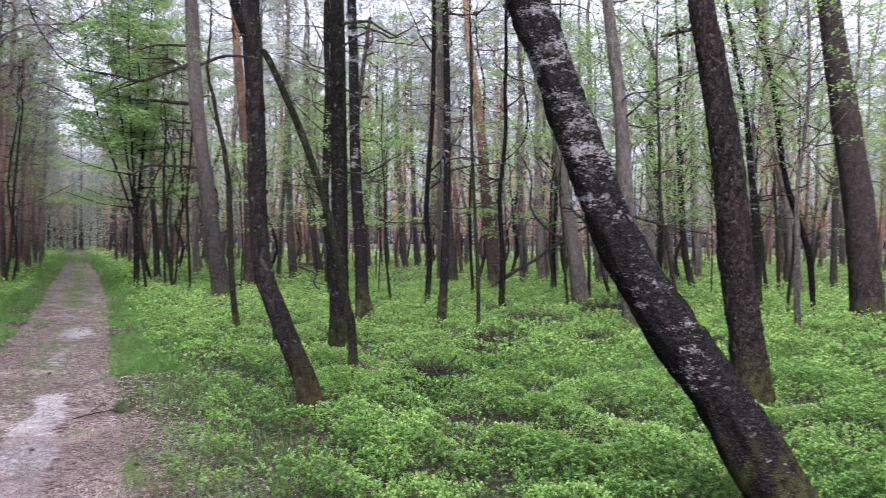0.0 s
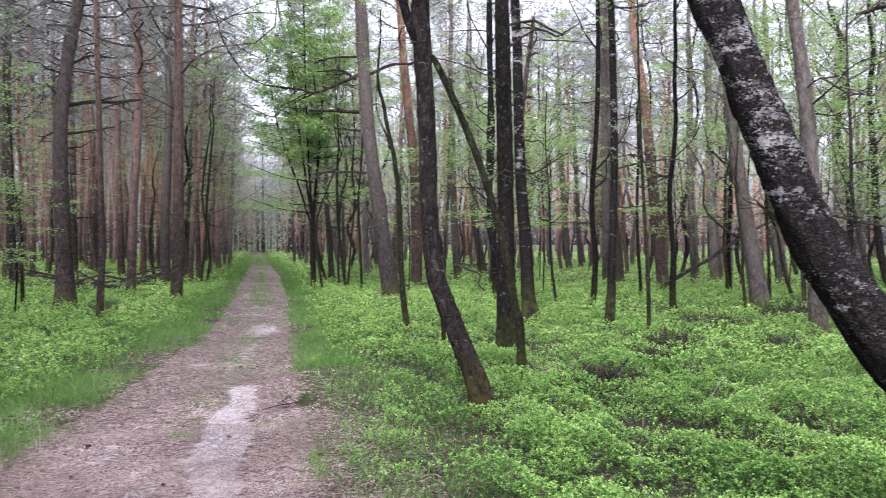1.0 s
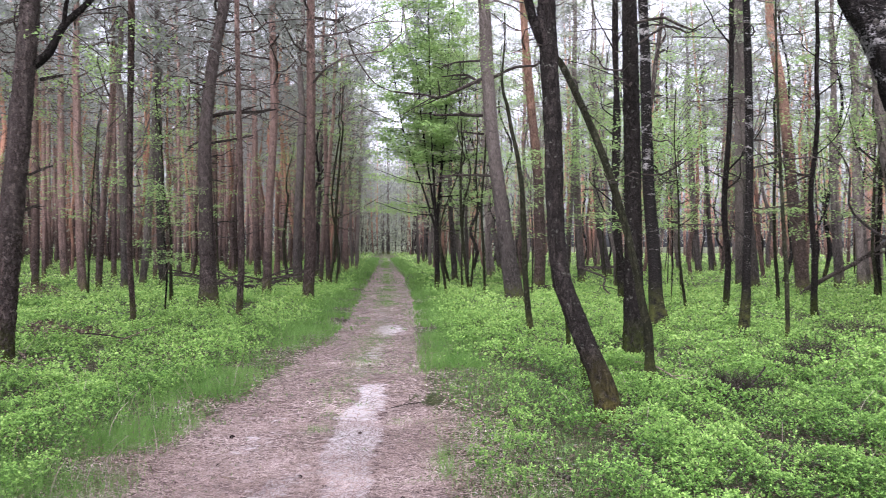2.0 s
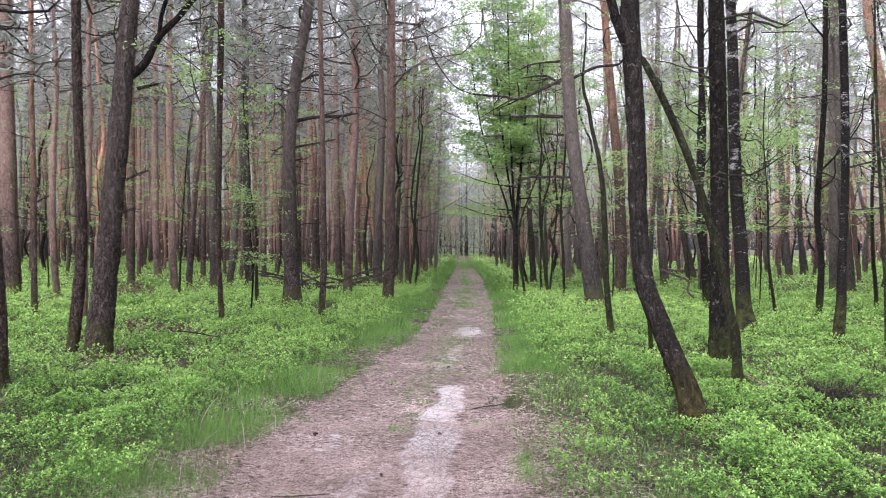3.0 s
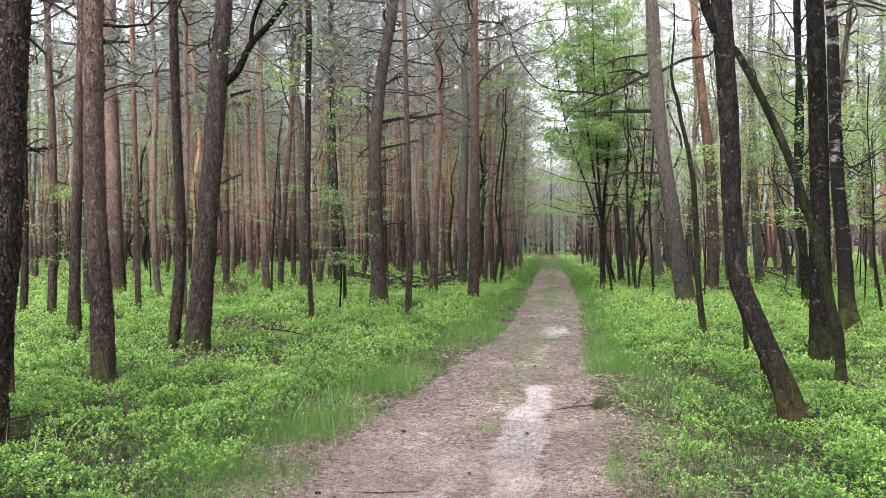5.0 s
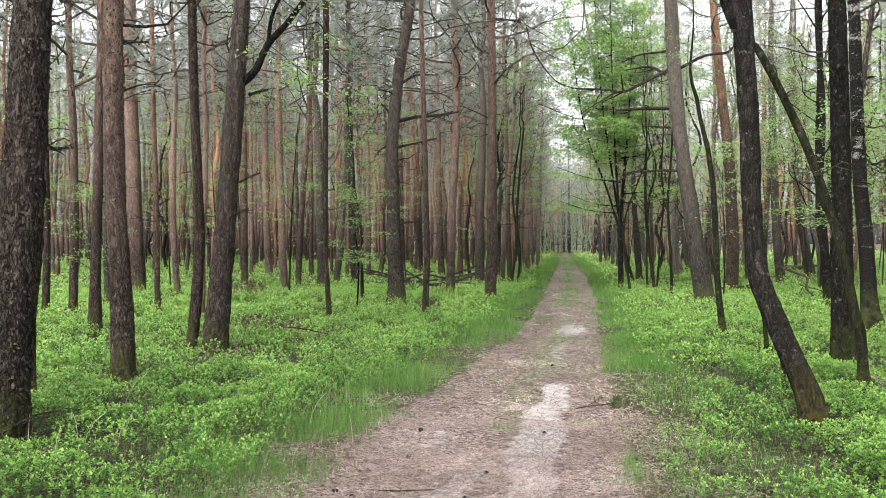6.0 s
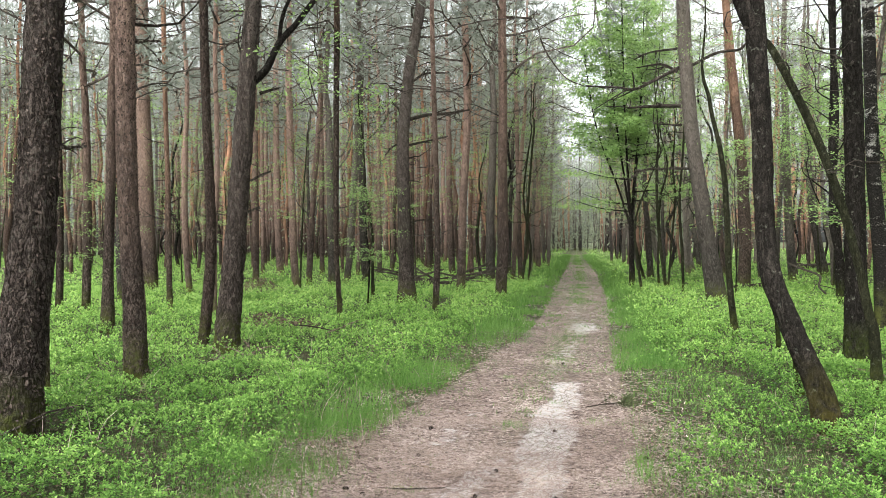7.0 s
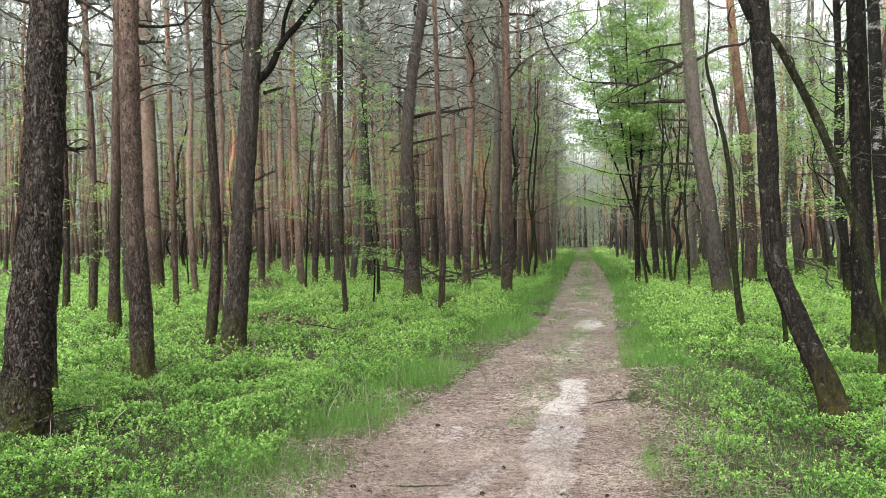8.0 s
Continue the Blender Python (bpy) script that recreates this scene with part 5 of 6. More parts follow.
grey_tree(30.95, 35.77, [(-0.00, 0.00, 0.12, 0.337), (-0.03, 0.02, 2.75, 0.270), (-0.11, 0.09, 6.13, 0.253), (-0.11, 0.10, 11.18, 0.202)])
dark_tree(24.50, 27.80, [(0.00, 0.00, 0.12, 0.158), (0.11, -0.10, 2.49, 0.132), (-0.35, 0.31, 6.72, 0.119), (0.01, -0.01, 8.81, 0.118), (-0.49, 0.44, 11.48, 0.093)])
grey_tree(57.43, 42.95, [(0.00, 0.00, 0.12, 0.235), (-0.08, 0.11, 4.35, 0.212), (-0.61, 0.81, 12.87, 0.189)])
oakling_tree(54.08, 43.15, [(0.00, 0.00, 0.12, 0.207), (0.36, -0.45, 3.34, 0.183), (0.91, -1.14, 7.45, 0.159)])
grey_tree(18.65, 30.07, [(0.00, 0.00, 0.12, 0.143), (-0.11, 0.07, 2.41, 0.130), (-0.25, 0.16, 7.61, 0.117)])
grey_tree(18.98, 28.83, [(-0.00, -0.00, 0.12, 0.164), (-0.21, 0.14, 2.39, 0.152), (-0.43, 0.29, 7.45, 0.127)])
dark_tree(14.31, 21.22, [(0.00, 0.00, 0.12, 0.066), (-0.02, 0.01, 1.62, 0.066), (-0.01, 0.01, 4.05, 0.056)])
grey_tree(17.71, 42.03, [(0.00, 0.00, 0.12, 0.202), (-0.21, 0.09, 2.58, 0.185), (-0.65, 0.28, 9.29, 0.151)])
grey_tree(18.42, 41.97, [(0.00, 0.00, 0.12, 0.152), (-0.12, 0.05, 2.59, 0.135), (-0.39, 0.17, 7.66, 0.118)])
grey_tree(17.84, 45.30, [(-0.00, -0.00, 0.12, 0.180), (-0.16, 0.06, 2.63, 0.161), (-0.35, 0.14, 8.01, 0.143)])
leafy_tree(26.35, 20.05, [(0.00, 0.00, 0.12, 0.131), (0.02, -0.02, 2.41, 0.109), (0.04, -0.05, 5.67, 0.087)])
leafy_tree(35.50, 25.75, [(0.00, 0.00, 0.12, 0.171), (-0.06, 0.09, 2.69, 0.143), (0.09, -0.13, 6.95, 0.114)])
leafy_tree(21.28, 23.33, [(0.00, 0.00, 0.12, 0.112), (-0.09, 0.08, 2.36, 0.090), (-0.21, 0.19, 5.72, 0.067)])
leafy_tree(35.23, 33.39, [(0.00, 0.00, 0.12, 0.168), (-0.11, 0.12, 2.80, 0.134), (-0.29, 0.30, 7.84, 0.101)])
trailside_pine_tree(-2.26, 30.39, [(0.00, 0.00, 0.12, 0.101), (-0.07, -0.00, 2.37, 0.090), (-0.16, -0.01, 6.87, 0.079)])
leafy_tree(-3.1, 34.6, [(0.00, 0.00, 0.12, 0.095), (0.08, 0.01, 2.5, 0.085), (0.2, 0.02, 5.6, 0.07)])
leafy_tree(2.9, 43.0, [(0.00, 0.00, 0.12, 0.10), (-0.1, 0.01, 2.6, 0.088), (-0.24, 0.02, 5.9, 0.07)])
leafy_tree(2.5, 57.0, [(0.00, 0.00, 0.12, 0.11), (-0.1, 0.01, 2.8, 0.09), (-0.2, 0.02, 6.5, 0.07)])
leafy_tree(-2.33, 38.22, [(0.00, 0.00, 0.12, 0.099), (0.11, 0.01, 2.58, 0.085), (0.28, 0.02, 5.97, 0.071)])
leafy_tree(-2.12, 50.15, [(0.00, 0.00, 0.12, 0.111), (-0.15, -0.01, 2.90, 0.093), (-0.22, -0.01, 7.35, 0.074)])
trailside_pine_tree(-2.22, 44.39, [(0.00, 0.00, 0.12, 0.164), (-0.13, -0.01, 3.40, 0.148), (-0.26, -0.01, 9.31, 0.131)])
trailside_pine_tree(-2.35, 65.38, [(0.00, 0.00, 0.12, 0.169), (-0.10, -0.00, 4.27, 0.145), (-0.39, -0.01, 12.96, 0.145)])
leafy_tree(7.50, 31.30, [(0.00, 0.00, 0.12, 0.090), (0.10, -0.02, 2.37, 0.079), (0.24, -0.06, 4.61, 0.067)])
leafy_tree(-14.00, 38.88, [(0.00, -0.00, 0.12, 0.105), (-0.08, -0.03, 2.38, 0.090), (-0.13, -0.05, 6.88, 0.090)])
leafy_tree(-24.59, 33.62, [(0.00, 0.00, 0.12, 0.111), (-0.01, -0.01, 2.33, 0.097), (0.17, 0.13, 5.66, 0.083)])
grey_tree(19.35, 25.12, [(0.00, -0.00, 0.12, 0.149), (-0.19, 0.15, 1.65, 0.138), (-0.38, 0.30, 2.80, 0.127)])


# ---- the rest of the wood, further off ----
TAKEN = [(o.location.x, o.location.y) for o in scene.objects if o.parent is None and o.type == "EMPTY"]


def shared_trunks(mat, count, tall, seed, r0):
    rng = np.random.default_rng(seed)
    out = []
    for k in range(count):
        lean = rng.normal(size=2) * 0.22
        bow = rng.normal(size=2) * 0.25
        crook = 0.20 if mat in (GREY_BARK, DARK_BARK, BIRCH_BARK) else 0.10
        pts = [(0, 0, -0.3, r0 * 1.1), (0, 0, 0.1, r0)]
        for j, u in enumerate((0.1, 0.2, 0.3, 0.42, 0.55, 0.7, 0.85, 1.0)):
            side = lean * 2.4 * u + bow * math.sin(math.pi * u) + rng.normal(size=2) * crook
            pts.append((side[0], side[1], tall * u, max(r0 * (1 - 0.62 * u), 0.02) if u < 1 else 0.02))
        bits = [tube(pts, 7, 24, 0.08, 6.0, 0.25, seed=k)]
        for j in range(15):
            bits.append(snag(rng, pts, rng.uniform(2.0, tall * 0.7), rng.uniform(0, 6.28), rng.uniform(0.5, 2.0), 0.009, 0.05, 4, 3))
        if mat in (GREY_BARK, DARK_BARK, BIRCH_BARK):
            bits += [rising_limb(rng, pts, rng.uniform(1.8, tall * 0.5), rng.uniform(0, 6.28), rng.uniform(1.5, 3.5), 0.035) for j in range(4)]
        v, f = joined(bits)
        out.append((mesh_of("trunk", v, f, [mat]), along(pts, tall * 0.54)))
    return out


def wood_behind():
    rng = np.random.default_rng(31)
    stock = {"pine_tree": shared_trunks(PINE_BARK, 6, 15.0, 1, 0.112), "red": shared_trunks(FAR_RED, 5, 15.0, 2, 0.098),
             "grey": shared_trunks(GREY_BARK, 5, 14.5, 3, 0.12), "birch_tree": shared_trunks(BIRCH_BARK, 3, 13.0, 4, 0.10), "dark": shared_trunks(DARK_BARK, 4, 11.0, 5, 0.09)}
    looks = {"pine_tree": ("pine_tree", "bare-stemmed Scots pine in the depth of the wood", "pine tree", PINE_CROWNS),
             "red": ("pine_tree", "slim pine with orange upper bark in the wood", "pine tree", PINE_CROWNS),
             "grey": ("forest_tree", "slim grey-barked tree in the depth of the wood", "tree", BIRCH_CROWNS),
             "birch_tree": ("birch_tree", "slim birch in the depth of the wood", "birch tree", BIRCH_CROWNS),
             "dark": ("forest_tree", "thin dark tree in the depth of the wood", "tree", BIRCH_CROWNS)}
    spots = list(TAKEN)
    made = tries = 0
    while made < FILL_TREES and tries < 20000:
        tries += 1
        az, d = radians(rng.uniform(-62, 46)), 33 + 42 * rng.uniform() ** 1.15
        x, y = d * math.sin(-az), d * math.cos(az)
        if made < 46:
            # a closer row on both sides of the trail
            x, y = rng.choice([-1, 1]) * rng.uniform(2.5, 4.2), rng.uniform(31, 120)
            x *= 1 + 0.004 * y
            y = max(y, 46 + 0.4 * (y - 31)) if x > 0 else y
        if made >= FILL_TREES - UNSEEN_REAR_TREES:
            # unseen trees added around and behind the start of the walk, to block light
            az, d = radians(rng.uniform(70, 285)), rng.uniform(6, 26)
            x, y = -d * math.sin(az), d * math.cos(az)
        if abs(x) < 2.4 + 0.012 * y or any((x - a) ** 2 + (y - b) ** 2 < 1.5 ** 2 for a, b in spots):
            continue
        spots.append((x, y))
        left = x < 0
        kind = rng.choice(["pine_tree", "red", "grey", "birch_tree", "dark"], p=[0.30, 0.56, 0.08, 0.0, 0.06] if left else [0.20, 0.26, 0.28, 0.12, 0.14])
        name, label, category, crowns = looks[kind]
        crowns = crown_set(crowns, math.hypot(x, y) if y > 0 else 99)
        me, top = stock[kind][int(rng.integers(len(stock[kind])))]
        tree = tagged(new(name), label, category, "trees deep in the wood")
        s = rng.uniform(0.75, 1.2)
        tree.matrix_basis = Matrix.Translation((x, y, float(ground_height(x, y)[0]))) @ pose(0, 0, 0, rng.uniform(-2, 2), rng.uniform(-2, 2), rng.uniform(0, 360)) @ Matrix.Diagonal((s, s, rng.uniform(0.9, 1.1), 1))
        part("trunk", me, tree)
        low = rng.uniform(-1.8, 1.0) if kind in ("grey", "birch_tree", "dark") else rng.uniform(-1.6, 0.8)
        part("crown", crowns[int(rng.integers(len(crowns)))], tree, m=Matrix.Translation((top[0], top[1], top[2] + low)) @ pose(0, 0, 0, 0, 0, rng.uniform(0, 360)))
        if made < 46:
            near = BIRCH_CROWNS if y < 60 else BIRCH_LIGHT
            part("low_crown", near[int(rng.integers(len(near)))], tree, m=Matrix.Translation((top[0] * 0.4, top[1] * 0.4, rng.uniform(2.2, 4.0))) @ pose(0, 0, 0, 0, 0, rng.uniform(0, 360)) @ Matrix.Scale(0.8, 4))
        made += 1
    # young undergrowth between the trunks
    stem = mesh_of("stem", *tube([(0, 0, -0.2, 0.03), (0.05, 0.02, 1.2, 0.024), (-0.04, 0.05, 3.0, 0.016), (0, 0, 4.6, 0.005)], 6, 14, 0.1), [GREEN_BARK])
    made = 0
    while made < FILL_SAPLINGS:
        az, d = radians(rng.uniform(-60, 45)), 20 + 45 * rng.uniform()
        x, y = d * math.sin(-az), d * math.cos(az)
        if abs(x) < 2.2 or (x < 0 and rng.uniform() < 0.86) or any((x - a) ** 2 + (y - b) ** 2 < 0.8 for a, b in spots):
            continue
        spots.append((x, y))
        tree = tagged(new("sapling"), "young broadleaved sapling with fresh green leaves", "sapling", "saplings")
        s = rng.uniform(0.8, 1.5)
        tree.matrix_basis = Matrix.Translation((x, y, float(ground_height(x, y)[0]))) @ pose(0, 0, 0, rng.uniform(-6, 6), rng.uniform(-6, 6), rng.uniform(0, 360)) @ Matrix.Scale(s, 4)
        part("stem", stem, tree)
        part("crown", YOUNG_CROWNS[int(rng.integers(5))], tree, m=Matrix.Translation((0, 0, 1.7)))
        made += 1


FILL_TREES, FILL_SAPLINGS, UNSEEN_REAR_TREES = 330, 90, 34
wood_behind()


def woods(name, seed, count, ring, spread, cloud, leaf, under=0.2, mat=None):
    """A closed stretch of wood that nobody could count: trunks, leaves and needles, one object each."""
    rng = np.random.default_rng(seed)
    trunks, at, tufts = [], [], []
    for k in range(count):
        az, d = radians(rng.uniform(*spread)), math.sqrt(rng.uniform(ring[0] ** 2, ring[1] ** 2))
        x, y = -d * math.sin(az), d * math.cos(az)
        if abs(x) < 2.6 + 0.008 * abs(y) and d < 128:
            continue
        z = float(ground_height(x, y)[0])
        h, r = rng.uniform(14, 22), rng.uniform(0.09, 0.17)
        l = rng.normal(size=2) * 0.5
        trunks.append(tube([(x, y, z - 0.3, r), (x + l[0] * 0.6, y + l[1] * 0.6, z + h * 0.5, r * 0.75), (x + l[0], y + l[1], z + h, 0.03)], 5, 5))
        pale = rng.uniform() < (0.3 if x > 0 else 0.12)
        c = np.array([x + l[0], y + l[1], z + h * 0.64])
        (at if pale else tufts).append(c + rng.normal(size=(cloud, 3)) * (1.7, 1.7, 3.4))
        at.append(rng.normal(size=(int(cloud * under), 3)) * (1.4, 1.4, 1.0 + 2 * under) + (x + rng.normal(), y + rng.normal(), z + 3.6))
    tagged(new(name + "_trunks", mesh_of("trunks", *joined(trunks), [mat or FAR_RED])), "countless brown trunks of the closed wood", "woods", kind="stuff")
    v, f = leaves(rng, np.vstack(at), leaf, 0.65, 0.3)
    tagged(new(name + "_leaves", mesh_of("leaves", v, f, [PALE], smooth=False)), "pale green spring foliage of the closed wood", "foliage", kind="stuff")
    p = np.vstack(tufts)
    v, f = sprays(rng, p, rng.normal(size=p.shape), np.full(len(p), leaf * 2.0), 4, 0.10)
    tagged(new(name + "_needles", mesh_of("needles", v, f, [NEEDLES], smooth=False)), "grey-green pine needles of the closed wood", "foliage", kind="stuff")


woods("far_wood", 8, 640, (72, 150), (-66, 52), 75, 0.23, 0.25)
woods("deep_wood", 11, 420, (58, 112), (6, 52), 45, 0.24, 0.5, PINE_BARK)
woods("end_wood", 9, 260, (110, 170), (-7, 7), 120, 0.30, 2.6, GREY_BARK)
# Unseen wood behind the start, added to keep light from coming in sideways.
woods("rear_wood", 10, 300, (26, 70), (62, 290), 80, 0.40)


# ---- undergrowth ----
def scatter(rng, per_metre, near, far, spread=(-60, 50)):
    """Even random places in a ring sector round the start of the trail."""
    area = (radians(spread[1]) - radians(spread[0])) / 2 * (far ** 2 - near ** 2)
    n = int(area * per_metre)
    d = np.sqrt(rng.uniform(near ** 2, far ** 2, n))
    a = np.radians(rng.uniform(spread[0], spread[1], n))
    x, y = -d * np.sin(a), d * np.cos(a)
    return x, y


def around(rng, per_metre):
    """Even random places close round the start and behind it."""
    n = int(per_metre * 285)
    d, a = np.sqrt(rng.uniform(0, 121, n)), np.radians(rng.uniform(46, 304, n))
    m = int(per_metre * 7)
    d, a = np.concatenate([d, np.sqrt(rng.uniform(0, 4.84, m))]), np.concatenate([a, np.radians(rng.uniform(-56, 46, m))])
    return -d * np.sin(a), d * np.cos(a)


# small brown openings among the shrubs
OPENINGS = ((-10.1, 22.9, 1.2), (-5.75, 13.1, 0.75), (-4.9, 12.7, 0.5), (-4.4, 9.05, 0.4), (0.95, 7.5, 0.42), (1.0, 5.1, 0.4), (7.8, 12.1, 0.6), (5.6, 9.7, 0.5), (3.35, 7.35, 0.45), (10.6, 13.5, 0.7), (3.7, 10.0, 0.4))


def shrub_cover(x, y):
    """How thick the bilberry grows: none on the trail, thin on its verges."""
    off = (np.abs(x - trail_middle(y)) - trail_half(y))
    edge = 0.38 + 0.9 * (wave2(x, y, 2.2, 41) - 0.5)
    edge = np.where(x > trail_middle(y), edge * 0.6, edge)
    edge = np.where((x > trail_middle(y)) & (y < 9.5), 0.12, edge)
    rim = np.clip((off - edge) / 0.7, 0, 1)
    rim = np.where((x > trail_middle(y)) & (y < 9.5) & (off < 1.3), np.clip(off * 2, 0, 1) * np.clip((wave2(x, y, 0.7, 45, 2) - 0.45) * 6, 0.05, 1), rim)
    holes = np.clip((wave2(x, y, 1.6, 43, 3) - 0.32) / 0.12, 0, 1)
    for hx, hy, hr in OPENINGS:
        rim = rim * (1 - 0.9 * np.exp(-(((x - hx) / hr) ** 2 + ((y - hy) / (hr * 1.3)) ** 2)))
    return rim * (0.6 + 0.4 * holes)


def bilberry():
    rng = np.random.default_rng(12)
    vs, fs, ys, at = [], [], [], 0
    for near, far, dens, size, count in ((2.2, 5.5, 2000, 0.022, 6), (5.5, 9.5, 1150, 0.026, 5), (9.5, 16, 380, 0.042, 4), (16, 28, 130, 0.062, 3), (28, 62, 30, 0.10, 2), (62, 150, 3.4, 0.20, 2), (0, -1, 110, 0.070, 4)):
        x, y = around(rng, dens) if far < 0 else scatter(rng, dens, near, far)
        hum = 0.5 * wave2(x, y, 0.9, 51, 2) + 0.5 * wave2(x, y, 2.2, 53, 2)
        bush = wave2(x, y, 0.42, 55, 2)
        keep = rng.uniform(size=len(x)) < shrub_cover(x, y) * np.clip((bush - 0.30) * 5.0, 0.10, 1)
        x, y, hum, bush = x[keep], y[keep], hum[keep], bush[keep]
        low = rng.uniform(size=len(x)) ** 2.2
        top = (0.05 + 0.20 * np.clip(hum - 0.3, 0, 1) + 0.50 * np.clip(bush - 0.3, 0, 1)) * (1 - 0.75 * low)
        for fx, fy in ((1.85, 6.45), (-4.3, 5.0), (-4.8, 7.5), (-4.85, 9.8), (3.1, 9.6), (-5.3, 9.95), (2.7, 7.75), (3.35, 2.6), (5.7, 5.1)):
            top = top * (1 - 0.55 * np.exp(-((x - fx) ** 2 + (y - fy) ** 2) / 0.10))
        z = ground_height(x, y) + np.maximum(top, 0.03)
        v, f, young = shoots(rng, np.stack([x, y, z], 1), size, count)
        vs.append(v)
        fs.append(f + at)
        # Painted into the tone: shade on low leaves, paler light on farther rings.
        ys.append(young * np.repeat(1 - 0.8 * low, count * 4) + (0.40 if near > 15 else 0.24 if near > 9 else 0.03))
        at += len(v)
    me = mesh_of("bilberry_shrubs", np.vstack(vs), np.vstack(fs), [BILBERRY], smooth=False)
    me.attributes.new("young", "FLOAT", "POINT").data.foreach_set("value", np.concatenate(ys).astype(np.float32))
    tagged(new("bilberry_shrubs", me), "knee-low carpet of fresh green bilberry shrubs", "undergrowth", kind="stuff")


def grass():
    rng = np.random.default_rng(14)
    vs, fs, at = [], [], 0
    for near, far, dens, ln, w in ((2.2, 7, 9000, 0.11, 0.0020), (7, 14, 4200, 0.12, 0.0034), (14, 30, 1300, 0.12, 0.010), (30, 90, 200, 0.16, 0.022)):
        x, y = scatter(rng, dens, near, far)
        off = np.abs(x - trail_middle(y)) - trail_half(y)
        verge = np.where(x < trail_middle(y), 0.8 * np.exp(-((off - 0.55) / 0.6) ** 2), np.exp(-((off - 0.5) / 0.5) ** 2)) * np.clip(wave2(x, y, 0.9, 61, 3) * 3.2 - 1.1, 0.06, 1)
        middle = (0.34 + 0.4 * np.clip((y - 20) / 40, 0, 1)) * np.exp(-((x - trail_middle(y)) / 0.28) ** 2) * np.clip((y - 6) / 10, 0, 1) * np.clip(wave2(x, y, 1.3, 68, 2) * 4 - 1.5, 0, 1)
        patch = np.clip((wave2(x, y, 2.3, 63, 2) - 0.62) * 4, 0, 0.5) * (off > 0.4)
        keep = rng.uniform(size=len(x)) < np.clip(np.where((x > trail_middle(y)) & (y < 9.5), 0.16, 0.9) * verge + middle + patch + 0.30 * np.clip((wave2(x, y, 0.3, 67, 2) - 0.64) * 9, 0, 1) * (off < 0), 0, 1)
        x, y = x[keep], y[keep]
        n = len(x)
        h = ln * rng.uniform(0.5, 1.35, n) * (0.5 + wave2(x, y, 0.5, 65)) * np.where(np.abs(x - trail_middle(y)) < trail_half(y) * 0.9, 0.35, 1.0)
        a, b = rng.uniform(0, 6.28, n), rng.uniform(0, 6.28, n)
        base = np.stack([x, y, ground_height(x, y) - 0.01], 1)
        s = np.stack([np.cos(a), np.sin(a), np.zeros(n)], 1) * w
        lean = np.stack([np.cos(b), np.sin(b), np.zeros(n)], 1) * (h * rng.uniform(0.1, 0.7, n))[:, None]
        up = np.stack([np.zeros(n), np.zeros(n), h], 1)
        v = np.stack([base - s, base + s, base + lean + up], 1).reshape(-1, 3)
        vs.append(v)
        fs.append(np.arange(n * 3).reshape(-1, 3) + at)
        at += len(v)
    tagged(new("grass", mesh_of("grass", np.vstack(vs), np.vstack(fs), [GRASS], smooth=False)), "soft green grass along the trail verges", "grass", kind="stuff")


def litter():
    """Dry needles and bits of straw on the trail."""
    rng = np.random.default_rng(16)
    vs, n0 = [], 0
    for near, far, dens, ln, w in ((2.5, 7, 6400, 0.048, 0.0019), (7, 16, 900, 0.085, 0.0042), (16, 32, 150, 0.16, 0.010)):
        x, y = scatter(rng, dens, near, far, (-30, 40))
        off = np.abs(x - trail_middle(y)) / trail_half(y)
        keep = rng.uniform(size=len(x)) < np.clip(1.75 - off, 0, 1) * np.clip(wave2(x, y, 0.8, 71) * 1.8 - 0.2, 0.1, 1)
        x, y = x[keep], y[keep]
        n = len(x)
        a = rng.uniform(0, 3.14, n)
        near_z = np.clip(1 - np.hypot(x, y) / 40, 0, 1)
        z = ground_height(x, y) + near_z * (0.05 * (wave2(x, y, 0.7, 11) - 0.5) + 0.02 * (wave2(x, y, 0.2, 12) - 0.5)) + 0.004 + 0.006 * rng.uniform(size=n)
        c = np.stack([x, y, z], 1)
        L = ln * rng.uniform(0.5, 1.3, n)
        d = np.stack([np.cos(a) * L, np.sin(a) * L, rng.normal(size=n) * 0.006], 1) / 2
        s = np.stack([-np.sin(a), np.cos(a), np.zeros(n)], 1) * w
        vs.append(np.stack([c - d - s, c - d + s, c + d + s, c + d - s], 1).reshape(-1, 3))
    v = np.vstack(vs)
    tagged(new("needle_litter", mesh_of("needle_litter", v, np.arange(len(v)).reshape(-1, 4), [STRAW], smooth=False)), "dry pinkish-brown pine needles strewn on the trail", "needle litter", kind="stuff")


def floor_litter():
    """Dead leaves and bits of bark between the shrubs."""
    rng = np.random.default_rng(21)
    vs, fs, at = [], [], 0
    for near, far, dens, size in ((2.2, 7, 420, 0.035), (7, 13, 150, 0.05)):
        x, y = scatter(rng, dens, near, far)
        off = np.abs(x - trail_middle(y)) - trail_half(y)
        keep = (off > -0.15) & (rng.uniform(size=len(x)) < 0.85)
        x, y = x[keep], y[keep]
        z = ground_height(x, y) + 0.012 + 0.03 * rng.uniform(size=len(x))
        v, f = leaves(rng, np.stack([x, y, z], 1), size, 0.45, 0.75)
        vs.append(v)
        fs.append(f + at)
        at += len(v)
    tagged(new("leaf_litter", mesh_of("leaf_litter", np.vstack(vs), np.vstack(fs), [BRACKEN], smooth=False)), "brown dead leaves between the shrubs", "leaf litter", kind="stuff")


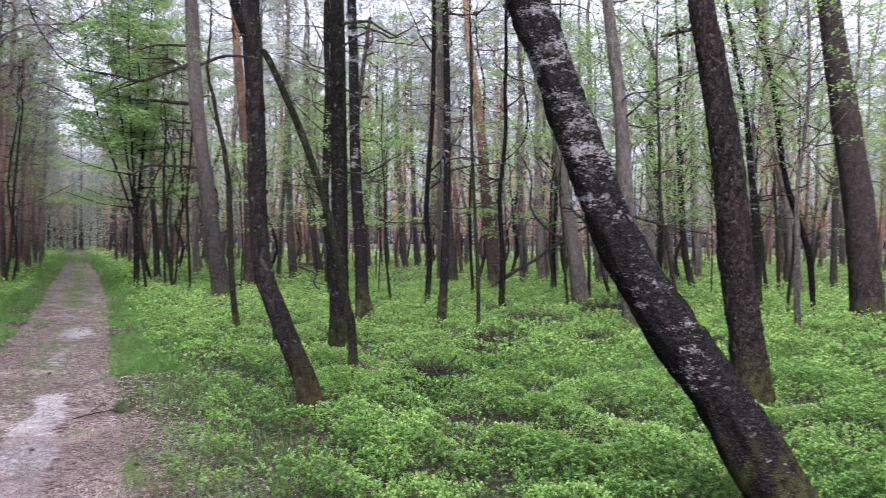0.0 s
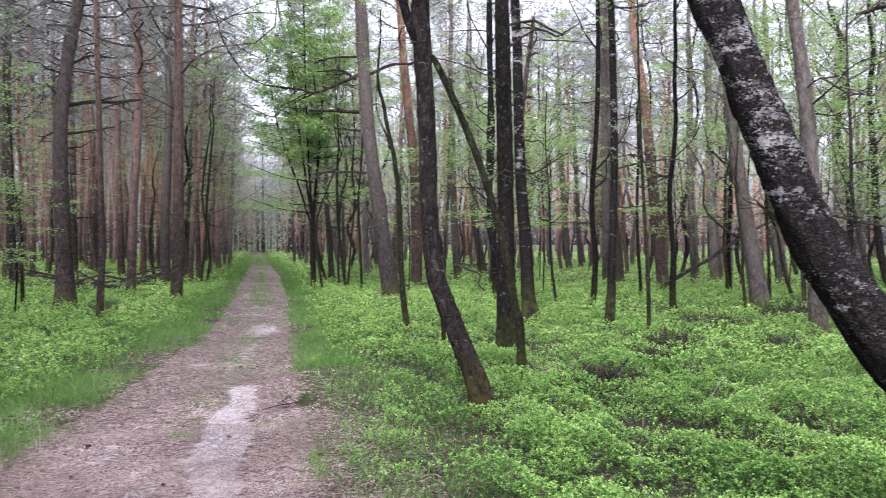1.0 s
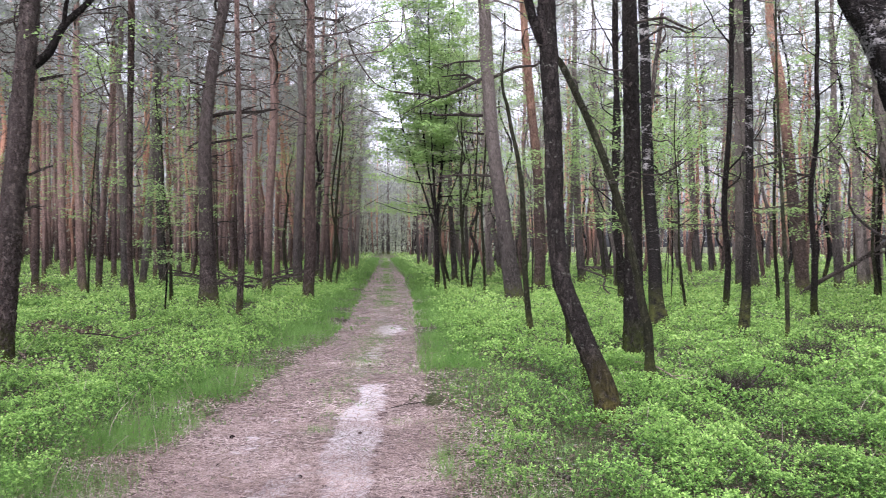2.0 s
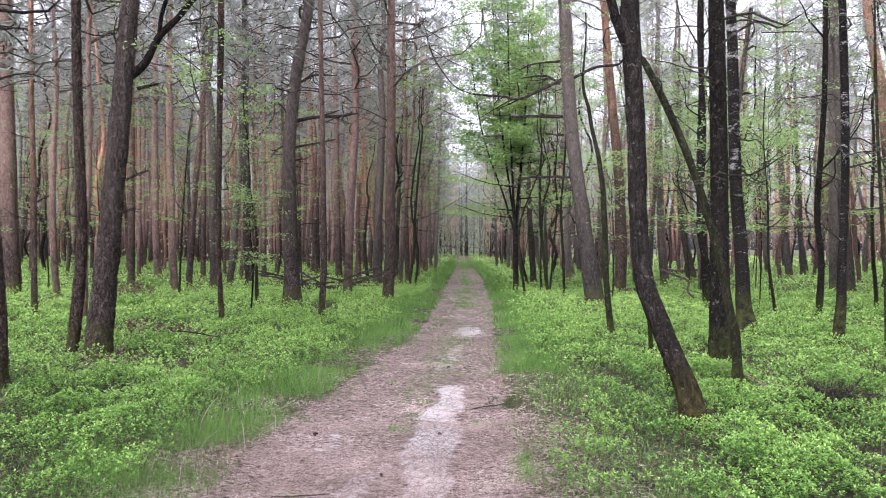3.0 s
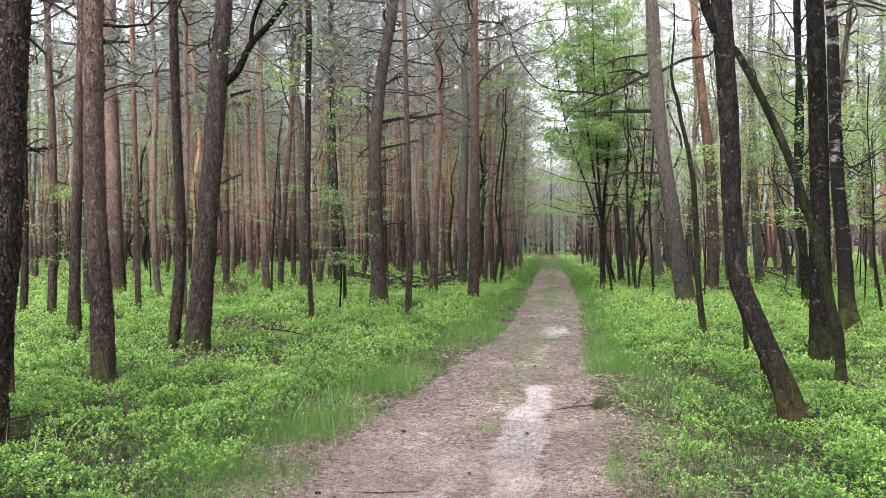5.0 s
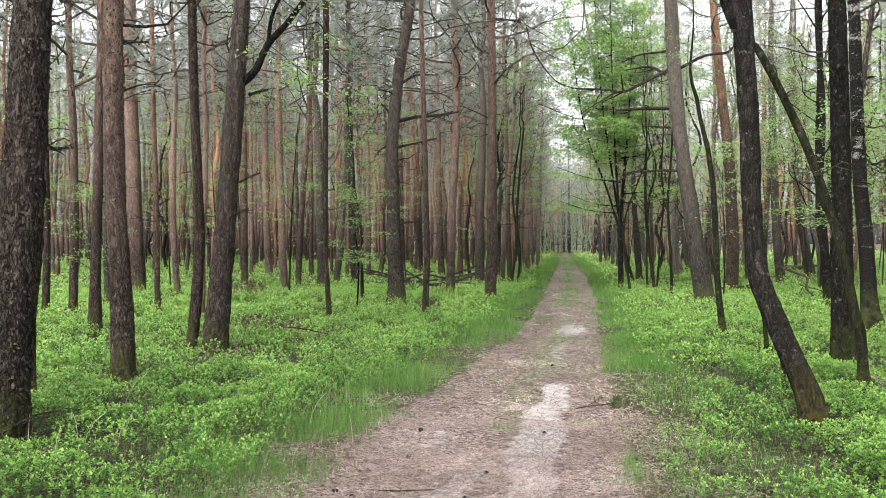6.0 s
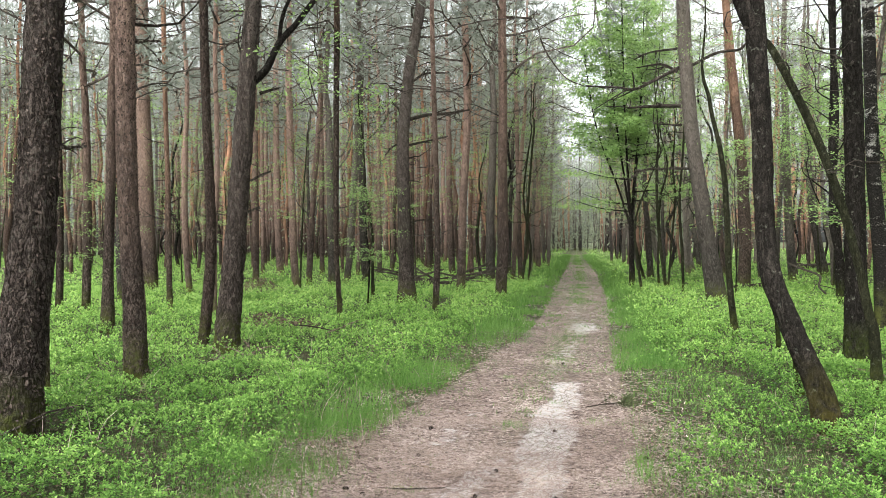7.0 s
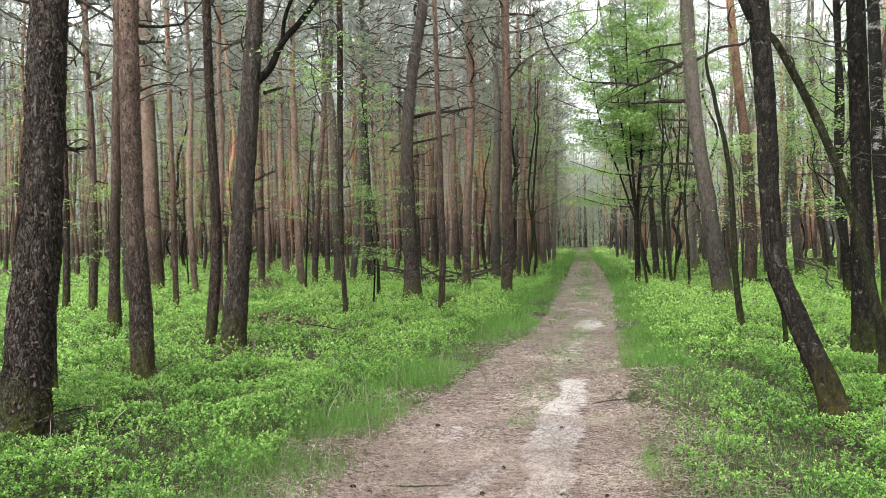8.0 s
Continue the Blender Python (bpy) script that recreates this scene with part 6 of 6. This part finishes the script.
def straws():
    """Last year's thin pale grass stems above the shrubs."""
    rng = np.random.default_rng(33)
    bits = []
    for k in range(220):
        x, y = (rng.uniform(-6.5, -1.6), rng.uniform(4.5, 13)) if k % 3 else (rng.uniform(1.2, 6), rng.uniform(4, 12))
        z = float(ground_height(x, y)[0])
        h, a = rng.uniform(0.15, 0.36), rng.uniform(0, 6.28)
        d = np.array([math.cos(a), math.sin(a)]) * h * rng.uniform(0.1, 0.7)
        bits.append(tube([(x, y, z, 0.0022), (x + d[0] * 0.3, y + d[1] * 0.3, z + h * 0.6, 0.0018), (x + d[0], y + d[1], z + h, 0.0009)], 3, 4))
    tagged(new("dry_grass_stems", mesh_of("dry_grass_stems", *joined(bits), [STRAW])), "thin pale dry grass stems above the shrubs", "dry grass", kind="stuff")


bilberry()
straws()
grass()
litter()
floor_litter()


# ---- twiggy stems under the shrubs ----
def woody_stems():
    rng = np.random.default_rng(18)
    vs = []
    bare = ((7.8, 12.1, 0.8), (5.6, 9.7, 0.6), (3.35, 7.35, 0.6), (10.6, 13.5, 0.9), (-5.7, 13.3, 0.7))
    for near, far, dens, w in ((2.2, 7, 420, 0.0016), (7, 15, 150, 0.003)):
        x, y = scatter(rng, dens, near, far)
        keep = rng.uniform(size=len(x)) < 0.35 * shrub_cover(x, y)
        x, y = x[keep], y[keep]
        if near < 3:
            for bx, by, br in bare:
                x = np.concatenate([x, bx + rng.normal(size=700) * br * 0.6])
                y = np.concatenate([y, by + rng.normal(size=700) * br * 0.45])
        n = len(x)
        h = rng.uniform(0.10, 0.32, n)
        base = np.stack([x, y, ground_height(x, y) - 0.02], 1)
        tip = base + np.stack([rng.normal(size=n) * 0.10, rng.normal(size=n) * 0.10, h], 1)
        a = rng.uniform(0, 3.14, n)
        s = np.stack([np.cos(a), np.sin(a), np.zeros(n)], 1) * w
        vs.append(np.stack([base - s, base + s, tip + s * 0.4, tip - s * 0.4], 1).reshape(-1, 3))
    v = np.vstack(vs)
    tagged(new("shrub_stems", mesh_of("shrub_stems", v, np.arange(len(v)).reshape(-1, 4), [DEAD_WOOD], smooth=False)), "thin brown woody stems of the bilberry shrubs", "undergrowth", kind="stuff")


woody_stems()


# ---- pine cones on the trail ----
def cone_mesh():
    """A closed pine cone of spiralling woody scales, five centimetres long, lying on its side."""
    rng = np.random.default_rng(3)
    bits = [tube([(-0.026, 0, 0.017, 0.004), (-0.012, 0, 0.017, 0.014), (0.006, 0, 0.017, 0.016), (0.027, 0, 0.017, 0.003)], 10, 10)]
    for k in range(46):
        u = k / 45
        x, a = -0.024 + 0.048 * u, k * 2.4
        r = 0.016 * math.sin(math.pi * (0.12 + 0.80 * u)) + 0.002
        c = np.array([x, r * math.cos(a), 0.017 + r * math.sin(a)])
        o = np.array([0.35, math.cos(a), math.sin(a)])
        o /= np.linalg.norm(o)
        s = np.array([0, -math.sin(a), math.cos(a)])
        w = 0.0052 * rng.uniform(0.85, 1.15)
        v = np.array([c - s * w - (0.004, 0, 0), c + s * w - (0.004, 0, 0), c + s * w * 0.7 + o * 0.004 + (0.004, 0, 0), c - s * w * 0.7 + o * 0.004 + (0.004, 0, 0)])
        bits.append((v, np.array([[0, 1, 2, 3]])))
    return mesh_of("pine_cone", *joined(bits), [CONE], smooth=False)


CONE = bark("cone_scales", (0.010, 0.008, 0.007), (0.028, 0.021, 0.018), (0.07, 0.055, 0.046), plates=200.0, lichen=0.0)
cone = tagged(new("pine_cone", cone_mesh()), "dark brown pine cone lying on the sandy trail", "pine cone", "cones on the trail")


def bed(x, y):
    """The height of the uneven trail surface."""
    near = max(0.0, 1 - math.hypot(x, y) / 40)
    return float(ground_height(x, y)[0] + near * (0.05 * (wave2(x, y, 0.7, 11)[0] - 0.5) + 0.02 * (wave2(x, y, 0.2, 12)[0] - 0.5)))


def lay_cone(x, y, turn, size):
    return Matrix.Translation((x, y, bed(x, y) - 0.002)) @ pose(0, 0, 0, 0, 0, turn) @ Matrix.Scale(size, 4)


CONES = ((-1.33, 6.39), (-0.29, 6.50), (-0.66, 5.28), (-0.73, 4.71), (-0.24, 4.78), (-1.28, 5.62), (0.38, 5.67), (-0.42, 8.33), (0.03, 4.78), (-1.57, 4.72), (-1.45, 4.68), (-0.92, 8.80), (-0.28, 10.14))
cone.matrix_basis = lay_cone(*CONES[0], 30, 0.78)
for k, (cx, cy) in enumerate(CONES[1:]):
    copy_thing(cone, lay_cone(cx, cy, 67 * k, 0.74 + 0.1 * (k % 3)))


# ---- fallen wood ----
def fallen(name, label, points, mat=None, forks=2, seed=1, group="fallen wood", category="stick"):
    """A stick or log lying where its points say; each point x, y, height over the floor, radius."""
    rng = np.random.default_rng(seed)
    p = [(x, y, bed(x, y) + z, r) for x, y, z, r in points]
    origin = np.array([p[0][0], p[0][1], p[0][2]])
    q = [(x - origin[0], y - origin[1], z - origin[2], r) for x, y, z, r in p]
    a, b = np.array(q[0][:3]), np.array(q[-1][:3])
    size = np.linalg.norm(b - a)
    mids = [q[0]]
    for s, e in zip(q, q[1:]):
        m = (np.array(s) + np.array(e)) / 2
        m[:3] += rng.normal(size=3) * size * (0.025, 0.025, 0.008)
        mids += [tuple(m), e]
    bits = [tube(mids, 8, 26, 0.25, 12.0, ref=(0.05, 0.1, 1))]
    for k in range(forks):
        u = rng.uniform(0.3, 0.9)
        c = a + (b - a) * u
        e = c + ((b - a) * 0.35 + rng.normal(size=3) * size * (0.18, 0.18, 0.06)) * rng.uniform(0.5, 1.0)
        r = q[0][3] * 0.45
        bits.append(tube([(*c, r), (*((c + e) / 2 + rng.normal(size=3) * size * 0.02), r * 0.8), (*e, r * 0.3)], 5, 7, ref=(0.1, 0.1, 1)))
    ob = tagged(new(name, mesh_of(name, *joined(bits), [mat or DEAD_WOOD])), label, category, group)
    ob.location = origin
    return ob


PALE_WOOD = bark("pale_dead_wood", (0.10, 0.075, 0.06), (0.24, 0.19, 0.155), (0.42, 0.35, 0.30), lichen=0.05)
fallen("stick", "short dry stick on the trail", [(-1.20, 5.35, 0.008, 0.008), (-1.10, 5.29, 0.008, 0.006)], PALE_WOOD, 0, 2)
fallen("stick", "long thin bent twig across the trail edge", [(-0.09, 8.27, 0.006, 0.004), (0.20, 8.33, 0.010, 0.005), (0.51, 8.50, 0.008, 0.004)], PALE_WOOD, 1, 3)
fallen("stick", "thin crooked twig on the trail edge", [(0.16, 5.60, 0.008, 0.005), (0.18, 5.40, 0.01, 0.005), (0.29, 5.28, 0.008, 0.004)], PALE_WOOD, 1, 4)
fallen("stick", "thin dry stick lying across the trail", [(-1.31, 4.81, 0.008, 0.007), (-0.95, 4.89, 0.008, 0.005)], None, 1, 5)
fallen("stick", "dry twig on the needle litter", [(-1.44, 4.46, 0.008, 0.007), (-1.32, 4.70, 0.008, 0.005)], PALE_WOOD, 1, 6)
fallen("fallen_branch", "rotten dark branch half buried in the verge", [(0.85, 5.35, 0.02, 0.020), (1.00, 5.19, 0.03, 0.026), (1.13, 4.93, 0.02, 0.018)], None, 1, 7, category="branch")
fallen("stick", "pale broken stick beside the rotten branch", [(0.81, 5.02, 0.02, 0.010), (0.95, 4.92, 0.02, 0.007)], PALE_WOOD, 0, 8)
fallen("stick", "pale bare stick lying on the bilberry shrubs", [(2.83, 9.11, 0.20, 0.012), (2.87, 8.3, 0.22, 0.012), (2.91, 7.50, 0.16, 0.008)], PALE_WOOD, 2, 9)
fallen("stick", "dark stick poking out of the bilberry shrubs", [(3.20, 6.90, 0.05, 0.012), (3.78, 7.50, 0.30, 0.009)], None, 1, 10)
fallen("stick", "pale bent rod beside the leaning birch", [(3.73, 3.96, 0.15, 0.007), (3.80, 3.7, 0.18, 0.008), (3.83, 3.40, 0.10, 0.006)], PALE_WOOD, 0, 11)
fallen("stick", "bare stick caught in the bilberry shrubs", [(-4.85, 11.61, 0.22, 0.014), (-4.17, 11.32, 0.24, 0.012), (-3.7, 11.2, 0.18, 0.008)], None, 1, 12)
fallen("stick", "pale stick among the bilberry shrubs", [(-3.80, 11.04, 0.18, 0.012), (-3.51, 11.72, 0.30, 0.008)], PALE_WOOD, 1, 13)
fallen("stick", "grey dead stick at the foot of the big pine", [(-4.40, 4.95, 0.10, 0.010), (-4.15, 5.2, 0.22, 0.010), (-3.95, 5.35, 0.28, 0.007)], None, 2, 14)
fallen("leaning_branch", "dead dark branch leaning up out of the shrubs", [(11.6, 20.9, 0.1, 0.07), (13.2, 20.6, 1.1, 0.06), (14.9, 20.2, 2.2, 0.04)], None, 2, 15, category="branch")
fallen("log", "long dark fallen log under the pines", [(-27.0, 31.6, 0.15, 0.12), (-24.6, 30.0, 0.15, 0.10)], None, 1, 16, category="log")
fallen("log", "fallen log between the grey trees", [(10.9, 42.5, 0.2, 0.13), (13.4, 43.8, 0.3, 0.10)], None, 2, 17, category="log")
fallen("log", "thin fallen log at the foot of the pine", [(4.5, 24.4, 0.12, 0.07), (5.9, 25.4, 0.22, 0.05)], None, 2, 18, category="log")
fallen("fallen_branch", "thin arched dead branch over the shrubs", [(6.3, 25.0, 0.9, 0.03), (6.5, 22.5, 0.6, 0.03), (6.15, 20.8, 0.2, 0.025)], None, 2, 19, category="branch")

# the brush heap under the pines and the broken wood beside the oak
rng_heap = np.random.default_rng(44)
for k in range(17):
    a = rng_heap.uniform(-0.5, 0.5) + (math.pi if k % 2 else 0)
    ln = rng_heap.uniform(0.8, 2.4)
    hx, hy = -4.9 + rng_heap.normal() * 0.9, 25.6 + rng_heap.normal() * 0.6
    lift = rng_heap.uniform(0.1, 0.9)
    fallen("brush_branch", "grey dead branch on the brush heap", [(hx, hy, rng_heap.uniform(0.05, 0.35), 0.05), (hx + math.cos(a) * ln, hy + math.sin(a) * ln, lift, 0.02)], None, 3, 50 + k, "brush heap", "branch")
for k in range(8):
    a = rng_heap.uniform(0, 6.28)
    ln = rng_heap.uniform(0.15, 0.5)
    hx, hy = -4.45 + rng_heap.normal() * 0.14, 9.2 + rng_heap.normal() * 0.14
    fallen("broken_wood", "pale splintered piece of rotten wood", [(hx, hy, rng_heap.uniform(0.08, 0.16), 0.016), (hx + math.cos(a) * ln, hy + math.sin(a) * ln, rng_heap.uniform(0.1, 0.22), 0.006)], PALE_WOOD, 1, 80 + k, "broken wood heap", "wood")


# ---- bare twiggy bushes in the openings on the open side of the wood ----
def bare_bush(x, y, wide, tall, seed):
    """A low dome of thin forked dark twigs with a few leaves left on it."""
    rng = np.random.default_rng(seed)
    bits, tips = [], []
    for k in range(150):
        a, u = rng.uniform(0, 6.28), math.sqrt(rng.uniform())
        foot = np.array([math.cos(a) * u * wide * 0.6, math.sin(a) * u * wide * 0.45, 0.0])
        h = tall * (1 - 0.6 * u * u) * rng.uniform(0.6, 1.15)
        tip = foot + np.array([math.cos(a) * u * wide * 0.4, math.sin(a) * u * wide * 0.3, h]) + rng.normal(size=3) * 0.05
        mid = (foot + tip) / 2 + rng.normal(size=3) * 0.03
        bits.append(tube([(*foot, 0.005), (*mid, 0.004), (*tip, 0.0015)], 3, 4))
        tips.append(tip)
        for j in range(3):
            end = mid + (tip - mid) * rng.uniform(0.2, 0.8) + rng.normal(size=3) * (0.09, 0.09, 0.05)
            bits.append(tube([(*mid, 0.003), (*((mid + end) / 2 + rng.normal(size=3) * 0.01), 0.0025), (*end, 0.001)], 3, 3))
    bush = tagged(new("bare_bush"), "low bare bilberry bush of dark dead twigs", "bush", "bare bushes")
    bush.location = (x, y, bed(x, y))
    tagged(part("twig_clump", mesh_of("twig_clump", *joined(bits), [BUSH_WOOD]), bush), kind="stuff")
    v, f = leaves(rng, np.array(tips)[rng.integers(len(tips), size=260)] + rng.normal(size=(260, 3)) * 0.06, 0.03, 0.5, 0.5)
    tagged(part("leafage", mesh_of("leafage", v, f, [BILBERRY], smooth=False), bush), kind="stuff")


BUSH_WOOD = bark("dead_bush_twigs", (0.035, 0.028, 0.024), (0.095, 0.078, 0.066), (0.20, 0.17, 0.15), lichen=0.1)
for k, (ux, uy, wide, tall) in enumerate(((7.8, 12.1, 0.75, 0.42), (5.6, 9.7, 0.55, 0.36), (3.35, 7.35, 0.5, 0.30), (10.6, 13.5, 0.85, 0.42), (7.0, 9.2, 0.45, 0.30), (4.5, 8.4, 0.4, 0.28))):
    bare_bush(ux, uy, wide, tall, 300 + k)


# ---- heaps of brown bracken litter and a fallen pine sprig ----


def heap(x, y, wide, tall, seed):
    rng = np.random.default_rng(seed)
    n = 700
    p = rng.normal(size=(n, 3)) * (wide * 0.5, wide * 0.35, 0.0)
    p[:, 2] = (tall * np.exp(-(p[:, 0] / wide) ** 2 * 2 - (p[:, 1] / wide) ** 2 * 4)) * rng.uniform(0.2, 1.0, n)
    v, f = leaves(rng, p, 0.11, 0.35, 0.6)
    ob = tagged(new("bracken_mound", mesh_of("bracken_mound", v, f, [BRACKEN], smooth=False)), "low mound of dead reddish-brown bracken", "bracken", "bracken mounds", "stuff")
    ob.location = (x, y, bed(x, y) + 0.02)


heap(-10.1, 23.1, 0.9, 0.45, 1)
heap(-5.75, 13.3, 0.6, 0.24, 2)
heap(-4.9, 12.9, 0.35, 0.18, 3)


SPRIG = leaf_material("fallen_sprig_needles", [(0.1, (0.022, 0.030, 0.012)), (0.5, (0.05, 0.065, 0.026)), (0.9, (0.11, 0.12, 0.06))], (0.08, 0.11, 0.03), 0.15)


def sprig(x, y, turn):
    rng = np.random.default_rng(6)
    thing = tagged(new("pine_sprig"), "broken green pine sprig lying on the trail edge", "pine twig")
    thing.matrix_basis = Matrix.Translation((x, y, bed(x, y) + 0.015)) @ pose(0, 0, 0, 0, 0, turn)
    bits = [tube([(-0.25, 0, 0.0, 0.006), (0, 0.02, 0.02, 0.005), (0.28, -0.03, 0.03, 0.003)], 6, 12, ref=(0, 0, 1))]
    at, way = [], []
    for k in range(9):
        b = np.array([rng.uniform(-0.15, 0.28), 0, 0.02])
        d = np.array([rng.uniform(0.3, 1), rng.normal() * 0.9, rng.uniform(0.0, 0.4)])
        d /= np.linalg.norm(d)
        e = b + d * rng.uniform(0.08, 0.18)
        bits.append(tube([(*b, 0.004), (*((b + e) / 2), 0.003), (*e, 0.002)], 4, 4, ref=(0, 0.1, 1)))
        at += [b + (e - b) * u for u in (0.5, 0.75, 1.0)]
        way += [d] * 3
    part("stem", mesh_of("stem", *joined(bits), [DEAD_WOOD]), thing)
    v, f = sprays(rng, np.array(at), np.array(way), np.full(len(at), 0.075), 22, 0.03)
    part("needles", mesh_of("needles", v, f, [SPRIG], smooth=False), thing)


sprig(0.22, 7.5, 20)
